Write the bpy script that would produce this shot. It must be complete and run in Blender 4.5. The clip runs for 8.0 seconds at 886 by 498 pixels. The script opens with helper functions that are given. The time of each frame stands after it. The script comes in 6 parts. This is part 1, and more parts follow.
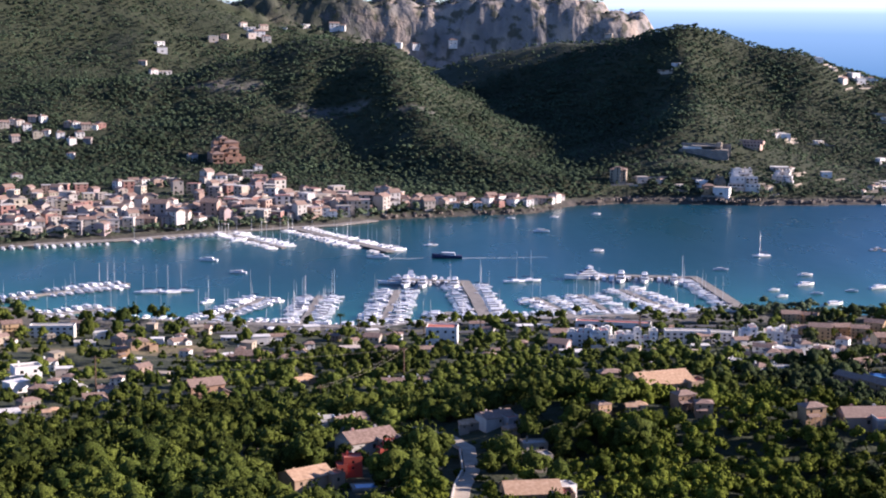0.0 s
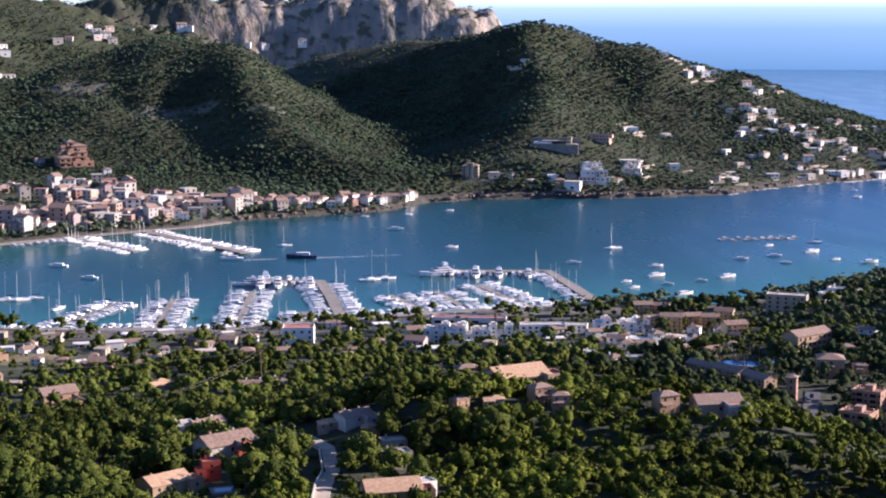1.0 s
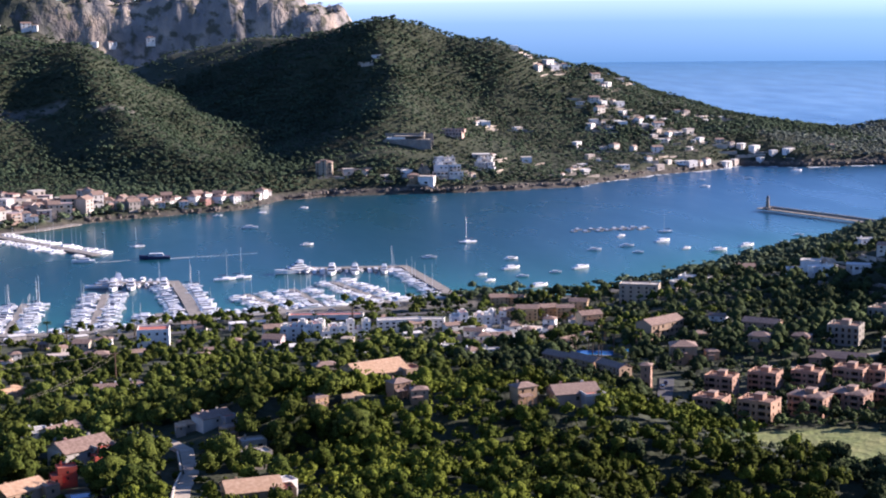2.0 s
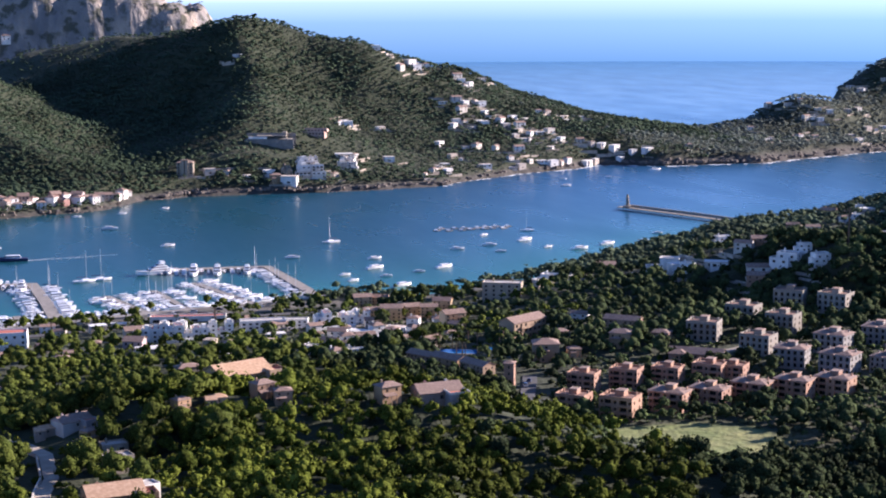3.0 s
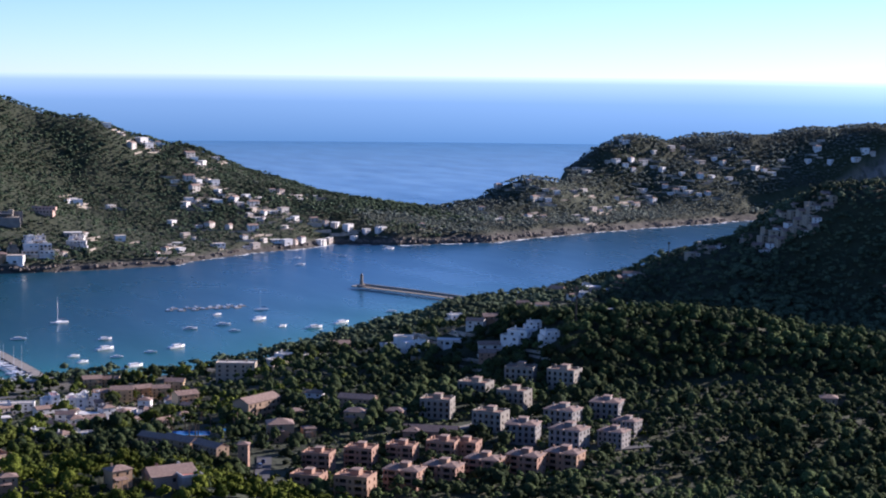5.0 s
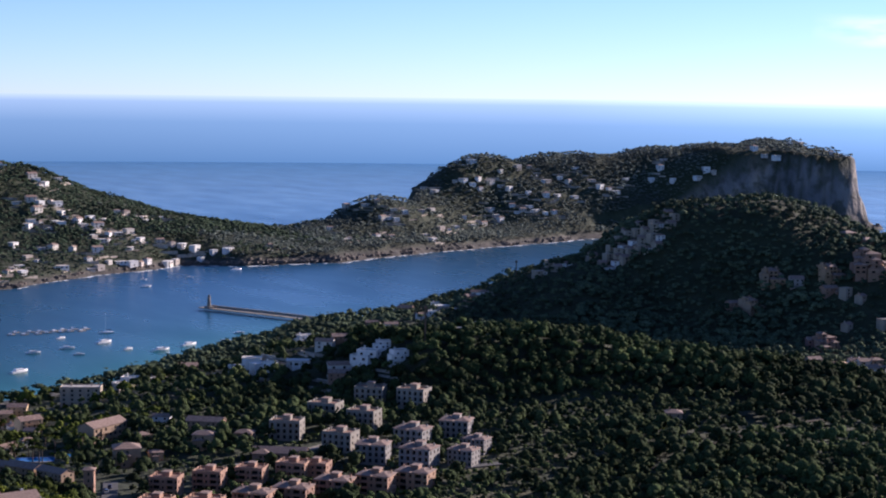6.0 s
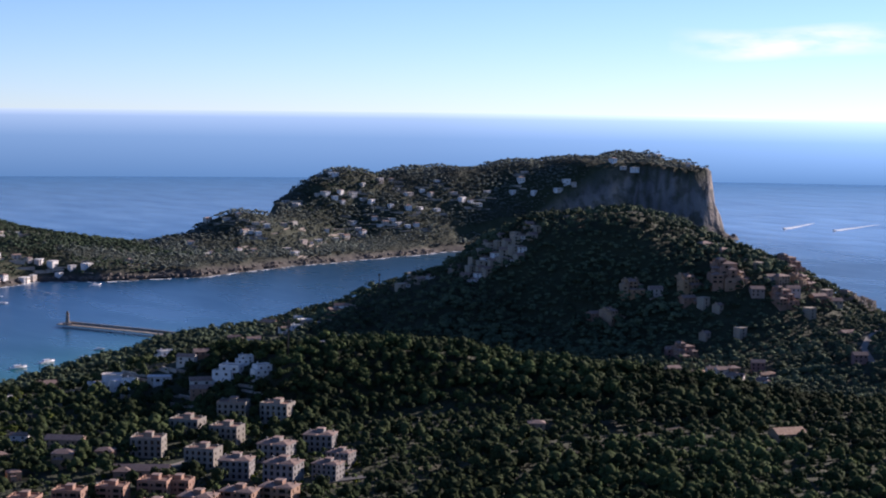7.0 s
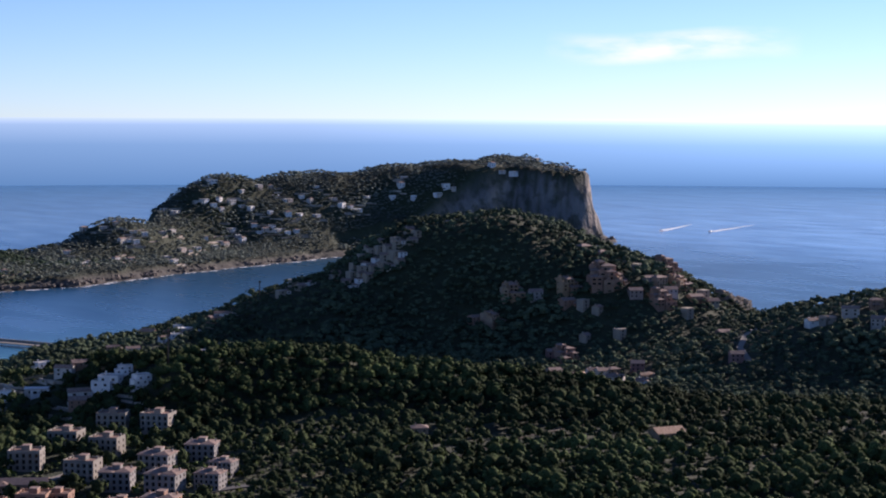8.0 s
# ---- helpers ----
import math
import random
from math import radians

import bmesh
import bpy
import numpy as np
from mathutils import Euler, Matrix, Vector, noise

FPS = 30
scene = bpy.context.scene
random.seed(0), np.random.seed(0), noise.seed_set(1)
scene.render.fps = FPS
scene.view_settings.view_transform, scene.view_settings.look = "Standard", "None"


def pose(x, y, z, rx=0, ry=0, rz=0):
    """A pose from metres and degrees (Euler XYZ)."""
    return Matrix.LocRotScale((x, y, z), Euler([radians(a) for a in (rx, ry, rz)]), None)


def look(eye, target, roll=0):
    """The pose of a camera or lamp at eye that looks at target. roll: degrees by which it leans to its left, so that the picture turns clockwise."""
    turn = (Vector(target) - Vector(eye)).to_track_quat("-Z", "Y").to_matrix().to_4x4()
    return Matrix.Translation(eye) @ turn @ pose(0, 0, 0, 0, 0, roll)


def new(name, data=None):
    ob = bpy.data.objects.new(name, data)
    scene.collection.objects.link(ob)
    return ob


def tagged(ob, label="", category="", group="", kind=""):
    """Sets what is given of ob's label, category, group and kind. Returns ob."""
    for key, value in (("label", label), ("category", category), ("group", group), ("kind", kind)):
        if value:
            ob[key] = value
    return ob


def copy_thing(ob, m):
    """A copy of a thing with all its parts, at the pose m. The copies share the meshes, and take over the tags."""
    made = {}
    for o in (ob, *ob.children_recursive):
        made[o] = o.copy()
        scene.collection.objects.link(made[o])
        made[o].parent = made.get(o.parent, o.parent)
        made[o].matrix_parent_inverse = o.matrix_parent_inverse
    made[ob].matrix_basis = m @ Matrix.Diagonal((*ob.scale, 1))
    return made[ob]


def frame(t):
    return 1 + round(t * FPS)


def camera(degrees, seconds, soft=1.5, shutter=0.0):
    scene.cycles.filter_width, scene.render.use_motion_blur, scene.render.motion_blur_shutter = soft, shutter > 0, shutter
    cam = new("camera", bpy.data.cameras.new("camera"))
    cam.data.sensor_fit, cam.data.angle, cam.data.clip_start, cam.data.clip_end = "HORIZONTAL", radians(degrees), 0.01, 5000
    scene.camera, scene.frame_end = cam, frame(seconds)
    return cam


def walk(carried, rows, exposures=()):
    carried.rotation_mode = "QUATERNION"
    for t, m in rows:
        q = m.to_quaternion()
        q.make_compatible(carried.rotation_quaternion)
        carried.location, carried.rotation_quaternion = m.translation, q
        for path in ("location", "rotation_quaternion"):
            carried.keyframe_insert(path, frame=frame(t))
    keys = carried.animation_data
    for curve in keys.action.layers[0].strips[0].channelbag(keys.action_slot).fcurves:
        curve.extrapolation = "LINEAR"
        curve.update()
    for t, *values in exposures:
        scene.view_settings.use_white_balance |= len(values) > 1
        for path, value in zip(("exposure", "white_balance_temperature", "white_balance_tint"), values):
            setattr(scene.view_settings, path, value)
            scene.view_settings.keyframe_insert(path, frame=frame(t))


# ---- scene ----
# ---- camera: turns on one spot, 190 m above the harbour ----
cam = camera(30.0, 8.0, soft=2.0)
EYE = (0.0, 0.0, 190.0)
# seconds, tilt, lean, turn
TURNS = [
    (0.0, 81.566, -0.467, 0.069),
    (0.5, 81.52, -0.144, -2.413),
    (1.0, 81.518, 0.18, -5.115),
    (1.5, 81.466, 0.499, -7.626),
    (2.8, 81.23, 0.557, -14.207),
    (3.0, 81.279, 0.38, -14.991),
    (3.5, 81.573, 0.158, -16.66),
    (4.0, 82.353, -0.314, -18.899),
    (4.5, 83.309, -0.45, -21.474),
    (4.7, 83.678, -0.524, -22.518),
    (6.0, 84.781, -0.648, -29.394),
    (6.5, 85.044, -0.775, -31.816),
    (7.0, 85.284, -0.597, -34.169),
    (7.5, 85.418, -0.351, -36.202),
    (8.0, 85.494, -0.147, -38.352),
]
walk(cam, [(t, pose(*EYE, tilt, lean, turn)) for t, tilt, lean, turn in TURNS], exposures=[(0.0, 1.31, 6230, 26), (3.0, 1.48, 6100, 26), (4.5, 1.17, 5820, 24.5), (6.0, 0.82, 6050, 26.5), (8.0, 0.66, 6200, 27)])

# ---- daylight: a low afternoon sun on the right, clear sky ----
SUN_AZ, SUN_UP = 84.0, 20.0
world = bpy.data.worlds.new("sky")
scene.world = world
world.use_nodes = True
wn, wl = world.node_tree.nodes, world.node_tree.links
sky = wn.new("ShaderNodeTexSky")
sky.sky_type, sky.sun_disc = "NISHITA", False
sky.sun_elevation, sky.sun_rotation = radians(SUN_UP), radians(SUN_AZ)
sky.altitude, sky.air_density, sky.dust_density, sky.ozone_density = 1200, 0.75, 0.1, 5.0
wn["Background"].inputs["Strength"].default_value = 0.086
wl.new(sky.outputs["Color"], wn["Background"].inputs["Color"])
sun = new("sun", bpy.data.lights.new("sun", "SUN"))
sun.data.energy, sun.data.angle, sun.data.color = 5.0, radians(0.6), (1.0, 0.89, 0.74)
sun.matrix_world = look(
    (0, 0, 600),
    (-math.sin(radians(SUN_AZ)) * math.cos(radians(SUN_UP)), -math.cos(radians(SUN_AZ)) * math.cos(radians(SUN_UP)), 600 - math.sin(radians(SUN_UP))),
)

# ---- materials ----


class Mat:
    """A node material, written step by step."""

    def __init__(self, name, rough=0.8, metal=0.0):
        self.m = bpy.data.materials.new(name)
        self.m.use_nodes = True
        self.n, self.l = self.m.node_tree.nodes, self.m.node_tree.links
        self.b = self.n["Principled BSDF"]
        self.b.inputs["Roughness"].default_value, self.b.inputs["Metallic"].default_value = rough, metal

    def put(self, value, socket):
        if hasattr(value, "is_output"):
            self.l.new(value, socket)
        else:
            socket.default_value = (*value, 1) if isinstance(value, tuple) and len(value) == 3 else value

    def set(self, **inputs):
        for key, value in inputs.items():
            self.put(value, self.b.inputs[key.replace("_", " ")])
        return self

    def noise(self, scale, detail=4.0, out="Fac", stretch=None):
        tex, pos = self.n.new("ShaderNodeTexNoise"), self.n.new("ShaderNodeNewGeometry")
        tex.inputs["Scale"].default_value, tex.inputs["Detail"].default_value = scale, detail
        where = pos.outputs["Position"]
        if stretch:
            m = self.n.new("ShaderNodeMapping")
            m.inputs["Scale"].default_value = stretch
            self.l.new(where, m.inputs["Vector"])
            where = m.outputs["Vector"]
        self.l.new(where, tex.inputs["Vector"])
        return tex.outputs[out]

    def ramp(self, fac, *stops):
        r = self.n.new("ShaderNodeValToRGB")
        while len(r.color_ramp.elements) < len(stops):
            r.color_ramp.elements.new(0.5)
        for e, (at, col) in zip(r.color_ramp.elements, stops):
            e.position, e.color = at, (*col, 1) if isinstance(col, tuple) else (col, col, col, 1)
        self.l.new(fac, r.inputs["Fac"])
        return r.outputs["Color"]

    def mix(self, fac, a, b, kind="MIX"):
        x = self.n.new("ShaderNodeMix")
        x.data_type, x.blend_type = "RGBA", kind
        self.put(fac, x.inputs["Factor"])
        self.put(a, x.inputs[6])
        self.put(b, x.inputs[7])
        return x.outputs[2]

    def math(self, op, a, b=0.0, clamp=False):
        x = self.n.new("ShaderNodeMath")
        x.operation, x.use_clamp = op, clamp
        self.put(a, x.inputs[0])
        self.put(b, x.inputs[1])
        return x.outputs[0]

    def attribute(self, name, out="Fac"):
        a = self.n.new("ShaderNodeAttribute")
        a.attribute_name = name
        return a.outputs[out]

    def random(self):
        return self.n.new("ShaderNodeObjectInfo").outputs["Random"]

    def island(self):
        return self.n.new("ShaderNodeNewGeometry").outputs["Random Per Island"]

    def bump(self, fac, strength=0.3, distance=0.1):
        b = self.n.new("ShaderNodeBump")
        b.inputs["Strength"].default_value, b.inputs["Distance"].default_value = strength, distance
        self.l.new(fac, b.inputs["Height"])
        self.l.new(b.outputs["Normal"], self.b.inputs["Normal"])
        return self


def ground_material():
    m = Mat("scrub_ground", 0.95)
    low, mid, fine = m.noise(0.012), m.noise(0.07, 6), m.noise(0.6, 5)
    scrub = m.ramp(mid, (0.30, (0.018, 0.027, 0.008)), (0.58, (0.026, 0.036, 0.014)), (0.80, (0.048, 0.052, 0.024)))
    scrub = m.mix(m.ramp(low, (0.45, 0.0), (0.65, 0.5)), scrub, (0.036, 0.043, 0.018))
    rock = m.ramp(m.noise(0.12, 8, stretch=(1, 1, 0.25)), (0.25, (0.050, 0.048, 0.046)), (0.5, (0.085, 0.079, 0.074)), (0.75, (0.14, 0.122, 0.11)))
    limestone = m.ramp(m.noise(0.022, 12, stretch=(1, 1, 0.45)), (0.34, (0.14, 0.138, 0.142)), (0.52, (0.26, 0.235, 0.215)), (0.70, (0.48, 0.37, 0.28)))
    limestone = m.mix(m.ramp(m.noise(0.05, 8), (0.50, 0.0), (0.62, 0.75)), limestone, scrub)
    up = m.n.new("ShaderNodeSeparateXYZ")
    m.l.new(m.n.new("ShaderNodeNewGeometry").outputs["Normal"], up.inputs[0])
    steep = m.ramp(m.math("ADD", up.outputs["Z"], m.math("MULTIPLY", m.math("SUBTRACT", mid, 0.5), 0.5)), (0.34, 1.0), (0.46, 0.0))
    col = m.mix(steep, scrub, rock)
    paved = m.ramp(fine, (0.3, (0.085, 0.078, 0.07)), (0.7, (0.16, 0.142, 0.125)))
    col = m.mix(m.attribute("paved"), col, paved)
    grass = m.ramp(mid, (0.35, (0.13, 0.165, 0.045)), (0.65, (0.22, 0.22, 0.08)))
    col = m.mix(m.attribute("meadow"), col, grass)
    col = m.mix(m.attribute("rocky"), col, limestone)
    dry = m.ramp(mid, (0.32, (0.085, 0.080, 0.036)), (0.52, (0.175, 0.138, 0.066)), (0.70, (0.27, 0.20, 0.11)))
    col = m.mix(m.attribute("dry"), col, dry)
    shore_rock = m.ramp(m.noise(0.09, 8), (0.32, (0.034, 0.031, 0.029)), (0.52, (0.062, 0.054, 0.047)), (0.68, (0.115, 0.097, 0.080)))
    col = m.mix(m.attribute("coast"), col, shore_rock)
    crags = m.math("MULTIPLY", m.noise(0.04, 10, stretch=(1, 1, 0.45)), m.math("MULTIPLY", m.math("ADD", m.attribute("rocky"), m.math("MULTIPLY", steep, 0.3)), 9.0))
    return m.set(Base_Color=col).bump(m.math("ADD", m.noise(0.25, 8), crags), 0.8, 1.6).m


def sea_material():
    m = Mat("sea_water", 0.12)
    patch = m.noise(0.004, 3, stretch=(1, 0.35, 1))
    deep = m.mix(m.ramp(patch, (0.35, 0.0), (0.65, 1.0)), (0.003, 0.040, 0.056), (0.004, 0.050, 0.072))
    # Outer bay and far sea: sky reflection and haze painted into base colour.
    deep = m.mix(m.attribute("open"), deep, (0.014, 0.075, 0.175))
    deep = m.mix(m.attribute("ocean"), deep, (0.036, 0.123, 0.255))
    col = m.mix(m.attribute("shallow"), deep, (0.012, 0.140, 0.132))
    m.set(Base_Color=col, IOR=1.333, Roughness=m.math("SUBTRACT", m.ramp(m.noise(0.02, 4, stretch=(1, 0.3, 1)), (0.35, 0.25), (0.7, 0.33)), m.math("MULTIPLY", m.attribute("ocean"), 0.08)))
    waves = m.math("ADD", m.noise(0.35, 5), m.math("MULTIPLY", m.noise(0.06, 3), 2.0))
    return m.bump(waves, 0.10, 0.35).m


def leaf_material(name, dark, light):
    m = Mat(name, 0.75)
    tone = m.mix(m.attribute("tone"), dark, light)
    col = m.mix(m.math("MULTIPLY", m.island(), 0.30), tone, tuple(1.6 * c for c in light))
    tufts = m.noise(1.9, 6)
    # Shaded gaps and lit tips of the tufts are painted into the colour.
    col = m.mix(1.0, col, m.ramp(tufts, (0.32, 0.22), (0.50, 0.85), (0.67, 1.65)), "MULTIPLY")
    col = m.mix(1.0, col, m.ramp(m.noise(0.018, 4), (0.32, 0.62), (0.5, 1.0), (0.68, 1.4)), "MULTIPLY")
    m.set(Base_Color=col, Specular_IOR_Level=0.05, Roughness=0.9)
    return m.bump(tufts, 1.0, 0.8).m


def plaster(name, *colours, stain=0.25):
    """Painted render; its colour differs from house to house."""
    m = Mat(name, 0.85)
    steps = [((k + 0.5) / len(colours), c) for k, c in enumerate(colours)]
    col = m.ramp(m.random(), *steps) if len(colours) > 1 else colours[0]
    if len(colours) > 1:
        m.n["Color Ramp"].color_ramp.interpolation = "CONSTANT"
    dirt = m.ramp(m.noise(0.35, 6, stretch=(1, 1, 0.35)), (0.35, 1.0), (0.75, 1.0 - stain))
    col = m.mix(1.0, col, dirt, "MULTIPLY")
    return m.set(Base_Color=col).bump(m.noise(3.0, 4), 0.2, 0.03).m


def tiles(name, a, b, c):
    m = Mat(name, 0.85)
    col = m.ramp(m.noise(0.9, 6), (0.3, a), (0.5, b), (0.7, c))
    col = m.mix(m.math("MULTIPLY", m.random(), 0.5), col, (0.27, 0.19, 0.15))
    return m.set(Base_Color=col).bump(m.noise(2.2, 3, stretch=(1, 1, 0.2)), 0.5, 0.12).m


def plain(name, colour, rough=0.6, metal=0.0, vary=0.15, scale=1.2):
    m = Mat(name, rough, metal)
    dirt = m.ramp(m.noise(scale, 5), (0.3, 1.0 - vary), (0.7, 1.0))
    return m.set(Base_Color=m.mix(1.0, colour, dirt, "MULTIPLY")).m


M_GROUND, M_SEA = ground_material(), sea_material()
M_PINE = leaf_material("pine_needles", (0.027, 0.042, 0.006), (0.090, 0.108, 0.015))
# Maquis green with the bluish haze of the far hills mixed in.
M_SCRUB = leaf_material("hazy_maquis_leaves", (0.026, 0.043, 0.028), (0.046, 0.067, 0.037))
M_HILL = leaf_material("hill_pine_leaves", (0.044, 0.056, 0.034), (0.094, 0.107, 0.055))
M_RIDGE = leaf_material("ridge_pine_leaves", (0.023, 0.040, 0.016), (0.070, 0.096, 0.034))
# The bluish cast of this hill's shade is put into its leaf colour.
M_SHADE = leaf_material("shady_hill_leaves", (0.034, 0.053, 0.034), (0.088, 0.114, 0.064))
# Headland haze is lifted into this leaf colour, paler and greyer.
M_HAZE_LEAF = leaf_material("hazy_headland_leaves", (0.084, 0.104, 0.088), (0.120, 0.140, 0.112))
# Valley shade put into the leaf colour: a darker copy of the pines.
M_SHADED_LEAF = leaf_material("shaded_valley_leaves", (0.014, 0.024, 0.011), (0.044, 0.060, 0.023))
# Darker needle tone for the left slope and behind the marina.
M_DARK_PINE = leaf_material("dark_pine_needles", (0.019, 0.032, 0.007), (0.078, 0.096, 0.018))
M_BARK = plain("pine_bark", (0.10, 0.070, 0.050), 0.9, vary=0.4)
M_WHITE = plaster("white_render", (0.80, 0.78, 0.74), (0.72, 0.70, 0.66), (0.80, 0.76, 0.68))
M_TOWN = plaster("town_render", (0.36, 0.32, 0.28), (0.46, 0.43, 0.39), (0.34, 0.24, 0.19), (0.54, 0.51, 0.48), (0.32, 0.17, 0.14), (0.42, 0.37, 0.29), (0.29, 0.26, 0.25), (0.38, 0.29, 0.28))
M_VILLA = plaster("sunlit_villa_render", (0.74, 0.71, 0.66), (0.60, 0.55, 0.48), (0.68, 0.66, 0.63), (0.50, 0.43, 0.36), (0.76, 0.74, 0.71), (0.56, 0.47, 0.40))
M_PEACH = plaster("peach_render", (0.35, 0.205, 0.138), (0.31, 0.182, 0.126), (0.38, 0.235, 0.152))
M_CREAM = plaster("cream_render", (0.27, 0.24, 0.20), (0.235, 0.21, 0.175), (0.30, 0.265, 0.22))
M_GREY = plaster("grey_render", (0.22, 0.207, 0.196), (0.245, 0.23, 0.214), (0.20, 0.19, 0.182))
M_OCHRE = plaster("ochre_render", (0.40, 0.255, 0.145), (0.36, 0.25, 0.165), (0.33, 0.205, 0.135))
M_YELLOW = plaster("yellow_render", (0.60, 0.40, 0.21), (0.56, 0.36, 0.20), (0.62, 0.44, 0.25))
M_BUFF = plaster("buff_render", (0.36, 0.30, 0.225))
M_TILE = tiles("clay_roof_tiles", (0.14, 0.09, 0.068), (0.22, 0.145, 0.112), (0.31, 0.22, 0.175))
# Orange tiles, their colour raised to imitate roofs in full sun.
M_SUNLIT_TILE = tiles("sunlit_orange_tiles", (0.38, 0.225, 0.12), (0.51, 0.315, 0.18), (0.62, 0.42, 0.27))
M_REDWALL = plaster("red_render", (0.46, 0.085, 0.055))
M_TERRACE = plain("roof_terrace_paving", (0.30, 0.18, 0.13), 0.9, vary=0.35)
M_RED = plain("red_terrace_paving", (0.48, 0.16, 0.11), 0.85, vary=0.3)
M_FLATROOF = plain("pale_flat_roof", (0.52, 0.48, 0.43), 0.9, vary=0.35)
M_GLASS = plain("dark_window_glass", (0.018, 0.021, 0.024), 0.12, vary=0.3)
M_GLASS.node_tree.nodes["Principled BSDF"].inputs["Specular IOR Level"].default_value = 0.22
# Near-black colour stands in for the shade inside the flats' openings.
M_VOID = plain("opening_shade_frame", (0.03, 0.027, 0.024), 0.8)
M_FRAME = plain("window_frame_paint", (0.13, 0.11, 0.095), 0.5)
M_WOOD = plain("brown_timber", (0.16, 0.09, 0.05), 0.7, vary=0.4)
M_STONE = plain("weathered_stone", (0.36, 0.31, 0.25), 0.95, vary=0.45, scale=0.6)
M_CONCRETE = plain("harbour_concrete", (0.26, 0.24, 0.215), 0.9, vary=0.35, scale=0.25)
M_ASPHALT = plain("asphalt", (0.075, 0.075, 0.078), 0.9, vary=0.3, scale=0.5)
M_GELCOAT = plain("white_gelcoat", (0.82, 0.82, 0.82), 0.25, vary=0.06)
M_NAVY = plain("navy_canvas", (0.02, 0.035, 0.10), 0.7)
M_TEAK = plain("teak_deck", (0.34, 0.23, 0.14), 0.7, vary=0.25)
M_ALU = plain("aluminium_spar", (0.70, 0.71, 0.72), 0.35, 0.6)
M_POOL = plain("blue_pool_water", (0.03, 0.20, 0.48), 0.08, vary=0.1)
M_FOAM = plain("white_foam", (0.75, 0.80, 0.82), 0.9, vary=0.3, scale=0.4)

# ---- the lie of the land ----
# the shore on the camera's side and the shore across the bay, in metres
NEAR_COAST = [(-900, 1075), (-420, 1040), (-276, 1012), (-221, 975), (-101, 962), (-47, 955), (33, 985), (186, 1012),
              (205, 1034), (258, 1004), (318, 1026), (374, 1066), (464, 1138), (586, 1246), (700, 1275), (880, 1345),
              (1050, 1335), (1180, 1230), (1190, 1080), (1180, 940), (1260, 830), (1500, 640), (2300, 300),
              (4700, -300), (4700, -4700), (-4700, -4700), (-4700, 1100)]
FAR_COAST = [(-900, 1150), (-344, 1271), (-264, 1307), (-181, 1364), (-90, 1413), (-43, 1461), (86, 1510), (132, 1569),
             (173, 1594), (307, 1584), (427, 1604), (509, 1668), (658, 1743), (708, 1716), (824, 1709), (963, 1769),
             (1113, 1813), (1261, 1860), (1470, 1884), (1803, 1840), (1768, 2060), (1400, 2200), (1120, 2130),
             (1040, 2010), (900, 1990), (790, 2100), (800, 2350), (690, 2700), (600, 3050), (560, 3420), (300, 4000),
             (-3500, 4400), (-4500, 1150)]
# crests: half width at the foot, sharpness, then places (x, y, height)
CRESTS = [
    (420, 1.7, [(-350, -250, 205), (0, -60, 178), (260, -250, 190)]),  # the hill under the camera
    (110, 2.0, [(-40, 560, 30), (40, 560, 50), (120, 548, 57), (165, 530, 49), (205, 500, 38)]),  # wooded spur
    (120, 2.0, [(300, 970, 8), (400, 990, 10), (500, 1060, 20)]),  # low wooded rise over the bay
    (150, 2.0, [(440, 880, 36), (560, 850, 32), (640, 770, 20)]),  # saddle behind the flats
    (100, 2.0, [(405, 880, 40), (446, 805, 55), (500, 800, 56), (560, 778, 46), (610, 742, 39), (660, 715, 30)]),  # wooded ridge over the flats
    (190, 2.1, [(600, 1130, 9), (700, 1130, 18), (790, 1140, 56), (880, 1130, 99), (930, 1075, 112), (960, 985, 75), (975, 900, 20)]),
    (260, 2.0, [(1010, 720, 66), (1150, 640, 90), (1350, 500, 107)]),  # hill at the far right
    (330, 1.8, [(-560, 1850, 83), (-330, 1930, 102), (-150, 1990, 151), (-120, 1988, 143)]),
    (130, 1.8, [(-75, 1960, 118), (-52, 1870, 92), (-12, 1755, 62), (36, 1685, 40), (88, 1632, 22)]),
    (200, 1.7, [(290, 2060, 105), (285, 1930, 100), (265, 1800, 76), (245, 1690, 36), (240, 1640, 18)]),
    (330, 1.7, [(60, 2260, 123), (190, 2190, 141), (290, 2080, 166), (420, 2060, 136), (530, 2030, 104), (640, 1960, 50), (760, 1890, 15), (880, 1850, 13)]),
    (140, 2.6, [(922, 1910, 28), (1000, 1950, 58), (1040, 1975, 54), (1110, 2020, 62), (1190, 2050, 64)]),
    (110, 3.0, [(1166, 2046, 62), (1188, 2056, 84), (1222, 2070, 97), (1240, 2074, 90)]),
    (240, 2.3, [(1290, 2080, 98), (1350, 2085, 108), (1440, 2060, 106), (1510, 2040, 92)]),
    (230, 5.0, [(1570, 2025, 106), (1640, 1995, 121), (1715, 1960, 128), (1765, 1940, 121), (1808, 1915, 108)]),
    (560, 1.6, [(-2400, 2500, 357), (-1100, 2850, 257), (-620, 3000, 218), (-330, 3150, 186)]),
    (140, 6.0, [(-340, 3165, 200), (-150, 3170, 194), (-60, 3180, 199), (60, 3180, 204), (110, 3185, 197), (180, 3180, 212), (258, 3185, 206), (308, 3180, 184), (330, 3178, 180)]),
]

RIDGE = CRESTS[4]


def lattice(ix, iy, seed):
    h = (ix * 374761393 + iy * 668265263 + seed * 974711) & 0x7FFFFFFF
    h = ((h ^ (h >> 13)) * 1274126177) & 0x7FFFFFFF
    return ((h ^ (h >> 16)) & 0xFFFF) / 65535.0


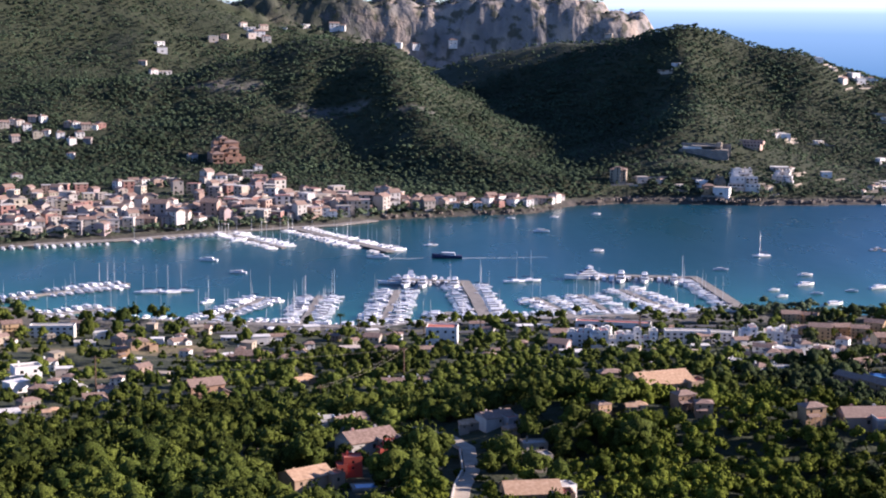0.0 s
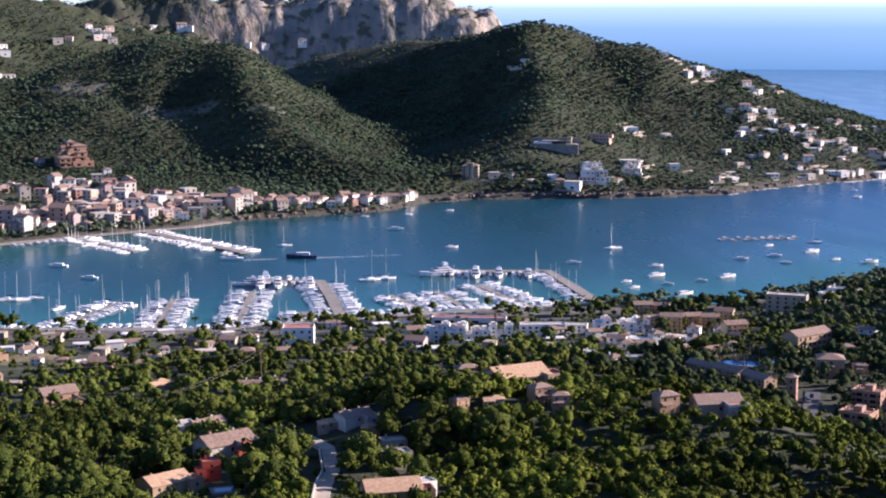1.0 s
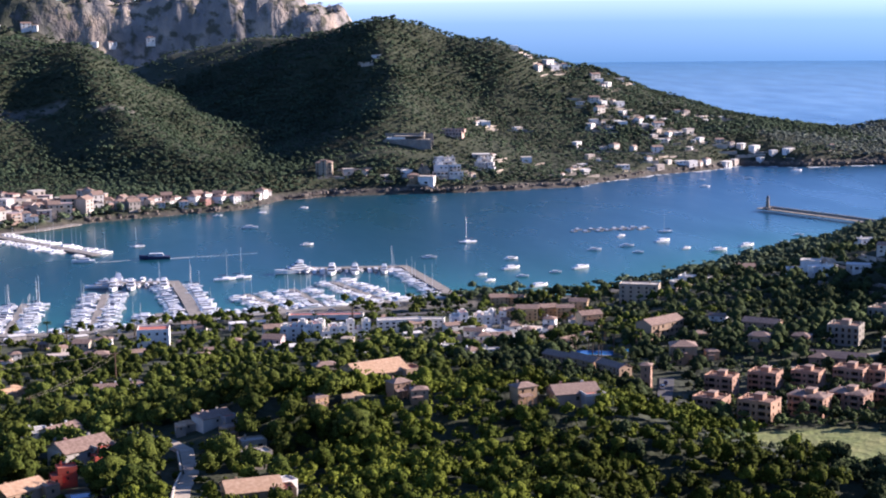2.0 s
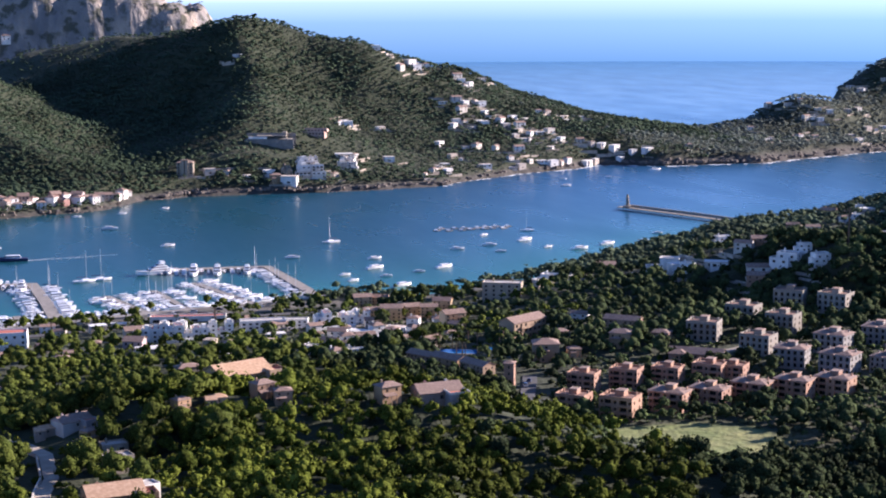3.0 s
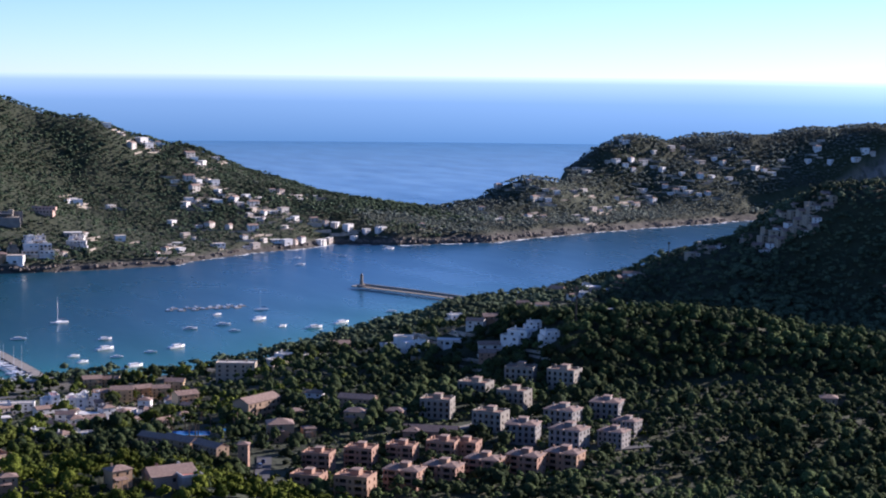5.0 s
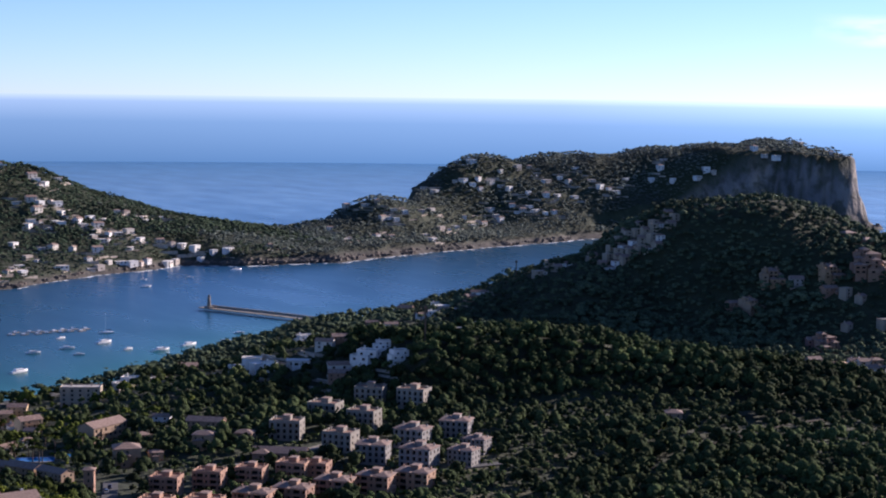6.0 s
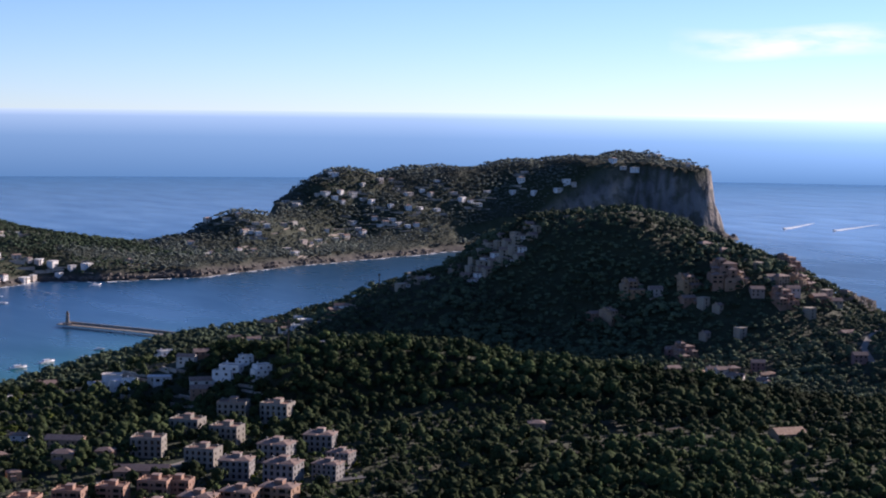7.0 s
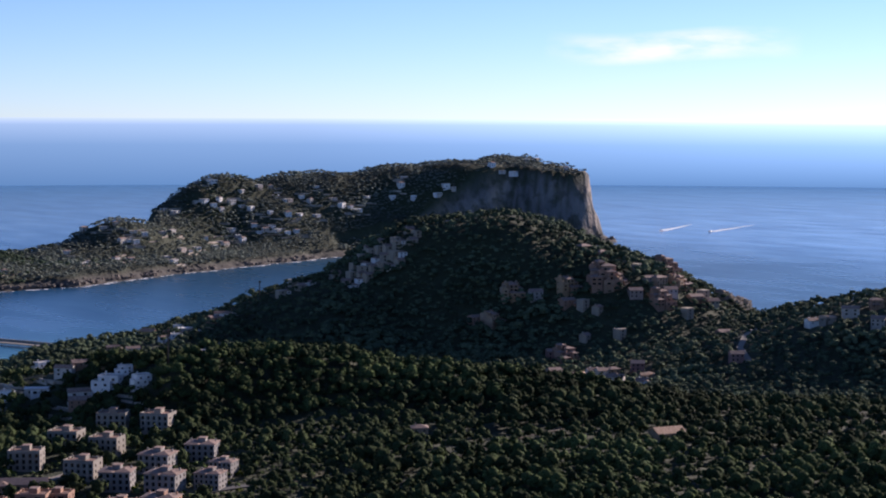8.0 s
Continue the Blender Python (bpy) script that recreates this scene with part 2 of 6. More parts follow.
def value_noise(x, y, size, seed=0):
    """Smooth noise from -1 to 1 with cells of that size."""
    u, v = np.asarray(x) / size, np.asarray(y) / size
    iu, iv = np.floor(u).astype(np.int64), np.floor(v).astype(np.int64)
    fu, fv = u - iu, v - iv
    fu, fv = fu * fu * (3 - 2 * fu), fv * fv * (3 - 2 * fv)
    a = lattice(iu, iv, seed) * (1 - fu) + lattice(iu + 1, iv, seed) * fu
    b = lattice(iu, iv + 1, seed) * (1 - fu) + lattice(iu + 1, iv + 1, seed) * fu
    return (a * (1 - fv) + b * fv) * 2 - 1


def fractal(x, y, size, seed=0, octaves=4):
    return sum(value_noise(x, y, size / 2 ** k, seed + 7 * k) * 0.5 ** k for k in range(octaves))


def shore_distance(x, y, loop):
    """Metres to the shore: positive on land."""
    best, inside = np.full(np.shape(x), 1e12), np.zeros(np.shape(x), bool)
    for (ax, ay), (bx, by) in zip(loop, loop[1:] + loop[:1]):
        dx, dy = bx - ax, by - ay
        k = np.clip(((x - ax) * dx + (y - ay) * dy) / (dx * dx + dy * dy), 0, 1)
        best = np.minimum(best, (x - ax - k * dx) ** 2 + (y - ay - k * dy) ** 2)
        if ay != by:
            inside ^= ((ay > y) != (by > y)) & (x < dx * (y - ay) / dy + ax)
    return np.where(inside, 1, -1) * np.sqrt(best)


def land_distance(x, y):
    wx, wy = x + 7 * fractal(x, y, 60, 3, 3), y + 7 * fractal(x, y, 60, 4, 3)
    return np.maximum(shore_distance(wx, wy, NEAR_COAST), shore_distance(wx, wy, FAR_COAST))


def crest_height(x, y, width, sharp, line):
    top = np.zeros(np.shape(x))
    for (ax, ay, az), (bx, by, bz) in zip(line, line[1:]):
        dx, dy = bx - ax, by - ay
        k = np.clip(((x - ax) * dx + (y - ay) * dy) / (dx * dx + dy * dy), 0, 1)
        d = np.hypot(x - ax - k * dx, y - ay - k * dy)
        top = np.maximum(top, (az + (bz - az) * k) * np.exp(-(d / (0.62 * width)) ** sharp))
    return top


def height(x, y):
    """The ground's height over the sea, in metres."""
    x, y = np.asarray(x, float), np.asarray(y, float)
    d = land_distance(x, y)
    r = np.hypot(x, y)
    far = np.clip((y - 1250) / 60, 0, 1) * np.clip((1.9 * y - x - 700) / 200, 0, 1)
    apron = np.interp(r, [0, 480, 600, 680, 850, 950, 1050, 1400], [60, 44, 32, 24, 13, 9, 5, 2])
    valley = np.interp(np.degrees(np.arctan2(x, np.maximum(y, 1))), [15, 20, 28, 40, 60], [0, 1, 1, 1, 1])
    apron = apron + valley * np.interp(r, [400, 560, 640, 720, 820, 950, 1100, 1400], [-22, -18, -6, 0, 10, 16, 5, 0])
    base = np.where(far > 0.5, np.interp(d, [0, 12, 40, 160, 600], [2, 6, 9, 15, 28]) + 3 * np.clip((x - 650) / 200, 0, 1) * np.clip(d / 14, 0, 1), apron)
    hills = [crest_height(x, y, *c) for c in CRESTS]
    rough = fractal(x, y, 150, 11, 5)
    peak = sum(h ** 4 for h in hills) ** 0.25
    gully = np.abs(fractal(x, y, 210, 21, 4)) * np.clip((peak - 15) / 40, 0, 1)
    z = (base ** 4 + peak ** 4) ** 0.25 * (1 + 0.05 * rough) - np.minimum(peak, 90) * 0.16 * gully
    bluff = 2.0 + np.maximum(d, 0) * (0.28 + 0.7 * np.clip((peak - 25) / 60, 0, 1)) + 2.0 * np.clip(peak / 20, 0, 1)
    rocky_shore = np.clip((y - 1560) / 40, 0, 1) * np.clip((x - 380) / 200, 0, 1) * far
    bluff = np.maximum(bluff, rocky_shore * (1.0 + np.maximum(d, 0) * (0.75 + 0.35 * value_noise(x, y, 38, 91))))
    cliff = np.clip((x - 1000) / 150, 0, 1) * np.clip((y - 1900) / 60 + np.clip((x - 1640) / 60, 0, 3), 0, 1)
    bluff = np.maximum(bluff, cliff * np.clip(d - 8, 0, 60) * np.interp(x, [1250, 1600], [2.8, 6.0]))
    flat = np.clip((280 - x) / 60, 0, 1) * np.clip((y - 700) / 60, 0, 1) * np.clip((1150 - y) / 20, 0, 1)
    z = np.minimum(z, bluff * (1 - flat) + flat * (2.0 + 0.015 * np.maximum(d, 0) + 0.0004 * np.maximum(d, 0) ** 2))
    crag = np.clip((y - 2980) / 60, 0, 1) * np.clip((x + 700) / 300, 0, 1) * np.clip((peak - 40) / 60, 0, 1)
    z = z - crag * (22 * np.abs(fractal(x + 0.5 * y, y - 0.3 * x, 130, 61, 5)) + 14 * np.abs(fractal(x - 0.6 * y, y + 0.4 * x, 44, 62, 3)) + 7 * np.abs(value_noise(x, y, 15, 64)) - 11)
    return np.where(d > 0, z, np.maximum(-14, -0.5 + d * 0.25))

# ---- ground, sea and far horizon ----


def mesh_from(name, verts, faces, material, smooth=False, **attributes):
    """A mesh object from arrays of corners and of equal-sided faces, with float attributes on its corners."""
    verts, faces = np.asarray(verts, np.float32), np.asarray(faces, np.int32)
    me = bpy.data.meshes.new(name)
    me.vertices.add(len(verts))
    me.vertices.foreach_set("co", verts.ravel())
    me.loops.add(faces.size)
    me.loops.foreach_set("vertex_index", faces.ravel())
    me.polygons.add(len(faces))
    me.polygons.foreach_set("loop_start", np.arange(0, faces.size, faces.shape[1], dtype=np.int32))
    me.update(calc_edges=True)
    me.polygons.foreach_set("use_smooth", np.full(len(faces), smooth))
    for key, values in attributes.items():
        me.attributes.new(key, "FLOAT", "POINT").data.foreach_set("value", np.asarray(values, np.float32))
    me.materials.append(material)
    return new(name, me)


def spaced(*runs):
    """Grid lines: runs of (from, to, step)."""
    return np.unique(np.concatenate([np.arange(a, b + 0.1, s) for a, b, s in runs]))


def grid_faces(nx, ny):
    i, j = np.meshgrid(np.arange(nx - 1), np.arange(ny - 1))
    a = (j * nx + i).ravel()
    return np.stack([a, a + 1, a + nx + 1, a + nx], 1)


def within(x, y, cx, cy, rx, ry, turn=0.0):
    """1 inside a soft-edged ellipse, 0 outside."""
    c, s = math.cos(radians(turn)), math.sin(radians(turn))
    u, v = (x - cx) * c + (y - cy) * s, -(x - cx) * s + (y - cy) * c
    edge = 0.16 * fractal(x, y, 25, 31, 3)
    return np.clip((1.0 - np.hypot(u / rx, v / ry) + edge) * 6, 0, 1)


MEADOWS = [(246, 567, 40, 28, -8)]
EARTH = [(426, 784, 16, 6, -45), (441, 770, 12, 5, -40), (452, 780, 16, 6, -50), (380, 650, 30, 9, 20), (335, 592, 44, 12, 5), (430, 640, 30, 7, 10), (438, 792, 14, 6, -60), (366, 640, 26, 10, 0), (330, 592, 52, 14, 3), (300, 560, 30, 10, 0)]
FIELDS = [(-165, 830, 40, 12, 5), (-195, 770, 30, 10, -8), (-150, 745, 26, 8, 0), (-132, 862, 20, 26, 10), (-215, 840, 40, 14, 0), (-60, 845, 22, 8, 0)]
OUTCROPS = [(-130, 1838, 48, 14, 0), (-18, 1803, 44, 12, 5), (-250, 1890, 50, 12, 0)]
PAVED = [(90, 985, 130, 20, 4), (-120, 945, 130, 18, -3), (245, 985, 60, 26, 0), (-230, 960, 80, 22, -20), (185, 880, 60, 40, 0),
         (-300, 1380, 210, 70, 27), (-130, 1450, 80, 40, 28)]


def ellipses(x, y, spots):
    return np.clip(sum(within(x, y, *s) for s in spots), 0, 1)


gx = spaced((-4700, -1400, 150), (-1400, -520, 20), (-520, 1420, 7), (1420, 2100, 14), (2100, 4700, 200))
gy = spaced((-4700, 0, 200), (0, 380, 20), (380, 1440, 6), (1440, 2400, 9), (2400, 2960, 20), (2960, 3220, 7), (3220, 3600, 20), (3600, 4400, 100))
X, Y = (a.ravel() for a in np.meshgrid(gx, gy))
Z = height(X, Y)
shore = land_distance(X, Y)
rocky = 0.95 * np.clip((Y - 3040) / 40, 0, 1) * np.clip((X + 260 + 60 * fractal(X, Y, 90, 67, 3)) / 220, 0.15, 1) * (X > -900)
tilt = np.hypot(height(X + 4, Y) - Z, height(X, Y + 4) - Z) / 4
headland_cliff = 0.75 * np.clip((tilt - 1.7) / 0.6, 0, 1) * (X > 980) * (Y > 1780) * (Y < 2200)
coast = np.clip(1.3 - np.abs(shore) / np.where(Y > 1560, 10 + 1.5 * np.clip((X - 600) / 200, 0, 1) * (1 + 0.6 * fractal(X, Y, 45, 68, 3)), 6), 0, 1) * (Y > 1200)
ground = mesh_from("ground", np.stack([X, Y, Z], 1), grid_faces(len(gx), len(gy)), M_GROUND, True,
                   paved=0.7 * ellipses(X, Y, PAVED), meadow=ellipses(X, Y, MEADOWS), rocky=np.clip(np.maximum(np.maximum(rocky, headland_cliff), 0.40 * ellipses(X, Y, OUTCROPS)), 0, 1), coast=coast, dry=np.maximum(0.8 * ellipses(X, Y, FIELDS), 0.32 * ellipses(X, Y, EARTH)))
tagged(ground, "dry scrubby hillsides and shores around the bay", "ground", kind="structure")

sx, sy = spaced((-4800, -1000, 400), (-1000, 2200, 40), (2200, 4800, 400)), spaced((-800, 800, 400), (800, 2400, 40), (2400, 4800, 400))
X, Y = (a.ravel() for a in np.meshgrid(sx, sy))
# outer places that painted reflection, weaker in front of the headland.
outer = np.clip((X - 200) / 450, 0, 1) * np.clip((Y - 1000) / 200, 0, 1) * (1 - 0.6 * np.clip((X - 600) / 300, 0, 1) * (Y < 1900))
reach = np.exp(np.minimum(land_distance(X, Y), 0) / 75) * np.clip((1500 - Y) / 350, 0, 1) * np.clip((900 - X) / 400, 0, 1)
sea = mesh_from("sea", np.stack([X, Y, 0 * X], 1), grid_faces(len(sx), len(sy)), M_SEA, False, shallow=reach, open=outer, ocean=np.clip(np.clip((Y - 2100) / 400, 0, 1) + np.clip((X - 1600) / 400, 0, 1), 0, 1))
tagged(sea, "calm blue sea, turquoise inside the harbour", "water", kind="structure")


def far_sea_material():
    """The open sea beyond five kilometres; it glows, with pale skyline haze painted in."""
    m = Mat("far_sea_glow")
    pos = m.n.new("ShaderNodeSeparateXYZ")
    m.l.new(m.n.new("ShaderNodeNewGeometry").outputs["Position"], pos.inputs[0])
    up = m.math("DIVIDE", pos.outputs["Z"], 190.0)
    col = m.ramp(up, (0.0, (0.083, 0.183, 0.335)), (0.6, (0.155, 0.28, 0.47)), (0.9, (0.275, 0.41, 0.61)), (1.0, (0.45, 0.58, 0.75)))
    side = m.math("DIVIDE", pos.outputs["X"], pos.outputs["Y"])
    # Painted sun-side glare: the band brightens with bearing to the right.
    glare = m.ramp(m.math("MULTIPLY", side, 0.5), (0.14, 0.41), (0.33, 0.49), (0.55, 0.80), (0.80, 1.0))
    # Its foot imitates the sky reflection on the water sheet below.
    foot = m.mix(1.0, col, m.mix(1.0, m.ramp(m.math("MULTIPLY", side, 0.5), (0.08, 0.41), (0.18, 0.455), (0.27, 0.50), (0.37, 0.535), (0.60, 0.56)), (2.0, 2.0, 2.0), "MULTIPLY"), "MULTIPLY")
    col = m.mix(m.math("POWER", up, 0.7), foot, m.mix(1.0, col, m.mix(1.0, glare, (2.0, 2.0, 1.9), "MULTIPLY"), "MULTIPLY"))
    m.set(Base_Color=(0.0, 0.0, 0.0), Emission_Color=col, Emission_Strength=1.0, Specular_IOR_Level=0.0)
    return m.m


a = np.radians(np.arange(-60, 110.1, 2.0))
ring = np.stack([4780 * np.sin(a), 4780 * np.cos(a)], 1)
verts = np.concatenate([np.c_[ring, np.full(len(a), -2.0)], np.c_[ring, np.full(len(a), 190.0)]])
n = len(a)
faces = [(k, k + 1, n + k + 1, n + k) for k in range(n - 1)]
backdrop = tagged(mesh_from("backdrop", verts, faces, far_sea_material()), "glowing backdrop of distant open sea, haze painted towards the skyline", "sea", kind="structure")
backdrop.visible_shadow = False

# a thin streak of pale cloud low over the sea, its sunlight given as glow
def cloud_material():
    m = Mat("thin_cloud")
    wisps = m.ramp(m.noise(0.006, 5, stretch=(1, 1, 4.0)), (0.30, 0.0), (0.72, 0.9))
    m.set(Base_Color=(0.0, 0.0, 0.0), Specular_IOR_Level=0.0, Emission_Color=(0.92, 0.86, 0.85), Emission_Strength=0.85, Alpha=m.math("MULTIPLY", m.attribute("body"), wisps, True))
    return m.m


u, v = (a.ravel() for a in np.meshgrid(np.linspace(-1, 1, 41), np.linspace(-1, 1, 15)))
bearing = np.radians(46.2 + 4.4 * u)
lift_ = 190 + 4650 * math.tan(radians(2.49)) + 48 * v + 10 * np.sin(3 * u)
body_ = np.clip(1.25 * (1 - np.abs(u) ** 1.6) * (1 - v * v) ** 1.2, 0, 1)
cloud = mesh_from("cloud", np.stack([4650 * np.sin(bearing), 4650 * np.cos(bearing), lift_], 1), grid_faces(41, 15), cloud_material(), True, body=body_)
tagged(cloud, "thin streak of pinkish white cloud over the sea", "cloud", kind="structure")
cloud.visible_shadow = False

# ---- trees and scrub ----
rng = np.random.default_rng(5)


def lump_arrays(rng, lobes, sprays, size, tall=0.8, low=-0.35):
    """A full crown of unit radius: ragged clumps round a leading one, under a loose skin of leaf sprays. Returns corners and triangles."""
    verts, faces, skin, n = [], [], [], 0
    for k in range(lobes):
        ang = 2 * math.pi * (k + rng.uniform(-0.45, 0.45)) / max(1, lobes - 1)
        out = rng.uniform(0, 0.15) if k == 0 else rng.uniform(0.34, 0.68)
        r = rng.uniform(0.74, 0.92) if lobes == 1 else rng.uniform(0.48, 0.60) if k == 0 else rng.uniform(0.28, 0.46)
        c = np.array([out * math.cos(ang), out * math.sin(ang), rng.uniform(0.15, 0.35) if k == 0 else rng.uniform(-0.25, 0.30)])
        use, cut = COARSE
        ph = rng.uniform(0, 6, 6)
        bulge = 1 + 0.2 * np.sin(4 * use[:, 0] + ph[0]) * np.sin(5 * use[:, 1] + ph[1]) + rng.uniform(-0.17, 0.17, len(use)) * (1.8 if lobes == 1 else 1.0)
        verts.append((c + use * r * bulge[:, None] * np.array([1, 1, rng.uniform(0.75, 1.1)])) * np.array([1, 1, tall]))
        faces.append(cut[use[cut][:, :, 2].mean(1) > low] + n)
        n += len(use)
        skin.append((c, r))
    for k in range(sprays):
        c, r = skin[k % lobes]
        d = rng.normal(size=3)
        d[2] = abs(d[2]) - 0.3 * rng.uniform()
        d /= np.linalg.norm(d)
        p = (c + d * r * rng.uniform(0.92, 1.25)) * np.array([1, 1, tall])
        u = np.cross(d + 0.6 * rng.normal(size=3), rng.normal(size=3))
        u /= np.linalg.norm(u)
        v = np.cross(d, u)
        s = size * rng.uniform(0.5, 1.3)
        verts.append(np.array([p - u * s - v * s * 0.5, p + u * s * 0.8 - v * s * 0.4, p + v * s + d * s * 0.7]))
        faces.append(np.array([(n, n + 1, n + 2)]))
        n += 3
    return np.concatenate(verts), np.concatenate(faces)


def coarse_ball():
    bm = bmesh.new()
    bmesh.ops.create_icosphere(bm, subdivisions=1, radius=1.0)
    co, out = np.array([v.co[:] for v in bm.verts]), np.array([[v.index for v in f.verts] for f in bm.faces])
    bm.free()
    return co, out


COARSE = coarse_ball()


def trunk_arrays(height_, r, lean=0.1):
    verts, faces = [], []
    rings = [(-1.0, r * 1.25), (0.15, r), (0.6, r * 0.75), (1.0, r * 0.45)]
    for k, (h, q) in enumerate(rings):
        for j in range(5):
            a = 2 * math.pi * j / 5
            verts.append((q * math.cos(a) + lean * h * h * height_, q * math.sin(a), max(h, -0.6) * height_))
    for k in range(3):
        for j in range(5):
            faces.append((k * 5 + j, k * 5 + (j + 1) % 5, k * 5 + 5 + (j + 1) % 5, k * 5 + 5 + j))
    return np.array(verts), np.array(faces)


def scatter(name, kinds, x, y, radius, tall, lift, material, label, category):
    """Joins many crowns into one mesh: one of the kinds at each place, turned, sized and toned at random."""
    z = height(x, y)
    which, turn, tone = rng.integers(0, len(kinds), len(x)), rng.uniform(0, 6.283, len(x)), rng.uniform(0, 1, len(x))
    allv, allf, allt, start = [], [], [], 0
    for k, (v, f) in enumerate(kinds):
        s = which == k
        c, sn, q = np.cos(turn[s]), np.sin(turn[s]), radius[s]
        px = x[s, None] + q[:, None] * (v[:, 0] * c[:, None] - v[:, 1] * sn[:, None])
        py = y[s, None] + q[:, None] * (v[:, 0] * sn[:, None] + v[:, 1] * c[:, None])
        pz = (z[s] + lift[s])[:, None] + tall[s, None] * v[:, 2]
        allv.append(np.stack([px, py, pz], -1).reshape(-1, 3))
        allf.append((f[None] + (np.arange(s.sum()) * len(v))[:, None, None] + start).reshape(-1, f.shape[1]))
        allt.append(np.repeat(tone[s], len(v)))
        start += s.sum() * len(v)
    ob = mesh_from(name, np.concatenate(allv), np.concatenate(allf), material, kinds[0][1].shape[1] == 3, tone=np.concatenate(allt))
    return tagged(ob, label, category, kind="stuff")


def places(r0, r1, step, az0=-21.0, az1=60.0):
    """Jittered places on land between two distances from the viewpoint."""
    g = np.arange(-r1, r1, step)
    x, y = (a.ravel() for a in np.meshgrid(g, g[g > 150]))
    x, y = x + rng.uniform(-0.5, 0.5, len(x)) * step, y + rng.uniform(-0.5, 0.5, len(x)) * step
    r, az = np.hypot(x, y), np.degrees(np.arctan2(x, y))
    s = (r > r0) & (r < r1) & (az > az0) & (az < az1)
    x, y = x[s], y[s]
    s = land_distance(x, y) > np.where(y > 1560, 8, 3)
    return x[s], y[s]


# where trees are few: (x, y, half sizes, turn), and how many are left
CLEARINGS = [(*s, 0.0) for s in MEADOWS + FIELDS] + [(*s, 0.45) for s in EARTH] + [(*s, 0.35) for s in OUTCROPS] + [(*s, 0.22) for s in PAVED] + [
    (-165, 800, 95, 95, 0, 0.32), (-60, 815, 90, 55, 0, 0.5), (20, 830, 110, 40, 0, 0.5), (-160, 690, 60, 45, 0, 0.6), (20, 900, 330, 60, 0, 0.22), (-210, 860, 170, 90, 0, 0.22), (-180, 775, 130, 50, 0, 0.6), (305, 670, 105, 58, -5, 0.25), (172, 838, 50, 40, 0, 0.08), (395, 945, 105, 42, 42, 0.5), (560, 1115, 120, 36, 15, 0.5), (250, 770, 90, 60, 0, 0.75), 
    (245, 560, 60, 36, -10, 0.05), (226, 528, 42, 26, -15, 0.15), (320, 578, 60, 26, 0, 0.45), (420, 622, 50, 10, 25, 0.45), (-300, 1480, 220, 70, 20, 0.2), (400, 1700, 250, 70, 0, 0.55),
    (930, 880, 130, 120, 0, 0.9), (1400, 1950, 420, 90, 0, 0.88)]


def density(x, y):
    d = np.full(len(x), 0.97)
    for *spot, left in CLEARINGS:
        k = within(x, y, *spot)
        d = d * (1 - k) + np.minimum(d, left) * k
    patch = fractal(x, y, 90, 41, 4)
    return d * np.clip(1.4 + 0.8 * patch, 0.75, 1)


def clear_of_houses(x, y, extra=0.0, share=1.0):
    ok = np.ones(len(x), bool)
    for hx, hy, hr in HOUSE_SPOTS:
        ok &= (x - hx) ** 2 + (y - hy) ** 2 > (hr * share + extra) ** 2
    return ok

# ---- building kit ----


class Geo:
    """Corners and faces of one part, gathered piece by piece; slot picks the material of what follows."""

    def __init__(self):
        self.v, self.f, self.s, self.slot = [], [], [], 0

    def face(self, *pts):
        i = len(self.v)
        self.v += [tuple(p) for p in pts]
        self.f.append(tuple(range(i, i + len(pts))))
        self.s.append(self.slot)

    def box(self, x0, y0, z0, x1, y1, z1, taper=0.0):
        t = taper
        a = [(x0, y0, z0), (x1, y0, z0), (x1, y1, z0), (x0, y1, z0), (x0 + t, y0 + t, z1), (x1 - t, y0 + t, z1), (x1 - t, y1 - t, z1), (x0 + t, y1 - t, z1)]
        i = len(self.v)
        self.v += a
        for q in ((0, 3, 2, 1), (4, 5, 6, 7), (0, 1, 5, 4), (1, 2, 6, 5), (2, 3, 7, 6), (3, 0, 4, 7)):
            self.f.append(tuple(i + k for k in q))
            self.s.append(self.slot)
        return self

    def facade(self, x0, y0, x1, y1, z0, z1, holes, depth=0.25):
        """A wall from (x0, y0) to (x1, y1), seen from its right, with holes (u0, u1, za, zb) that have reveals."""
        w = math.hypot(x1 - x0, y1 - y0)
        ux, uy = (x1 - x0) / w, (y1 - y0) / w
        at = lambda u, z, d=0.0: (x0 + ux * u - uy * d, y0 + uy * u + ux * d, z)
        us = sorted({0.0, w, *(q for h in holes for q in h[:2])})
        zs = sorted({z0, z1, *(q for h in holes for q in h[2:])})
        for a, b in zip(us, us[1:]):
            for c, d in zip(zs, zs[1:]):
                if not any(h[0] <= a and b <= h[1] and h[2] <= c and d <= h[3] for h in holes):
                    self.face(at(a, c), at(b, c), at(b, d), at(a, d))
        for a, b, c, d in holes:
            for (p, q), (r, s) in (((a, c), (b, c)), ((b, c), (b, d)), ((b, d), (a, d)), ((a, d), (a, c))):
                self.face(at(p, q), at(p, q, depth), at(r, s, depth), at(r, s))
        return self

    def mesh(self, name, *materials):
        me = bpy.data.meshes.new(name)
        me.from_pydata(self.v, [], self.f)
        for m in materials:
            me.materials.append(m)
        me.polygons.foreach_set("material_index", self.s)
        me.update()
        return me


def part(name, geo, material, parent, label="", at=None):
    """Links a Geo (or a ready mesh) as one mesh object under a thing."""
    mats = material if isinstance(material, tuple) else (material,)
    ob = new(name, geo.mesh(name, *mats) if isinstance(geo, Geo) else geo)
    ob.parent = parent
    if at is not None:
        ob.matrix_basis = at
    return tagged(ob, label)


WINDOWS = {}


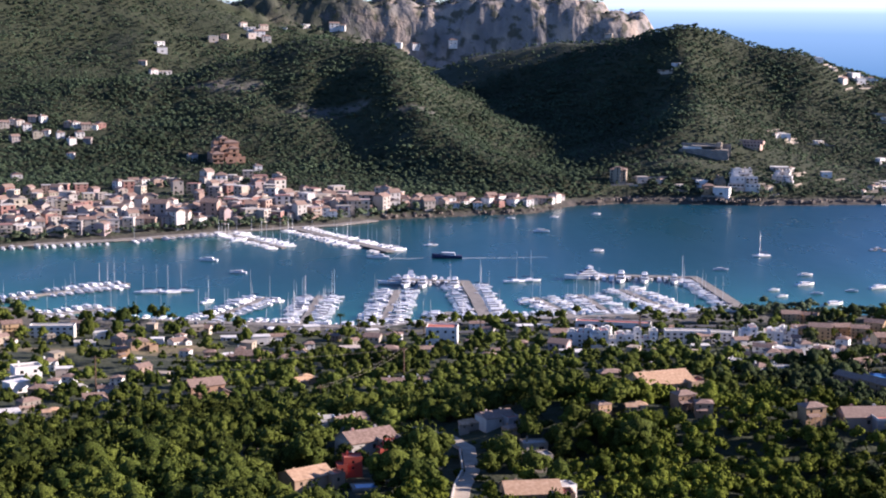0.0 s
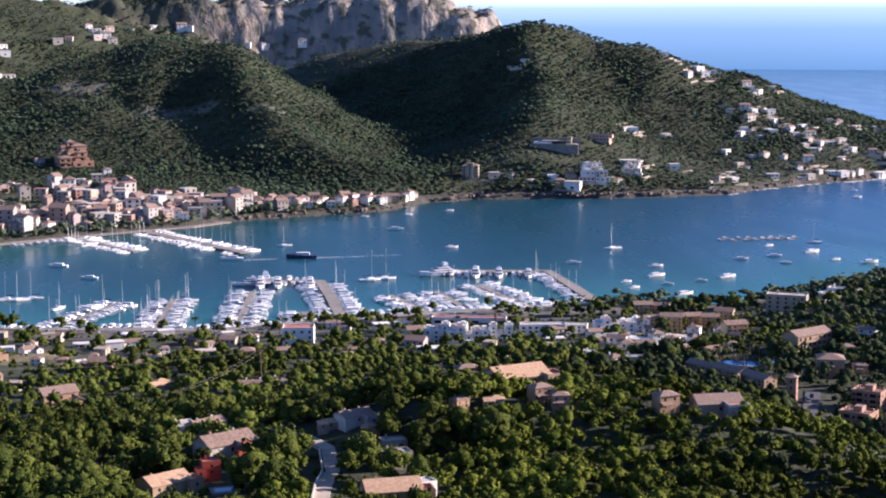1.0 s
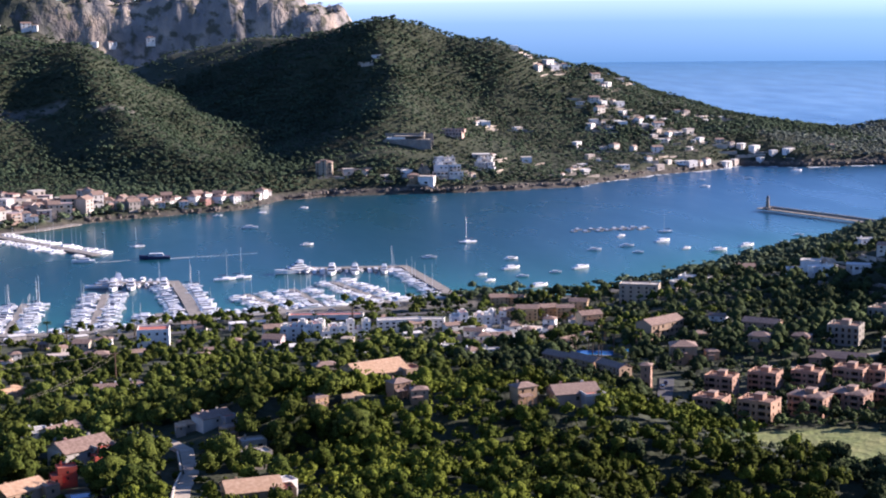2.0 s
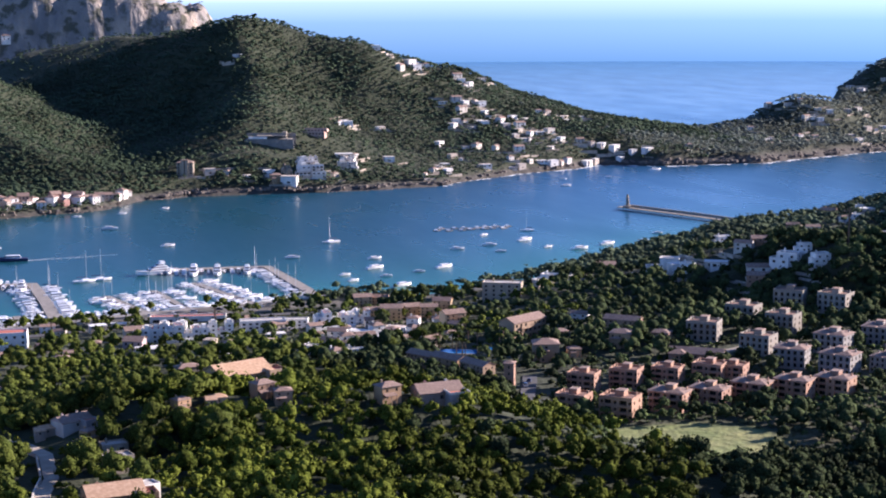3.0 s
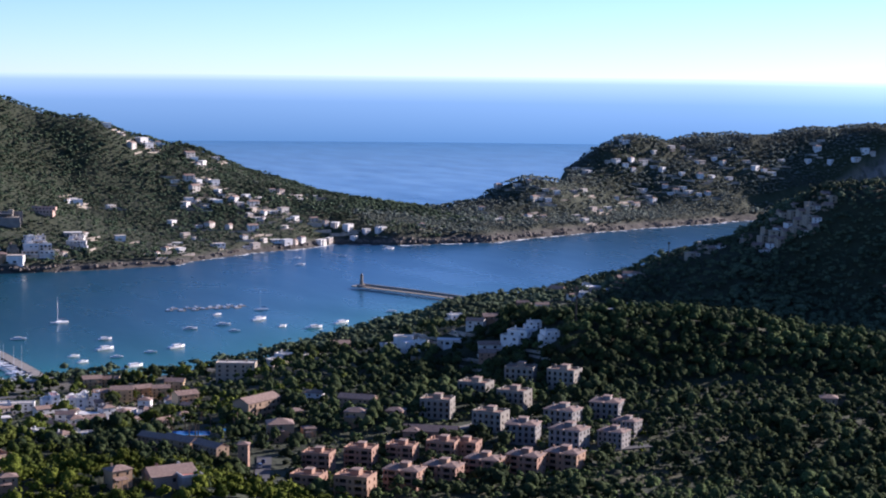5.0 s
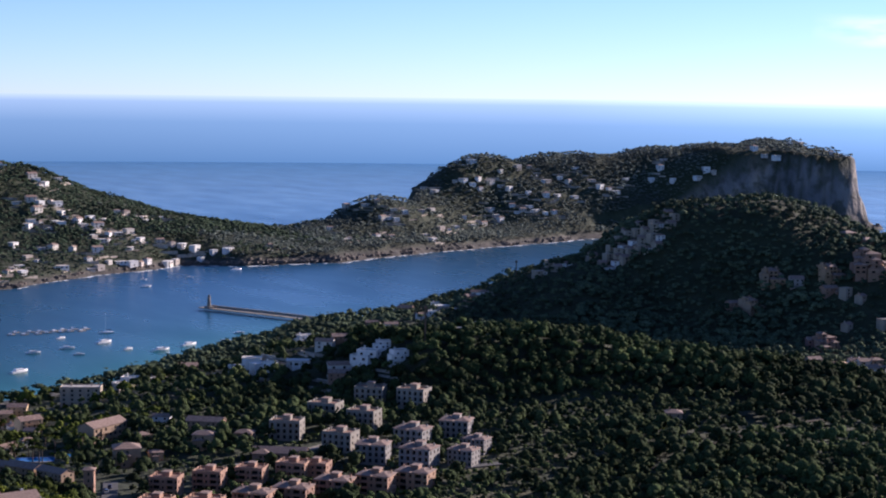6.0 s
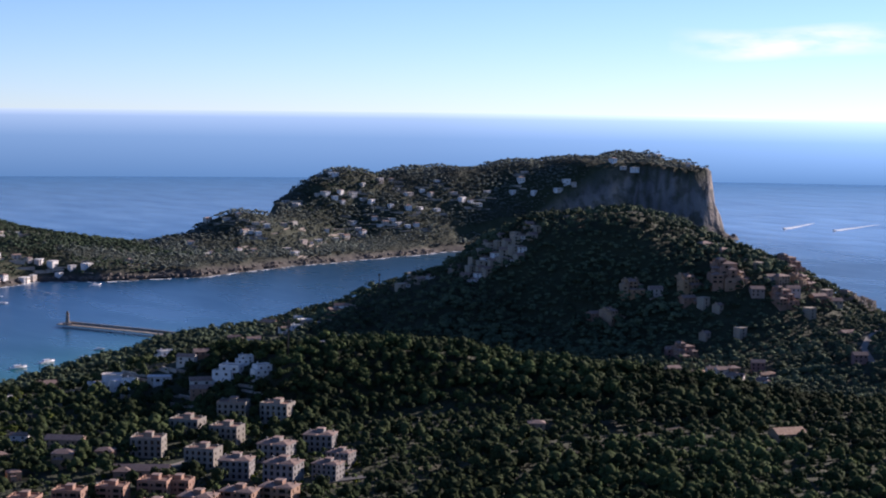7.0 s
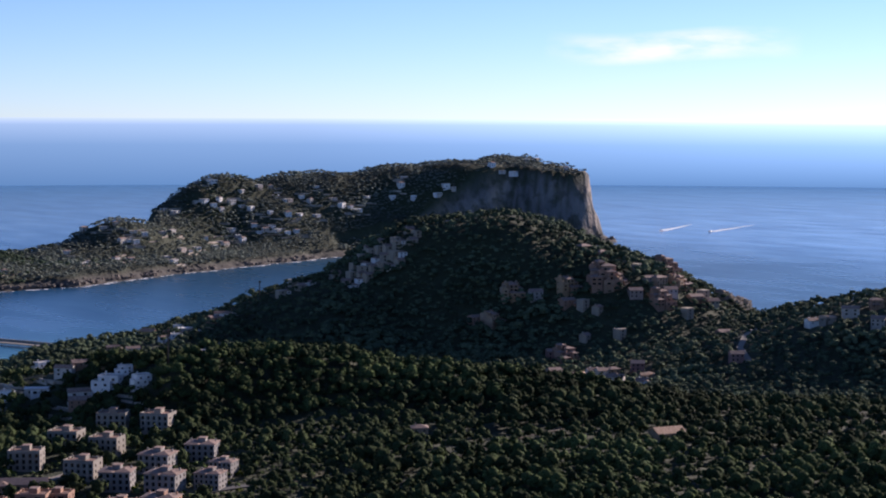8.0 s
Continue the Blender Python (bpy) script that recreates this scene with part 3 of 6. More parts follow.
def window_mesh(w, h, kind, frame_mat):
    """A frame with two recessed panes, all in one piece; far ones have a single pane."""
    key = (round(w, 2), round(h, 2), kind, frame_mat.name)
    if key not in WINDOWS:
        g, t = Geo(), 0.09
        xs = [0, t, w - t, w] if kind == "far" else [0, t, w / 2 - t / 2, w / 2 + t / 2, w - t, w]
        zs = [0, t, h - t, h]
        n = len(xs)
        g.v = [(x, 0.0, z) for z in zs for x in xs]
        for j in range(3):
            for i in range(n - 1):
                q = (j * n + i, j * n + i + 1, (j + 1) * n + i + 1, (j + 1) * n + i)
                if j == 1 and i % 2 == 1:
                    k = len(g.v)
                    g.v += [(g.v[c][0], 0.06, g.v[c][2]) for c in q]
                    for e in range(4):
                        g.f.append((q[e], q[(e + 1) % 4], k + (e + 1) % 4, k + e))
                        g.s.append(0)
                    g.f.append((k, k + 1, k + 2, k + 3))
                    g.s.append(1)
                else:
                    g.f.append(q)
                    g.s.append(0)
        WINDOWS[key] = g.mesh("window", frame_mat, M_GLASS)
    return WINDOWS[key]


def storey_holes(width, storeys, step, w, h, sill, z0=0.0, tall=3.0, skip=0.0):
    n = max(1, int((width - 0.8) / step))
    gap = width / n
    out = []
    for s in range(storeys):
        for k in range(n):
            if random.random() >= skip:
                u = gap * (k + 0.5) - w / 2
                out.append((u, u + w, z0 + s * tall + sill, z0 + s * tall + sill + h))
    return out


def body(thing, x0, y0, x1, y1, z1, material, fronts, depth=0.25, kind="sill", frame_mat=None, foot=-6.0, top=True, name="wall"):
    """The walls of one block, with holes on its front, right and left sides and a window in each hole."""
    g = Geo()
    sides = {"front": (x0, y0, x1, y0), "right": (x1, y0, x1, y1), "back": (x1, y1, x0, y1), "left": (x0, y1, x0, y0)}
    wall_holes = {k: fronts.get(k, []) for k in sides}
    for key, (ax, ay, bx, by) in sides.items():
        g.facade(ax, ay, bx, by, foot, z1, wall_holes[key], depth)
    if top:
        g.face((x0, y0, z1), (x1, y0, z1), (x1, y1, z1), (x0, y1, z1))
    if kind == "back":
        g.slot = 1
        for key, (ax, ay, bx, by) in sides.items():
            w = math.hypot(bx - ax, by - ay)
            ux, uy = (bx - ax) / w, (by - ay) / w
            for a, b, c, d in wall_holes[key]:
                g.face(*[(ax + ux * u - uy * depth, ay + uy * u + ux * depth, z) for u, z in ((a, c), (b, c), (b, d), (a, d))])
        wall_holes = {k: [] for k in sides}
    wall = part(name, g, (material, M_GLASS) if kind == "back" else material, thing)
    thing = thing or wall
    for key, (ax, ay, bx, by) in sides.items():
        w = math.hypot(bx - ax, by - ay)
        ux, uy = (bx - ax) / w, (by - ay) / w
        ang = math.degrees(math.atan2(uy, ux))
        for a, b, c, d in wall_holes[key]:
            inset = depth - 0.09
            m = pose(ax + ux * a - uy * inset, ay + uy * a + ux * inset, c, 0, 0, ang)
            part("window", window_mesh(b - a, d - c, kind if depth < 0.6 else "sill", frame_mat or M_FRAME), None, thing, at=m)
    return wall


def gable_roof(thing, x0, y0, x1, y1, z, rise, wall_mat, over=0.5, along="x"):
    g = Geo()
    t = 0.22
    if along == "x":
        ym = (y0 + y1) / 2
        for ya, s in ((y0 - over, 1), (y1 + over, -1)):
            drop = rise * over / (ym - y0)
            a, b, c, d = (x0 - over, ya, z - drop), (x1 + over, ya, z - drop), (x1 + over, ym, z + rise), (x0 - over, ym, z + rise)
            top = [(p[0], p[1], p[2] + t) for p in (a, b, c, d)]
            g.face(*top)
            g.face(a, d, c, b)
            g.face(a, b, top[1], top[0])
            g.face(b, c, top[2], top[1])
            g.face(d, a, top[0], top[3])
        ends = [((x0, y0, z), (x0, y1, z), (x0, ym, z + rise)), ((x1, y0, z), (x1, y1, z), (x1, ym, z + rise))]
    else:
        xm = (x0 + x1) / 2
        for xa in (x0 - over, x1 + over):
            drop = rise * over / (xm - x0)
            a, b, c, d = (xa, y0 - over, z - drop), (xa, y1 + over, z - drop), (xm, y1 + over, z + rise), (xm, y0 - over, z + rise)
            top = [(p[0], p[1], p[2] + t) for p in (a, b, c, d)]
            g.face(*top)
            g.face(a, d, c, b)
            g.face(a, b, top[1], top[0])
            g.face(b, c, top[2], top[1])
            g.face(d, a, top[0], top[3])
        ends = [((x0, y0, z), (x1, y0, z), (xm, y0, z + rise)), ((x0, y1, z), (x1, y1, z), (xm, y1, z + rise))]
    g.slot = 1
    for e in ends:
        g.face(*e)
    part("roof", g, (M_TILE, wall_mat), thing, "clay tile roof")


def hip_roof(thing, x0, y0, x1, y1, z, rise, over=0.55):
    g, t = Geo(), 0.2
    a, b, c, d = x0 - over, y0 - over, x1 + over, y1 + over
    short = min(c - a, d - b) / 2 * 0.95
    if c - a >= d - b:
        r0, r1 = (a + short, (b + d) / 2, z + rise), (c - short, (b + d) / 2, z + rise)
    else:
        r0, r1 = ((a + c) / 2, b + short, z + rise), ((a + c) / 2, d - short, z + rise)
    p = [(a, b, z + t), (c, b, z + t), (c, d, z + t), (a, d, z + t)]
    if c - a >= d - b:
        g.face(p[0], p[1], r1, r0), g.face(p[1], p[2], r1), g.face(p[2], p[3], r0, r1), g.face(p[3], p[0], r0)
    else:
        g.face(p[0], p[1], r0), g.face(p[1], p[2], r1, r0), g.face(p[2], p[3], r1), g.face(p[3], p[0], r0, r1)
    g.box(a, b, z - 0.05, c, d, z + t - 0.004)
    part("roof", g, M_TILE, thing, "hipped clay tile roof")


def flat_roof(thing, x0, y0, x1, y1, z, wall_mat, roof_mat, rim=0.8):
    g = Geo()
    if not rim:
        part("roof", Geo().box(x0 - 0.35, y0 - 0.35, z + 0.004, x1 + 0.35, y1 + 0.35, z + 0.4), wall_mat, thing)
        return
    for q in ((x0, y0, x1, y0 + 0.25), (x0, y1 - 0.25, x1, y1), (x0, y0 + 0.25, x0 + 0.25, y1 - 0.25), (x1 - 0.25, y0 + 0.25, x1, y1 - 0.25)):
        g.box(q[0], q[1], z + 0.004, q[2], q[3], z + rim)
    if rim:
        part("parapet", g, wall_mat, thing)
    part("roof", Geo().box(x0 + 0.25, y0 + 0.25, z + 0.004, x1 - 0.25, y1 - 0.25, z + 0.12), roof_mat, thing)


def chimney(thing, x, y, z, material):
    g = Geo().box(x - 0.4, y - 0.4, z - 1.5, x + 0.4, y + 0.4, z + 1.1)
    g.box(x - 0.5, y - 0.5, z + 1.1, x + 0.5, y + 0.5, z + 1.25)
    g.box(x - 0.32, y - 0.32, z + 1.25, x + 0.32, y + 0.32, z + 1.5)
    part("chimney", g, material, thing)


def balcony(thing, x0, x1, y, z, material):
    g = Geo().box(x0, y - 1.3, z - 0.18, x1, y, z)
    for a, b, c, d in ((x0, y - 1.3, x1, y - 1.2), (x0, y - 1.2, x0 + 0.1, y), (x1 - 0.1, y - 1.2, x1, y)):
        g.box(a, b, z, c, d, z + 0.95)
    part("balcony", g, material, thing)


def porch(thing, x0, x1, y, z, material):
    for k in range(3):
        x = x0 + (x1 - x0) * k / 2
        part("porch_post", Geo().box(x - 0.18, y - 2.7, -4.0, x + 0.18, y - 2.34, z), material, thing)
    g = Geo()
    a, b = [(x0 - 0.5, y - 3.0, z), (x1 + 0.5, y - 3.0, z), (x1 + 0.5, y, z + 0.8), (x0 - 0.5, y, z + 0.8)], 0.2
    g.face(*[(p[0], p[1], p[2] + b) for p in a])
    g.face(*a[::-1])
    g.face(a[0], a[1], (a[1][0], a[1][1], a[1][2] + b), (a[0][0], a[0][1], a[0][2] + b))
    part("porch_roof", g, M_TILE, thing)


def house(name, w, d, storeys, roof, wall, roof_mat=None, wing=None, step=4.3, win=(1.2, 1.4, 0.9), kind="sill",
          balconies=0, porched=False, chimneys=1, skip=0.2, sides=("front", "right"), tall=3.0):
    """A house about its base centre, facing -y. roof: gable, gable_y, hip or flat. wing: (x0, y0, x1, y1, storeys, roof)."""
    thing = None if kind in ("far", "back") else new(name)
    x0, y0, x1, y1, top = -w / 2, -d / 2, w / 2, d / 2, storeys * tall + 0.3
    lengths = {"front": w, "right": d, "left": d}
    first = body(thing, x0, y0, x1, y1, top, wall, {s: storey_holes(lengths[s], storeys, step if s == "front" else step * 1.3, *win, tall=tall, skip=skip) for s in sides}, kind=kind, top=roof == "flat", name=name if kind in ("far", "back") else "wall")
    thing = thing or first
    blocks = [(x0, y0, x1, y1, top, roof)]
    if wing:
        a, b, c, e, n, r = wing
        body(thing, a, b, c, e, n * tall + 0.2, wall, {"front": storey_holes(c - a, n, step, *win, tall=tall, skip=skip), "right": storey_holes(e - b, n, step * 1.3, *win, tall=tall, skip=skip)}, kind=kind, top=r == "flat")
        blocks.append((a, b, c, e, n * tall + 0.2, r))
    for a, b, c, e, z, r in blocks:
        rise = 0.36 * min(c - a, e - b) / 2 + 0.4
        if r == "hip":
            hip_roof(thing, a, b, c, e, z, rise)
        elif r == "gable":
            gable_roof(thing, a, b, c, e, z, rise, wall)
        elif r == "gable_y":
            gable_roof(thing, a, b, c, e, z, rise, wall, along="y")
        else:
            flat_roof(thing, a, b, c, e, z, wall, roof_mat or M_TERRACE, 0.0 if kind in ("far", "back") else 0.8)
    for k in range(chimneys):
        chimney(thing, x0 + w * (0.25 + 0.5 * k), d * 0.15, top + 1.2, wall)
    for k in range(balconies):
        balcony(thing, -w * 0.32, w * 0.32, y0, tall * (k + 1), wall)
    if porched:
        porch(thing, x0 + 0.6, x0 + w * 0.6, y0, 2.6, wall)
    return thing


def apartment_block(name, wall, w=15.5, d=12.5, storeys=3, roof="tiles", bare=False):
    """A block of flats with deep balconies, a set-back top and a stair turret; a bare one has openings closed by
    near-black panes in place of them.
    """
    thing, tall = new(name), 3.1
    x0, y0, x1, y1, top = -w / 2, -d / 2, w / 2, d / 2, storeys * 3.1 + 0.4
    loggias, lights = [], []
    for s in range(storeys):
        z = 0.25 + s * tall
        if bare:
            loggias += [(w * u - 0.8, w * u + 0.8, z + 0.5, z + 2.55) for u in (0.1, 0.3, 0.5, 0.7, 0.9)]
            continue
        for u in (0.15, 0.62):
            loggias.append((w * u, w * u + 3.4, z + 0.7, z + 2.7))
        for u in (0.03, 0.44, 0.89):
            lights.append((w * u + 0.1, w * u + 1.4, z + 0.8, z + 2.4))
    lights = [q for q in lights if all(q[1] < l[0] - 0.2 or q[0] > l[1] + 0.2 or q[2] > l[3] or q[3] < l[2] for l in loggias)]
    g = Geo()
    side = storey_holes(d, storeys, 4.0, 1.4, 1.6, 0.9, tall=tall)
    body(thing, x0, y0, x1, y1, top, wall, {"front": loggias + lights, "right": side}, depth=0.9 if bare else 1.4, frame_mat=M_VOID)
    for s in range(0 if bare else storeys):
        for u in (0.15, 0.62):
            g = Geo().box(x0 + w * u - 0.3, y0 - 0.9, 0.25 + s * tall - 0.15, x0 + w * u + 3.7, y0, 0.25 + s * tall)
            g.box(x0 + w * u - 0.3, y0 - 0.9, 0.25 + s * tall, x0 + w * u + 3.7, y0 - 0.78, 0.85 + s * tall)
            part("balcony", g, wall, thing)
    if roof == "tiles":
        hip_roof(thing, x0, y0, -0.6, y1, top, 1.5)
        hip_roof(thing, 0.6, y0 + 1.2, x1, y1, top, 1.4)
    else:
        flat_roof(thing, x0, y0, x1, y1, top, wall, M_TERRACE, 1.0)
    part("stair_turret", Geo().box(-2.2, -1.0, top - 0.5, 2.0, 4.0, top + 2.4), wall, thing)
    part("turret_roof", Geo().box(-2.5, -1.3, top + 2.4, 2.3, 4.3, top + 2.75, 0.3), M_TILE, thing)
    for x in (x0 + 1.2, x1 - 1.6):
        part("chimney", Geo().box(x, 2.0, top - 0.4, x + 0.7, 2.7, top + 2.0), wall, thing)
    return thing


def terraced(name, wall, w, steps, deep=6.0, roof_mat=None, fall=3.0):
    """White flats stepping up a slope, a terrace before each storey."""
    thing = new(name)
    for s in range(steps):
        y0 = -steps * deep / 2 + s * deep * 0.75
        a, b = -w / 2 + (s % 2) * 1.5, w / 2 - ((s + 1) % 2) * 2.0
        z0, z1 = s * fall, s * fall + 3.3
        holes = [(q0, q1, c + z0, e + z0) for q0, q1, c, e in storey_holes(b - a, 1, 3.6, 2.0, 2.0, 0.25)]
        body(thing, a, y0, b, steps * deep / 2, z1, wall, {"front": holes, "right": [], "left": []}, foot=-6.0 if s == 0 else z0 - 0.5, depth=0.5)
        g = Geo()
        g.box(a, y0 + 0.004, z1 + 0.004, b, y0 + 0.2, z1 + 0.9)
        part("terrace_wall", g, wall, thing)
        part("terrace_floor", Geo().box(a + 0.02, y0 + 0.2, z1 + 0.004, b - 0.02, y0 + deep * 0.75, z1 + 0.06), roof_mat or M_FLATROOF, thing)
        for k in range(3):
            x = a + (b - a) * (k + 0.5) / 3
            if (s + k) % 2:
                part("pergola_post", Geo().box(x, y0 + 0.6, z1, x + 0.3, y0 + 0.9, z1 + 2.6), wall, thing)
    return thing


def hill_complex(name, wall, w, tiers, seed, tiles=True):
    """Flats climbing a slope: uneven wings in tiers with wide openings, balconies, roof terraces and a few tiled caps."""
    thing, r = new(name), random.Random(seed)
    deep = 5.5
    for s in range(tiers):
        n = r.choice((2, 3, 3))
        half = w / 2 * (1.0 - 0.13 * s)
        shift = r.uniform(-0.08, 0.08) * w
        cuts = [-half + 2 * half * (k + (r.uniform(-0.15, 0.15) if 0 < k < n else 0)) / n + shift for k in range(n + 1)]
        for k, (a, b) in enumerate(zip(cuts, cuts[1:])):
            b -= 0.01 if k % 2 else 0.9
            y0 = -tiers * deep / 2 + s * deep + r.uniform(-1.3, 1.3)
            z0, storeys = s * 3.1, r.choice((1, 1, 2))
            z1 = z0 + storeys * 3.1 + r.choice((0.0, 0.5))
            openings = storey_holes(b - a, storeys, r.choice((3.2, 4.2)), r.choice((1.9, 2.6)), r.choice((1.7, 2.1)), 0.4, z0=z0, skip=0.1)
            right = storey_holes(6.0, storeys, 3.4, 1.3, 1.6, 0.8, z0=z0)
            body(thing, a, y0, b, y0 + deep + 4.0, z1, wall, {"front": openings, "right": right}, depth=0.7, kind="back", foot=-6.0 if s == 0 else z0 - 3.0, name="wing")
            rails, rim = Geo(), Geo()
            for q in range(storeys):
                z = z0 + q * 3.1
                rails.box(a + 0.4, y0 - 1.5, z - 0.05, b - 0.4, y0 - 0.004, z + 0.15)
                rails.box(a + 0.4, y0 - 1.5, z + 0.154, b - 0.4, y0 - 1.35, z + 0.85)
            part("balcony", rails, wall, thing)
            if tiles and r.random() < 0.4:
                hip_roof(thing, a, y0, b, y0 + deep + 4.0, z1, 1.7)
            else:
                rim.box(a, y0, z1 + 0.004, b, y0 + 0.25, z1 + 0.9)
                rim.box(a, y0 + 0.25, z1 + 0.004, a + 0.25, y0 + deep, z1 + 0.9)
                rim.box(b - 0.25, y0 + 0.25, z1 + 0.004, b, y0 + deep, z1 + 0.9)
                part("parapet", rim, wall, thing)
                part("roof_hut", Geo().box(a + 0.3 * (b - a), y0 + 3.0, z1 - 0.1, a + 0.65 * (b - a), y0 + 6.0, z1 + 2.2), wall, thing)
    return thing


def bare_frame(name, w=54.0):
    """An unfinished concrete building: a long retaining wall, two decks on columns and a lift core."""
    thing = new(name)
    for k in range(9):
        a = -w / 2 + w * k / 9
        part("retaining_wall", Geo().box(a, -6.0 - 0.25 * (k % 2), -7.0, a + w / 9 - 0.01, -4.5, 3.2 + 0.3 * (k % 3)), M_CONCRETE, thing)
    part("back_wall", Geo().box(-w / 2, 9.0, -4.0, w / 2, 9.5, 9.5), M_CONCRETE, thing)
    for q, (a, b, z) in enumerate(((-w / 2 + 1, w / 2 - 3, 3.6), (-w / 2 + 12, w / 2 - 9, 7.0))):
        part("deck", Geo().box(a, -4.4 + 2.5 * q, z, b, 8.9, z + 0.4), M_STONE, thing)
        for k in range(8):
            x = a + 1 + (b - a - 2.5) * k / 7
            part("column", Geo().box(x, -3.6 + 2.5 * q, z - 3.4, x + 0.5, -3.1 + 2.5 * q, z), M_CONCRETE, thing)
    part("site_hut", Geo().box(-w / 2 + 4, -3.6, 4.0, -w / 2 + 24, 0.5, 6.2), M_VILLA, thing)
    part("lift_core", Geo().box(w / 2 - 14, 2.0, 4.0, w / 2 - 9, 7.0, 11.5), M_STONE, thing)
    return thing


def cubic_flats(name, label_mat, w, seed, n=5):
    """White cubes of uneven height and depth, side by side, with roof huts and recessed terraces."""
    thing, r = new(name), random.Random(seed)
    x = -w / 2
    for k in range(n):
        wide, storeys = w / n, r.choice((2, 3, 3, 4))
        y0 = r.uniform(-6.5, -3.5)
        top = storeys * 3.0 + 0.3
        body(thing, x, y0, x + wide - 0.006, 6.0, top, label_mat, {"front": storey_holes(wide, storeys, 3.2, 1.7, 1.7, 0.6)}, depth=0.5)
        flat_roof(thing, x + 0.01, y0 + 0.01, x + wide - 0.02, 5.99, top, label_mat, M_RED if k % 2 else M_FLATROOF, 0.9)
        part("roof_hut", Geo().box(x + wide * 0.3, -0.5, top + 0.1, x + wide * 0.75, 3.0, top + 2.3), label_mat, thing)
        if k % 2 == 0:
            part("terrace", Geo().box(x + 0.3, y0 - 2.4, -5.0, x + wide - 0.6, y0, 3.2), label_mat, thing)
        x += wide
    return thing


def put(template, x, y, offset=0.0, group="", label="", size=1.0, sink=0.0, spot=None, garden=0.0, stretch=1.0):
    """Copies a building to a place on the ground; offset turns it away from facing the viewpoint."""
    z = float(height(x, y)) - sink
    turn = -math.degrees(math.atan2(x, y)) + offset
    ob = copy_thing(template, pose(x, y, z, 0, 0, turn) @ Matrix.Diagonal((size, size, size * stretch, 1)))
    tagged(ob, label, group=group)
    if "villas" in group:
        TERRACED.append((x, y, group))
    if garden:
        r = math.hypot(x, y)
        HOUSE_SPOTS.append((x * (1 - 0.7 * garden / r), y * (1 - 0.7 * garden / r), garden * 0.75))
    if garden > 10:
        HOUSE_SPOTS.append((x + 8, y, 6.0))
    HOUSE_SPOTS.append((x, y, spot or 0.62 * max(REACH[template] * size, 6.0)))
    return ob


def retile(thing, material):
    """Lays other tiles on a mould's roofs."""
    for ob in thing.children:
        for k, m in enumerate(ob.data.materials):
            if m == M_TILE:
                ob.data.materials[k] = material
    return thing


def template(thing, label, category, reach):
    """Sets a building's tags; the first one stays as the mould and is taken away once all are placed."""
    REACH[thing] = float(reach)
    return tagged(thing, label, category)


REACH, HOUSE_SPOTS, TERRACED = {}, [], []

# ---- moulds: one of each kind of building ----
T_VILLA = [
    template(house("villa", 14, 9, 2, "hip", M_CREAM, wing=(-11, -5.5, -4, 2, 1, "hip"), porched=True), "cream villa with hipped clay tile roofs among pines", "house", 18),
    template(house("villa", 12, 9, 1, "gable", M_WHITE, wing=(2, -8, 7, -1, 1, "gable_y"), chimneys=2), "low white villa with tiled gable roofs", "house", 15),
    template(house("villa", 13, 9, 2, "flat", M_WHITE, M_FLATROOF, wing=(-10, -7, 2, 1, 1, "flat"), win=(1.8, 1.6, 0.7)), "white flat-roofed villa with a terrace", "house", 17),
    template(house("villa", 15, 10, 2, "gable", M_PEACH, wing=(3, -9, 9, 0, 1, "gable_y"), balconies=1), "pink-washed villa with terracotta tile roofs", "house", 17),
    template(house("villa", 10, 8, 2, "hip", M_OCHRE, porched=True), "small ochre house with a hipped tile roof", "house", 11),
]
T_FORE = [
    template(house("villa", 15, 10, 1, "gable", M_TOWN, wing=(1, -10, 8, -2, 1, "flat"), roof_mat=M_RED, chimneys=2), "tiled house with red roof terraces among pines", "house", 17),
    template(house("villa", 13, 10, 2, "hip", M_OCHRE, wing=(5, -8, 11, -1, 1, "flat"), roof_mat=M_TERRACE), "ochre house with a broad hipped tile roof", "house", 16),
    template(retile(house("villa", 17, 12, 1, "gable", M_OCHRE, wing=(6, -9, 12, -2, 1, "flat"), roof_mat=M_RED), M_SUNLIT_TILE), "ochre house with a large orange tile roof", "house", 18),
    template(house("villa", 9, 8, 2, "flat", M_REDWALL, M_RED, wing=(-8, -6, -3, 2, 1, "flat"), step=5), "bright red house with flat roof terraces", "house", 11),
    template(retile(house("villa", 9, 8, 1, "hip", M_CREAM, wing=(-8, -7, -2, 0, 1, "gable"), chimneys=0), M_SUNLIT_TILE), "low house with orange hipped tile roofs", "house", 11),
    template(house("villa", 12, 8, 1, "flat", M_STONE, M_FLATROOF, win=(2.2, 1.5, 0.7)), "grey stone house with a flat pale roof", "house", 13),
]
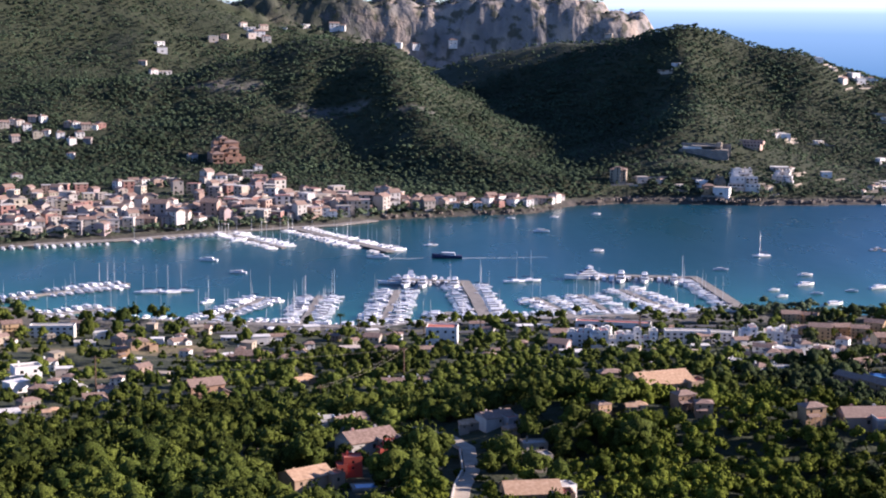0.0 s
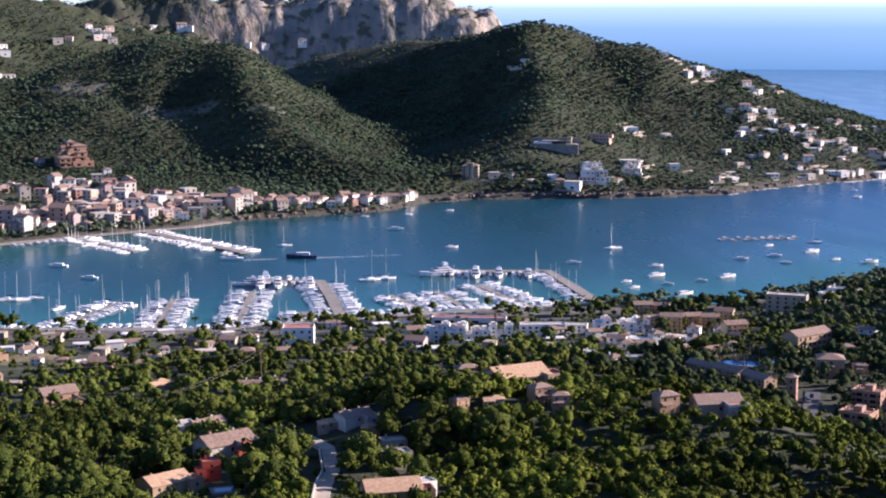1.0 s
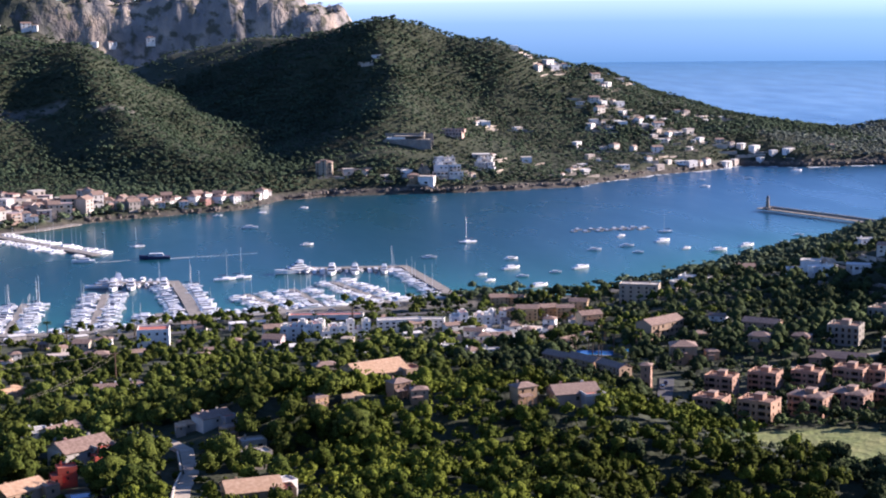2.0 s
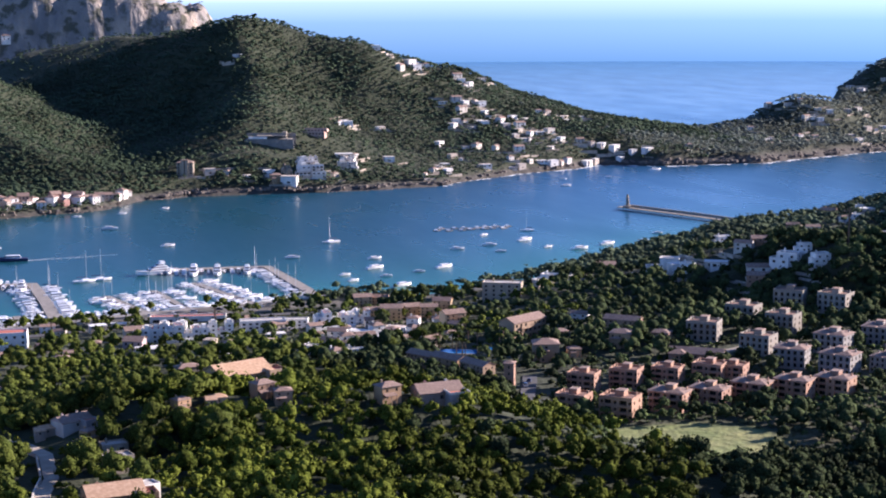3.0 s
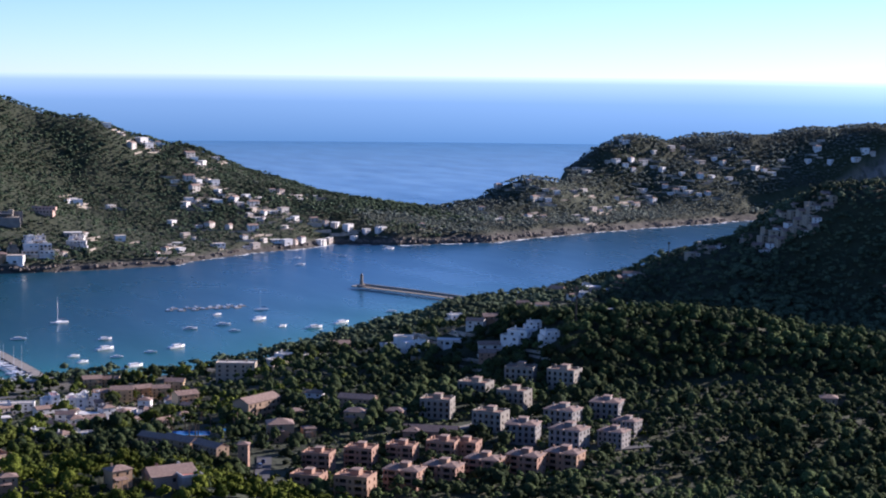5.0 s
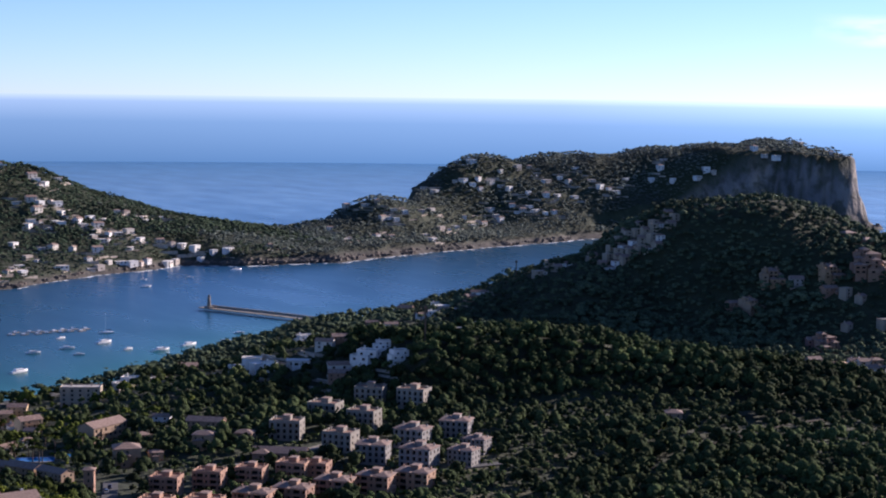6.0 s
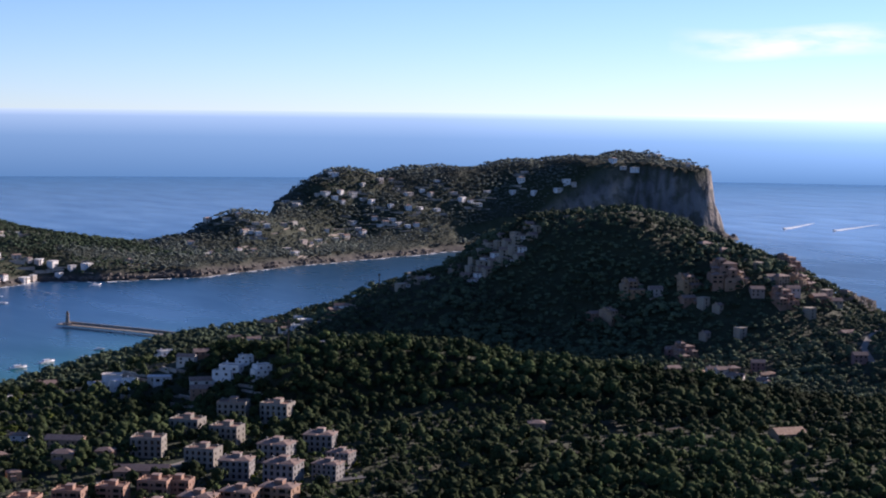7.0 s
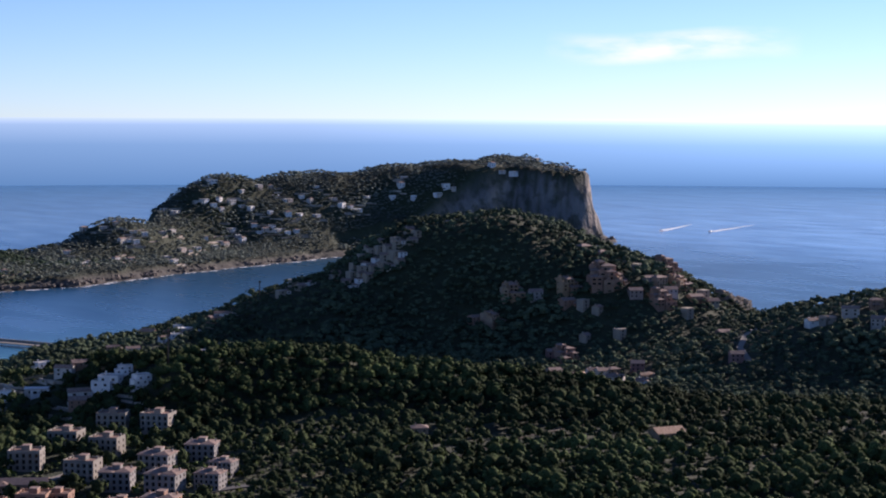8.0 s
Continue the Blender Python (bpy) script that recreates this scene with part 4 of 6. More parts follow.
T_FARVILLA = [
    template(house("villa", 13, 9, 2, "flat", M_VILLA, M_FLATROOF, step=6.3, win=(2.8, 1.7, 0.7), kind="far", skip=0.4, sides=("front",), chimneys=0), "white cubic villa on the slope across the bay", "house", 13),
    template(house("villa", 14, 8, 2, "gable", M_VILLA, step=6.0, win=(2.0, 1.6, 0.8), kind="far", skip=0.4, sides=("front",), chimneys=0), "white tile-roofed villa on the slope across the bay", "house", 14),
    template(house("villa", 12, 9, 2, "hip", M_VILLA, step=5.5, win=(2.0, 1.6, 0.8), kind="far", skip=0.4, sides=("front",), chimneys=0), "cream tile-roofed villa above the shore", "house", 12),
    template(house("villa", 16, 8, 1, "flat", M_VILLA, M_TERRACE, wing=(-4, -6, 8, 2, 1, "flat"), step=5.5, win=(2.6, 1.8, 0.5), kind="far", skip=0.4, sides=("front",), chimneys=0), "long low white villa with terraces", "house", 16),
]
T_TOWN = [
    template(house("townhouse", 10, 9, 3, "gable", M_TOWN, step=4.4, win=(1.3, 1.7, 0.7), skip=0.1, sides=("front",), chimneys=1), "rendered townhouse with shutters and a tile roof", "house", 10),
    template(house("harbour_house", 12, 10, 3, "flat", M_TOWN, M_TERRACE, step=5.5, win=(2.2, 1.7, 0.6), kind="far", balconies=2, skip=0.1, sides=("front",), chimneys=0), "flat-roofed townhouse with balconies by the quay", "house", 12),
    template(house("harbour_house", 14, 10, 4, "gable", M_TOWN, step=4.4, win=(1.8, 1.7, 0.7), kind="far", balconies=1, skip=0.1, sides=("front",), chimneys=0), "tall harbour-front block of flats with a tile roof", "apartment building", 14),
    template(house("townhouse", 9, 9, 2, "hip", M_WHITE, step=4.2, win=(1.4, 1.4, 0.8), skip=0.1, sides=("front",), chimneys=1), "small white townhouse with a tile roof", "house", 9),
    template(house("townhouse", 11, 9, 2, "gable_y", M_TOWN, step=5.0, win=(1.6, 1.5, 0.7), kind="far", skip=0.1, sides=("front",), chimneys=0), "rendered townhouse, its gable to the water", "house", 11),
]
T_BACK = [
    template(house("townhouse", 11, 9, 2, "gable", M_TOWN, step=3.4, win=(1.3, 1.6, 0.8), kind="back", sides=("front",), chimneys=0, skip=0.05), "rendered townhouse with a clay tile roof", "house", 11),
    template(house("terraced_house", 10, 9, 3, "gable_y", M_TOWN, step=3.4, win=(1.8, 1.7, 0.8), kind="back", sides=("front",), chimneys=0, skip=0.1), "tall narrow townhouse with a tile roof", "house", 10),
    template(house("townhouse", 10, 10, 2, "hip", M_WHITE, step=3.4, win=(1.8, 1.6, 0.8), kind="back", sides=("front",), chimneys=0, skip=0.05), "pale townhouse with a hipped tile roof", "house", 10),
    template(house("terraced_house", 12, 9, 3, "flat", M_TOWN, M_FLATROOF, step=3.8, win=(2.2, 1.7, 0.8), kind="back", sides=("front",), chimneys=0, skip=0.05), "flat-roofed rendered townhouse in the old quarter", "house", 12),
]
T_BLOCK = [
    template(apartment_block("apartment_block", M_PEACH, 15.5, 12, 3, "flat"), "peach-rendered block of flats with deep balconies", "apartment building", 17),
    template(apartment_block("apartment_block", M_PEACH, 17, 12, 3, "tiles"), "peach-rendered block of flats with tiled roof and turret", "apartment building", 18),
    template(apartment_block("apartment_block", M_CREAM, 16.5, 12, 3, "flat", True), "cream unfinished block of flats with dark openings", "apartment building", 18),
    template(apartment_block("apartment_block", M_GREY, 16, 13, 3, "tiles", True), "pale grey-white block of flats on the slope", "apartment building", 18),
]
T_HILL_BLOCK = template(house("apartment_block", 16, 12, 3, "hip", M_OCHRE, step=3.4, win=(1.8, 1.9, 0.5), kind="back", chimneys=0, skip=0.05), "ochre block of flats on the hillside", "apartment building", 17)
T_HOTEL = template(house("hotel_wing", 25, 11, 3, "gable", M_OCHRE, step=3.2, win=(1.5, 1.6, 0.7), skip=0.05, chimneys=0, balconies=2), "long ochre hotel wing with a clay tile roof", "hotel", 24)
T_LODGE = template(house("hotel_wing", 14, 12, 3, "hip", M_OCHRE, step=3.4, win=(1.2, 1.6, 0.7), wing=(-5, -9, 1, -4, 2, "hip"), chimneys=0), "ochre hotel building with hipped tile roofs", "hotel", 16)
T_TOWER = template(house("tower", 4.6, 4.6, 4, "hip", M_PEACH, step=4, win=(0.9, 1.5, 0.9), chimneys=0), "slender peach tower with a tile cap", "tower", 6)
T_WHITE_ROW = template(terraced("white_flats", M_WHITE, 34, 3, 6.5, M_RED), "white stepped flats with red-paved roof terraces", "apartment building", 36)
T_WHITE_LONG = template(house("white_flats", 34, 11, 3, "flat", M_WHITE, M_FLATROOF, step=4.6, win=(2.2, 1.6, 0.7), skip=0.08, chimneys=0), "long white block of flats behind the marina", "apartment building", 34)
T_SITE = template(bare_frame("building_site"), "grey concrete building site on the slope, half built", "building", 52)
M_PINK = plaster("pink_render", (0.50, 0.34, 0.27))
T_PINK = template(terraced("terraced_building", M_PINK, 28, 2, 6.0, M_RED), "pink terraced building on a stone platform", "building", 28)
T_TIER = template(hill_complex("white_flats", M_VILLA, 32, 5, 4, tiles=False), "pale flats stepping up the slope above the shore", "apartment building", 32)
T_SLOPE = [template(hill_complex("hillside_flats", M_PEACH, 24, 4, 11), "pinkish flats stepping up the wooded hill", "apartment building", 18),
           template(hill_complex("hillside_flats", M_OCHRE, 20, 3, 5), "ochre terraced flats with tiled caps on the hill", "apartment building", 16),
           template(hill_complex("hillside_flats", M_BUFF, 22, 4, 23), "pale buff flats with roof terraces on the hill", "apartment building", 17)]
T_MANOR = template(house("manor", 17, 11, 4, "hip", M_BUFF, step=3.4, win=(1.6, 1.9, 0.6), wing=(-3.5, -8, 3.5, -5, 5, "hip"), kind="back", chimneys=0, skip=0.03), "tall buff manor with a gabled centre above the shore", "house", 18)
T_ARCADE = template(house("arcade", 46, 8, 1, "flat", M_WHITE, M_RED, step=7.5, win=(4.2, 1.9, 0.2), chimneys=0, sides=("front",)), "long low quayside building with a red roof terrace", "building", 46)
T_CLUBHOUSE = template(house("club_house", 25, 9, 1, "gable", M_PEACH, wing=(-12, -7, -4, 0, 1, "hip"), chimneys=0), "long low peach building with tiled roofs", "building", 24)
T_CUBES = [template(cubic_flats("white_flats", M_WHITE, 30, k, 5), "white stepped flats with red-paved roof terraces", "apartment building", 30) for k in (3, 8)]
T_STACK = [template(house("terraced_flat", 9, 8, 3, "flat", M_BUFF, M_TERRACE, step=4.5, win=(1.9, 1.7, 0.6), kind="back", sides=("front",), chimneys=0, skip=0.1), "pale terraced flat stacked on the steep slope", "house", 7),
           template(house("terraced_flat", 8, 7, 2, "gable", M_BUFF, step=4.0, win=(1.7, 1.6, 0.7), kind="back", sides=("front",), chimneys=1, skip=0.05), "small pale terraced flat with a tile roof", "house", 7)]
T_CLUB = template(house("club_house", 17, 12, 3, "flat", M_WHITE, M_RED, step=3.6, win=(1.4, 1.5, 0.8), chimneys=0), "white club house with a red roof terrace", "club house", 18)
T_BIG_FLATS = template(house("apartment_block", 27, 12, 4, "flat", M_BUFF, M_FLATROOF, step=4.4, win=(1.6, 1.7, 0.6), skip=0.05, chimneys=2), "large cream block of flats by the water", "apartment building", 27)
T_YELLOW = template(house("apartment_block", 18, 12, 4, "gable", M_YELLOW, step=4.2, win=(1.5, 1.7, 0.6), balconies=3, skip=0.05, chimneys=1), "yellow-ochre block of flats with a tile roof", "apartment building", 19)

# ---- the flats in the valley ----
for k, (x, y) in enumerate([(220, 620), (236, 609), (260, 615), (279, 618), (300, 622), (319, 621), (337, 619)]):
    put(T_BLOCK[0 if k < 2 else 1], x, y, -22, "blocks of flats in the valley", size=(0.82, 0.92, 0.88, 0.86, 0.86, 0.86, 0.88)[k], garden=7)
for k, (x, y) in enumerate([(238, 658), (258, 659), (277, 658), (296, 656), (306, 654)]):
    put(T_BLOCK[0], x, y, -18, "blocks of flats in the valley", size=(0.8, 0.82, 0.8, 0.86, 0.78)[k], garden=5)
for k, (x, y) in enumerate([(325, 728), (359, 756), (368, 730), (394, 774), (411, 757), (338, 695), (342, 669), (372, 686), (357, 652), (400, 693), (377, 646), (394, 663)]):
    put(T_BLOCK[2 if k in (0, 1, 2, 3, 4, 5) else 3], x, y, -24 if k % 3 else -14, "blocks of flats in the valley", size=(0.92, 0.94, 0.9, 0.94, 0.94, 0.9, 0.9, 0.94, 0.94, 0.9, 0.76, 0.7)[k], garden=10)
put(T_CLUBHOUSE, 307, 695, -10, garden=8)

# ---- hotel and its neighbours ----
for k, (x, y) in enumerate([(186, 732), (194, 717), (202, 699)]):
    put(T_HOTEL, x, y, (-42, -46, -50)[k], "hotel buildings", size=(0.66, 0.72, 0.66)[k], garden=6)
put(T_HOTEL, 249, 779, 48, "hotel buildings", size=0.95, garden=7)
put(T_HOTEL, 294, 756, -20, "hotel buildings", size=0.72, garden=7)
for k, (x, y) in enumerate([(242, 722), (261, 756), (255, 719), (283, 729), (303, 728)]):
    put(T_LODGE, x, y, (5, 20, 12, -15, -15)[k], "hotel buildings", size=(0.86, 0.5, 0.45, 0.74, 0.6)[k], garden=7)
put(T_TOWER, 207, 666, -10, size=0.95, garden=6)
put(T_YELLOW, 231, 847, 25, label="orange flats with a terracotta roof", size=0.68)
for k, (x, y) in enumerate([(205, 958), (216, 958), (196, 888), (205, 882), (219, 895), (228, 887), (241, 905)]):
    put(T_YELLOW, x, y, (10, -8, 14, 0, 20, 5, -12)[k], "yellow flats by the shore", size=(0.62, 0.55, 0.6, 0.66)[k % 4])
put(T_BIG_FLATS, 278, 908, -8, sink=1, size=0.84, garden=9)

# ---- white flats and houses behind the marina ----
for k, (x, y) in enumerate([(78, 854), (89, 846), (103, 850), (132, 875), (148, 883), (170, 867), (186, 889)]):
    put(T_WHITE_LONG if k in (3, 4) else T_CUBES[k % 2], x, y + (8 if k < 3 else 0), (-4, 8, 4, 6, -6, 10, -14)[k], "white flats by the marina", size=(0.78, 0.74, 0.7, 0.72, 0.6, 0.74, 0.6)[k], garden=13)
put(T_ARCADE, 100, 950, -4, size=0.95, garden=9)
put(T_CLUB, 0, 889, -4, garden=8)
for k, (x, y) in enumerate([(158, 856), (143, 788), (150, 765), (161, 795), (176, 816), (183, 809), (193, 828), (194, 806), (154, 803), (161, 770), (188, 843), (208, 829), (205, 794), (190, 774), (226, 856), (220, 811), (165, 833)]):
    put((T_FARVILLA[1], T_VILLA[2], T_TOWN[3], T_FARVILLA[2])[k % 4], x, y, (25, -15, 40, -30, 10)[k % 5], "houses behind the marina", size=(0.7, 0.62, 0.78, 0.6)[k % 4], garden=7)
for k, (x, y) in enumerate([(153, 828), (178, 842), (207, 838), (190, 865), (213, 862), (135, 850), (182, 790), (140, 872), (172, 848), (200, 850), (166, 815), (230, 838)]):
    put((T_TOWN[3], T_FARVILLA[3], T_BACK[2], T_BACK[0])[k % 4], x, y, (15, -25, 30, 5, -12)[k % 5], "houses behind the marina", size=(0.66, 0.74, 0.6)[k % 3])
BEHIND = [(-239, 900), (-216, 900), (-159, 847), (-154, 876), (-143, 877), (-116, 809), (-110, 812), (-93, 781), (-99, 885), (-75, 849), (-160, 808), (-151, 789), (-186, 765), (-175, 749), (-190, 739), (-171, 687), (-174, 640), (-171, 712), (-101, 686), (-146, 701), (-61, 721), (-20, 706), (-9, 711), (-51, 652), (-146, 676), (-102, 788), (-161, 702), (-104, 836), (-185, 702)]
for k, (x, y) in enumerate(BEHIND):
    mould, size = {0: (T_YELLOW, 0.62), 1: (T_WHITE_LONG, 0.72), 2: (T_FORE[1], 0.8), 7: (T_VILLA[3], 0.85), 14: (T_VILLA[2], 0.95), 15: (T_FORE[1], 0.7), 18: (T_VILLA[3], 1.0), 20: (T_FORE[4], 0.9), 21: (T_VILLA[1], 1.0)}.get(
        k, ((T_VILLA[4], T_FARVILLA[3], T_TOWN[3], T_FARVILLA[0], T_VILLA[1])[k % 5], (0.75, 0.6, 0.7, 0.55)[k % 4]))
    put(mould, x, y, (8, -10, 20, -5, 30, 0, 15, -12)[k % 8], "houses behind the marina", size=size, garden=10)
for k, (x, y) in enumerate([(22, 782), (-7, 833), (60, 829), (66, 819), (41, 848), (65, 888), (-38, 891), (-49, 863), (-27, 825)]):
    put((T_VILLA[4], T_FARVILLA[1], T_BACK[0], T_FARVILLA[3])[k % 4], x, y, (0, 12, -18, 6)[k % 4], "houses behind the marina", size=(0.8, 0.7, 0.9)[k % 3], garden=8)
for k, (x, y) in enumerate([(66, 918), (47, 928), (26, 920), (-26, 908), (-190, 862), (-189, 898), (-60, 905), (-90, 890), (-118, 900), (-40, 925), (-135, 920), (20, 945), (60, 950), (-75, 930), (-210, 935)]):
    put((T_FARVILLA[3], T_FARVILLA[0], T_BACK[0], T_FARVILLA[1])[k % 4], x, y, (0, 12, -18, 6)[k % 4], "houses behind the marina", size=(0.55, 0.7, 0.6)[k % 3])

# small houses, sheds and workshops in between
lot_rng = random.Random(77)
for k in range(64):
    x, y = (lot_rng.uniform(-255, -20), lot_rng.uniform(790, 930)) if k < 40 else (lot_rng.uniform(15, 130), lot_rng.uniform(800, 935)) if k < 54 else (lot_rng.uniform(-215, -120), lot_rng.uniform(690, 790))
    if min(math.hypot(x - hx, y - hy) - hr for hx, hy, hr in HOUSE_SPOTS) > 5 and float(ellipses(np.array([x]), np.array([y]), FIELDS)[0]) < 0.3:
        put((T_BACK[0], T_STACK[1], T_BACK[2], T_STACK[0])[k % 4], x, y, lot_rng.choice((10, -20, 35, 70)), "houses behind the marina", size=lot_rng.uniform(0.5, 0.8), stretch=lot_rng.uniform(0.7, 1.1), garden=6)

# ---- houses among the pines ----
FORE = [(-33, 574), (-42, 578), (-25, 533), (-17, 527), (-41, 485), (-28, 504), (-58, 520), (26, 465), (35, 468), (30, 510), (18, 545), (10, 545), (23, 532), (30, 523), (94, 700), (76, 733), (83, 555), (89, 548), (54, 546), (67, 550), (124, 540), (142, 542), (-168, 655), (-155, 642), (-124, 597)]
KIND = "FCFRSRBSCHFOBHSABBBOBFAOO"
SIZE = [0.85, 0.6, 1.15, 0.55, 0.8, 0.65, 0.5, 0.95, 0.6, 0.8, 0.75, 0.55, 0.5, 0.7, 1.45, 0.75, 0.7, 0.6, 0.55, 0.6, 0.75, 1.05, 0.6, 0.55, 0.5]
for k, (x, y) in enumerate(FORE):
    mould = {"A": T_VILLA[0], "B": T_VILLA[4], "C": T_VILLA[2], "F": T_FORE[0], "H": T_FORE[5], "S": T_FORE[2], "R": T_FORE[3], "O": T_FORE[4]}[KIND[k]]
    put(mould, x, y, (38, 12, 30, 20, 32, 8)[k % 6], "houses among the pines", size=SIZE[k], sink=-3.5 if k == 14 else -2.2 if k < 10 else -0.8, garden=11 if k < 10 else 8.5)

# ---- villas above the harbour mouth and on the hill beside it ----
for k, (x, y) in enumerate([(424, 818), (413, 814), (423, 797), (394, 813), (397, 820), (376, 866), (371, 870), (388, 853), (416, 857), (406, 856), (479, 1044), (576, 1191), (574, 1213), (651, 1215), (634, 1156), (644, 1154), (661, 1171), (665, 1155), (685, 1165), (692, 1165), (670, 1197), (642, 1091), (633, 1087), (589, 1156), (594, 1133), (319, 942), (310, 935), (332, 927), (367, 976), (284, 791), (335, 968), (372, 883), (369, 898)]):
    put((T_VILLA[2], T_FARVILLA[0], T_FARVILLA[3], T_VILLA[3], T_FARVILLA[1])[k % 5] if k > 2 else T_VILLA[2], x, y, (10, -20, 30, -5)[k % 4], "villas by the harbour mouth", size=(0.6, 0.9, 0.7, 0.75)[k] if k < 4 else (0.75, 0.85, 0.65)[k % 3], garden=9)
for k, (x, y) in enumerate([(852, 1113), (854, 1126), (839, 1115), (833, 1116), (828, 1121), (830, 1104), (825, 1108), (820, 1115), (816, 1121), (820, 1134), (823, 1098), (817, 1103), (813, 1108), (808, 1114), (809, 1126), (802, 1123), (800, 1111), (795, 1116), (795, 1128), (787, 1125), (788, 1115), (763, 1167), (754, 1143), (742, 1146), (735, 1143), (795, 1151), (767, 1148)]):
    put((T_STACK[0], T_STACK[1], T_BACK[2])[k % 3], x, y, (30, 22, 38, 10)[k % 4], "terraced flats on the dark hill", size=(0.8, 0.95, 0.7)[k % 3], spot=5, sink=2.0)
for k, (x, y) in enumerate([(788, 1143), (799, 1118), (804, 1136), (813, 1110), (814, 1139), (825, 1146), (825, 1129), (834, 1137), (837, 1122), (844, 1108)]):
    put((T_STACK[0], T_STACK[1])[k % 2], x, y, (30, 22, 38)[k % 3], "terraced flats on the dark hill", size=(0.8, 0.95)[k % 2], spot=5, sink=2.6)
FLANK = [(891, 964), (911, 947), (922, 940), (831, 985), (823, 998), (860, 996), (857, 1002), (989, 952), (878, 952), (868, 978), (886, 926), (882, 938), (934, 905), (951, 911), (974, 923), (985, 907), (970, 902), (984, 897), (1026, 910), (943, 885), (826, 896), (825, 909), (857, 909), (877, 892), (916, 822), (921, 920)]
for k, (x, y) in enumerate(FLANK):
    mould = {0: T_SLOPE[1], 1: T_SLOPE[0], 2: T_SLOPE[1], 3: T_SLOPE[1], 5: T_SLOPE[1], 7: T_SLOPE[0], 12: T_SLOPE[0], 14: T_SLOPE[1], 18: T_SLOPE[2], 20: T_SLOPE[0]}.get(k, (T_VILLA[3], T_BACK[0], T_STACK[1], T_STACK[0])[k % 4])
    put(mould, x, y, (35, 15, 60, 48)[k % 4], "villas round the dark hill", size=(0.95, 1.1, 0.8, 0.85, 0.75)[k] if k < 5 else (0.8, 0.95, 0.9, 0.85)[k % 4], sink=1.2, spot=6.5, garden=7)
for k, (x, y) in enumerate([(947, 985), (960, 975), (972, 965), (940, 1000), (951, 949), (946, 930), (952, 925)]):
    put((T_HILL_BLOCK, T_STACK[0], T_BACK[0])[k % 3], x, y, (45, 60, 30)[k % 3], "villas round the dark hill", size=0.75, sink=1.5, spot=6.5)

LOWER = [(633, 786), (708, 853), (773, 851), (787, 840), (803, 842), (779, 796), (802, 822), (823, 819), (807, 792), (788, 779), (795, 824), (516, 671), (855, 756), (927, 734), (920, 743), (943, 729), (964, 723), (930, 695), (614, 589)]
for k, (x, y) in enumerate(LOWER):
    last = k == len(LOWER) - 1
    put(T_FORE[2] if last else (T_FARVILLA[1], T_VILLA[4], T_BACK[0], T_FORE[4], T_VILLA[1])[k % 5], x, y, (15, -10, 30, 5)[k % 4], "villas below the dark hill", size=0.95 if last else 0.85, garden=13, sink=-1.2)

# ---- across the bay: the town, in rows that follow its shore ----
QUAY = [(-420, 1245), (-344, 1275), (-264, 1312), (-181, 1370), (-90, 1420), (-43, 1466), (86, 1516), (128, 1572)]
spot_rng = random.Random(12)


def along(line, s):
    for (ax, ay), (bx, by) in zip(line, line[1:]):
        n = math.hypot(bx - ax, by - ay)
        if s <= n:
            return ax + (bx - ax) * s / n, ay + (by - ay) * s / n, (bx - ax) / n, (by - ay) / n
        s -= n
    return None


for row, inland in enumerate((12, 24, 36, 49, 63, 78, 94, 112, 132, 154, 178, 205)):
    s = spot_rng.uniform(0, 8)
    while True:
        p = along(QUAY, s)
        if p is None:
            break
        x, y = p[0] - p[3] * (inland + spot_rng.uniform(-4, 4)), p[1] + p[2] * (inland + spot_rng.uniform(-4, 4))
        limit = 225 if x < -150 else 150 if x < -90 else 70 if x < 0 else 36 if x < 70 else 20
        if x > -40:
            limit = min(limit, 44)
        if inland < limit and spot_rng.random() < (0.95 if row < 5 else 0.75):
            mould = T_TOWN[spot_rng.choice((0, 1, 2, 1, 4, 2, 3))] if row < 2 else T_BACK[spot_rng.choice((0, 3, 1, 2, 3, 3, 1))]
            if x > -40:
                mould = T_BACK[spot_rng.choice((0, 2, 2, 0))]
            put(mould, x, y, spot_rng.choice((25, 12, 35, -20, 62, -48, 4)), "harbour town houses", size=spot_rng.uniform(0.66, 1.06), stretch=spot_rng.uniform(0.75, 1.4))
        s += spot_rng.uniform(9.5, 13.5) if row < 6 else spot_rng.uniform(14, 21)
for k, (x, y) in enumerate([(-467, 1755), (-461, 1766), (-453, 1763), (-443, 1755), (-441, 1773), (-430, 1773), (-428, 1738), (-420, 1745), (-448, 1723), (-404, 1739), (-401, 1764), (-394, 1765), (-382, 1762), (-373, 1765), (-368, 1772), (-384, 1741), (-373, 1730), (-389, 1725), (-409, 1576), (-381, 1686), (-259, 1699), (-188, 1666), (-165, 1630), (-285, 1566), (-294, 1558), (-269, 1584), (-294, 1501)]):
    put((T_BACK[0], T_TOWN[3], T_TOWN[4], T_BACK[2])[k % 4], x, y, (10, -15, 25)[k % 3], "houses above the town", size=(0.9, 0.75, 0.85)[k % 3], garden=8)
put(T_SLOPE[0], -226, 1698, 12, label="pinkish terraced flats on the wooded slope above town", size=1.5, garden=8, spot=14)

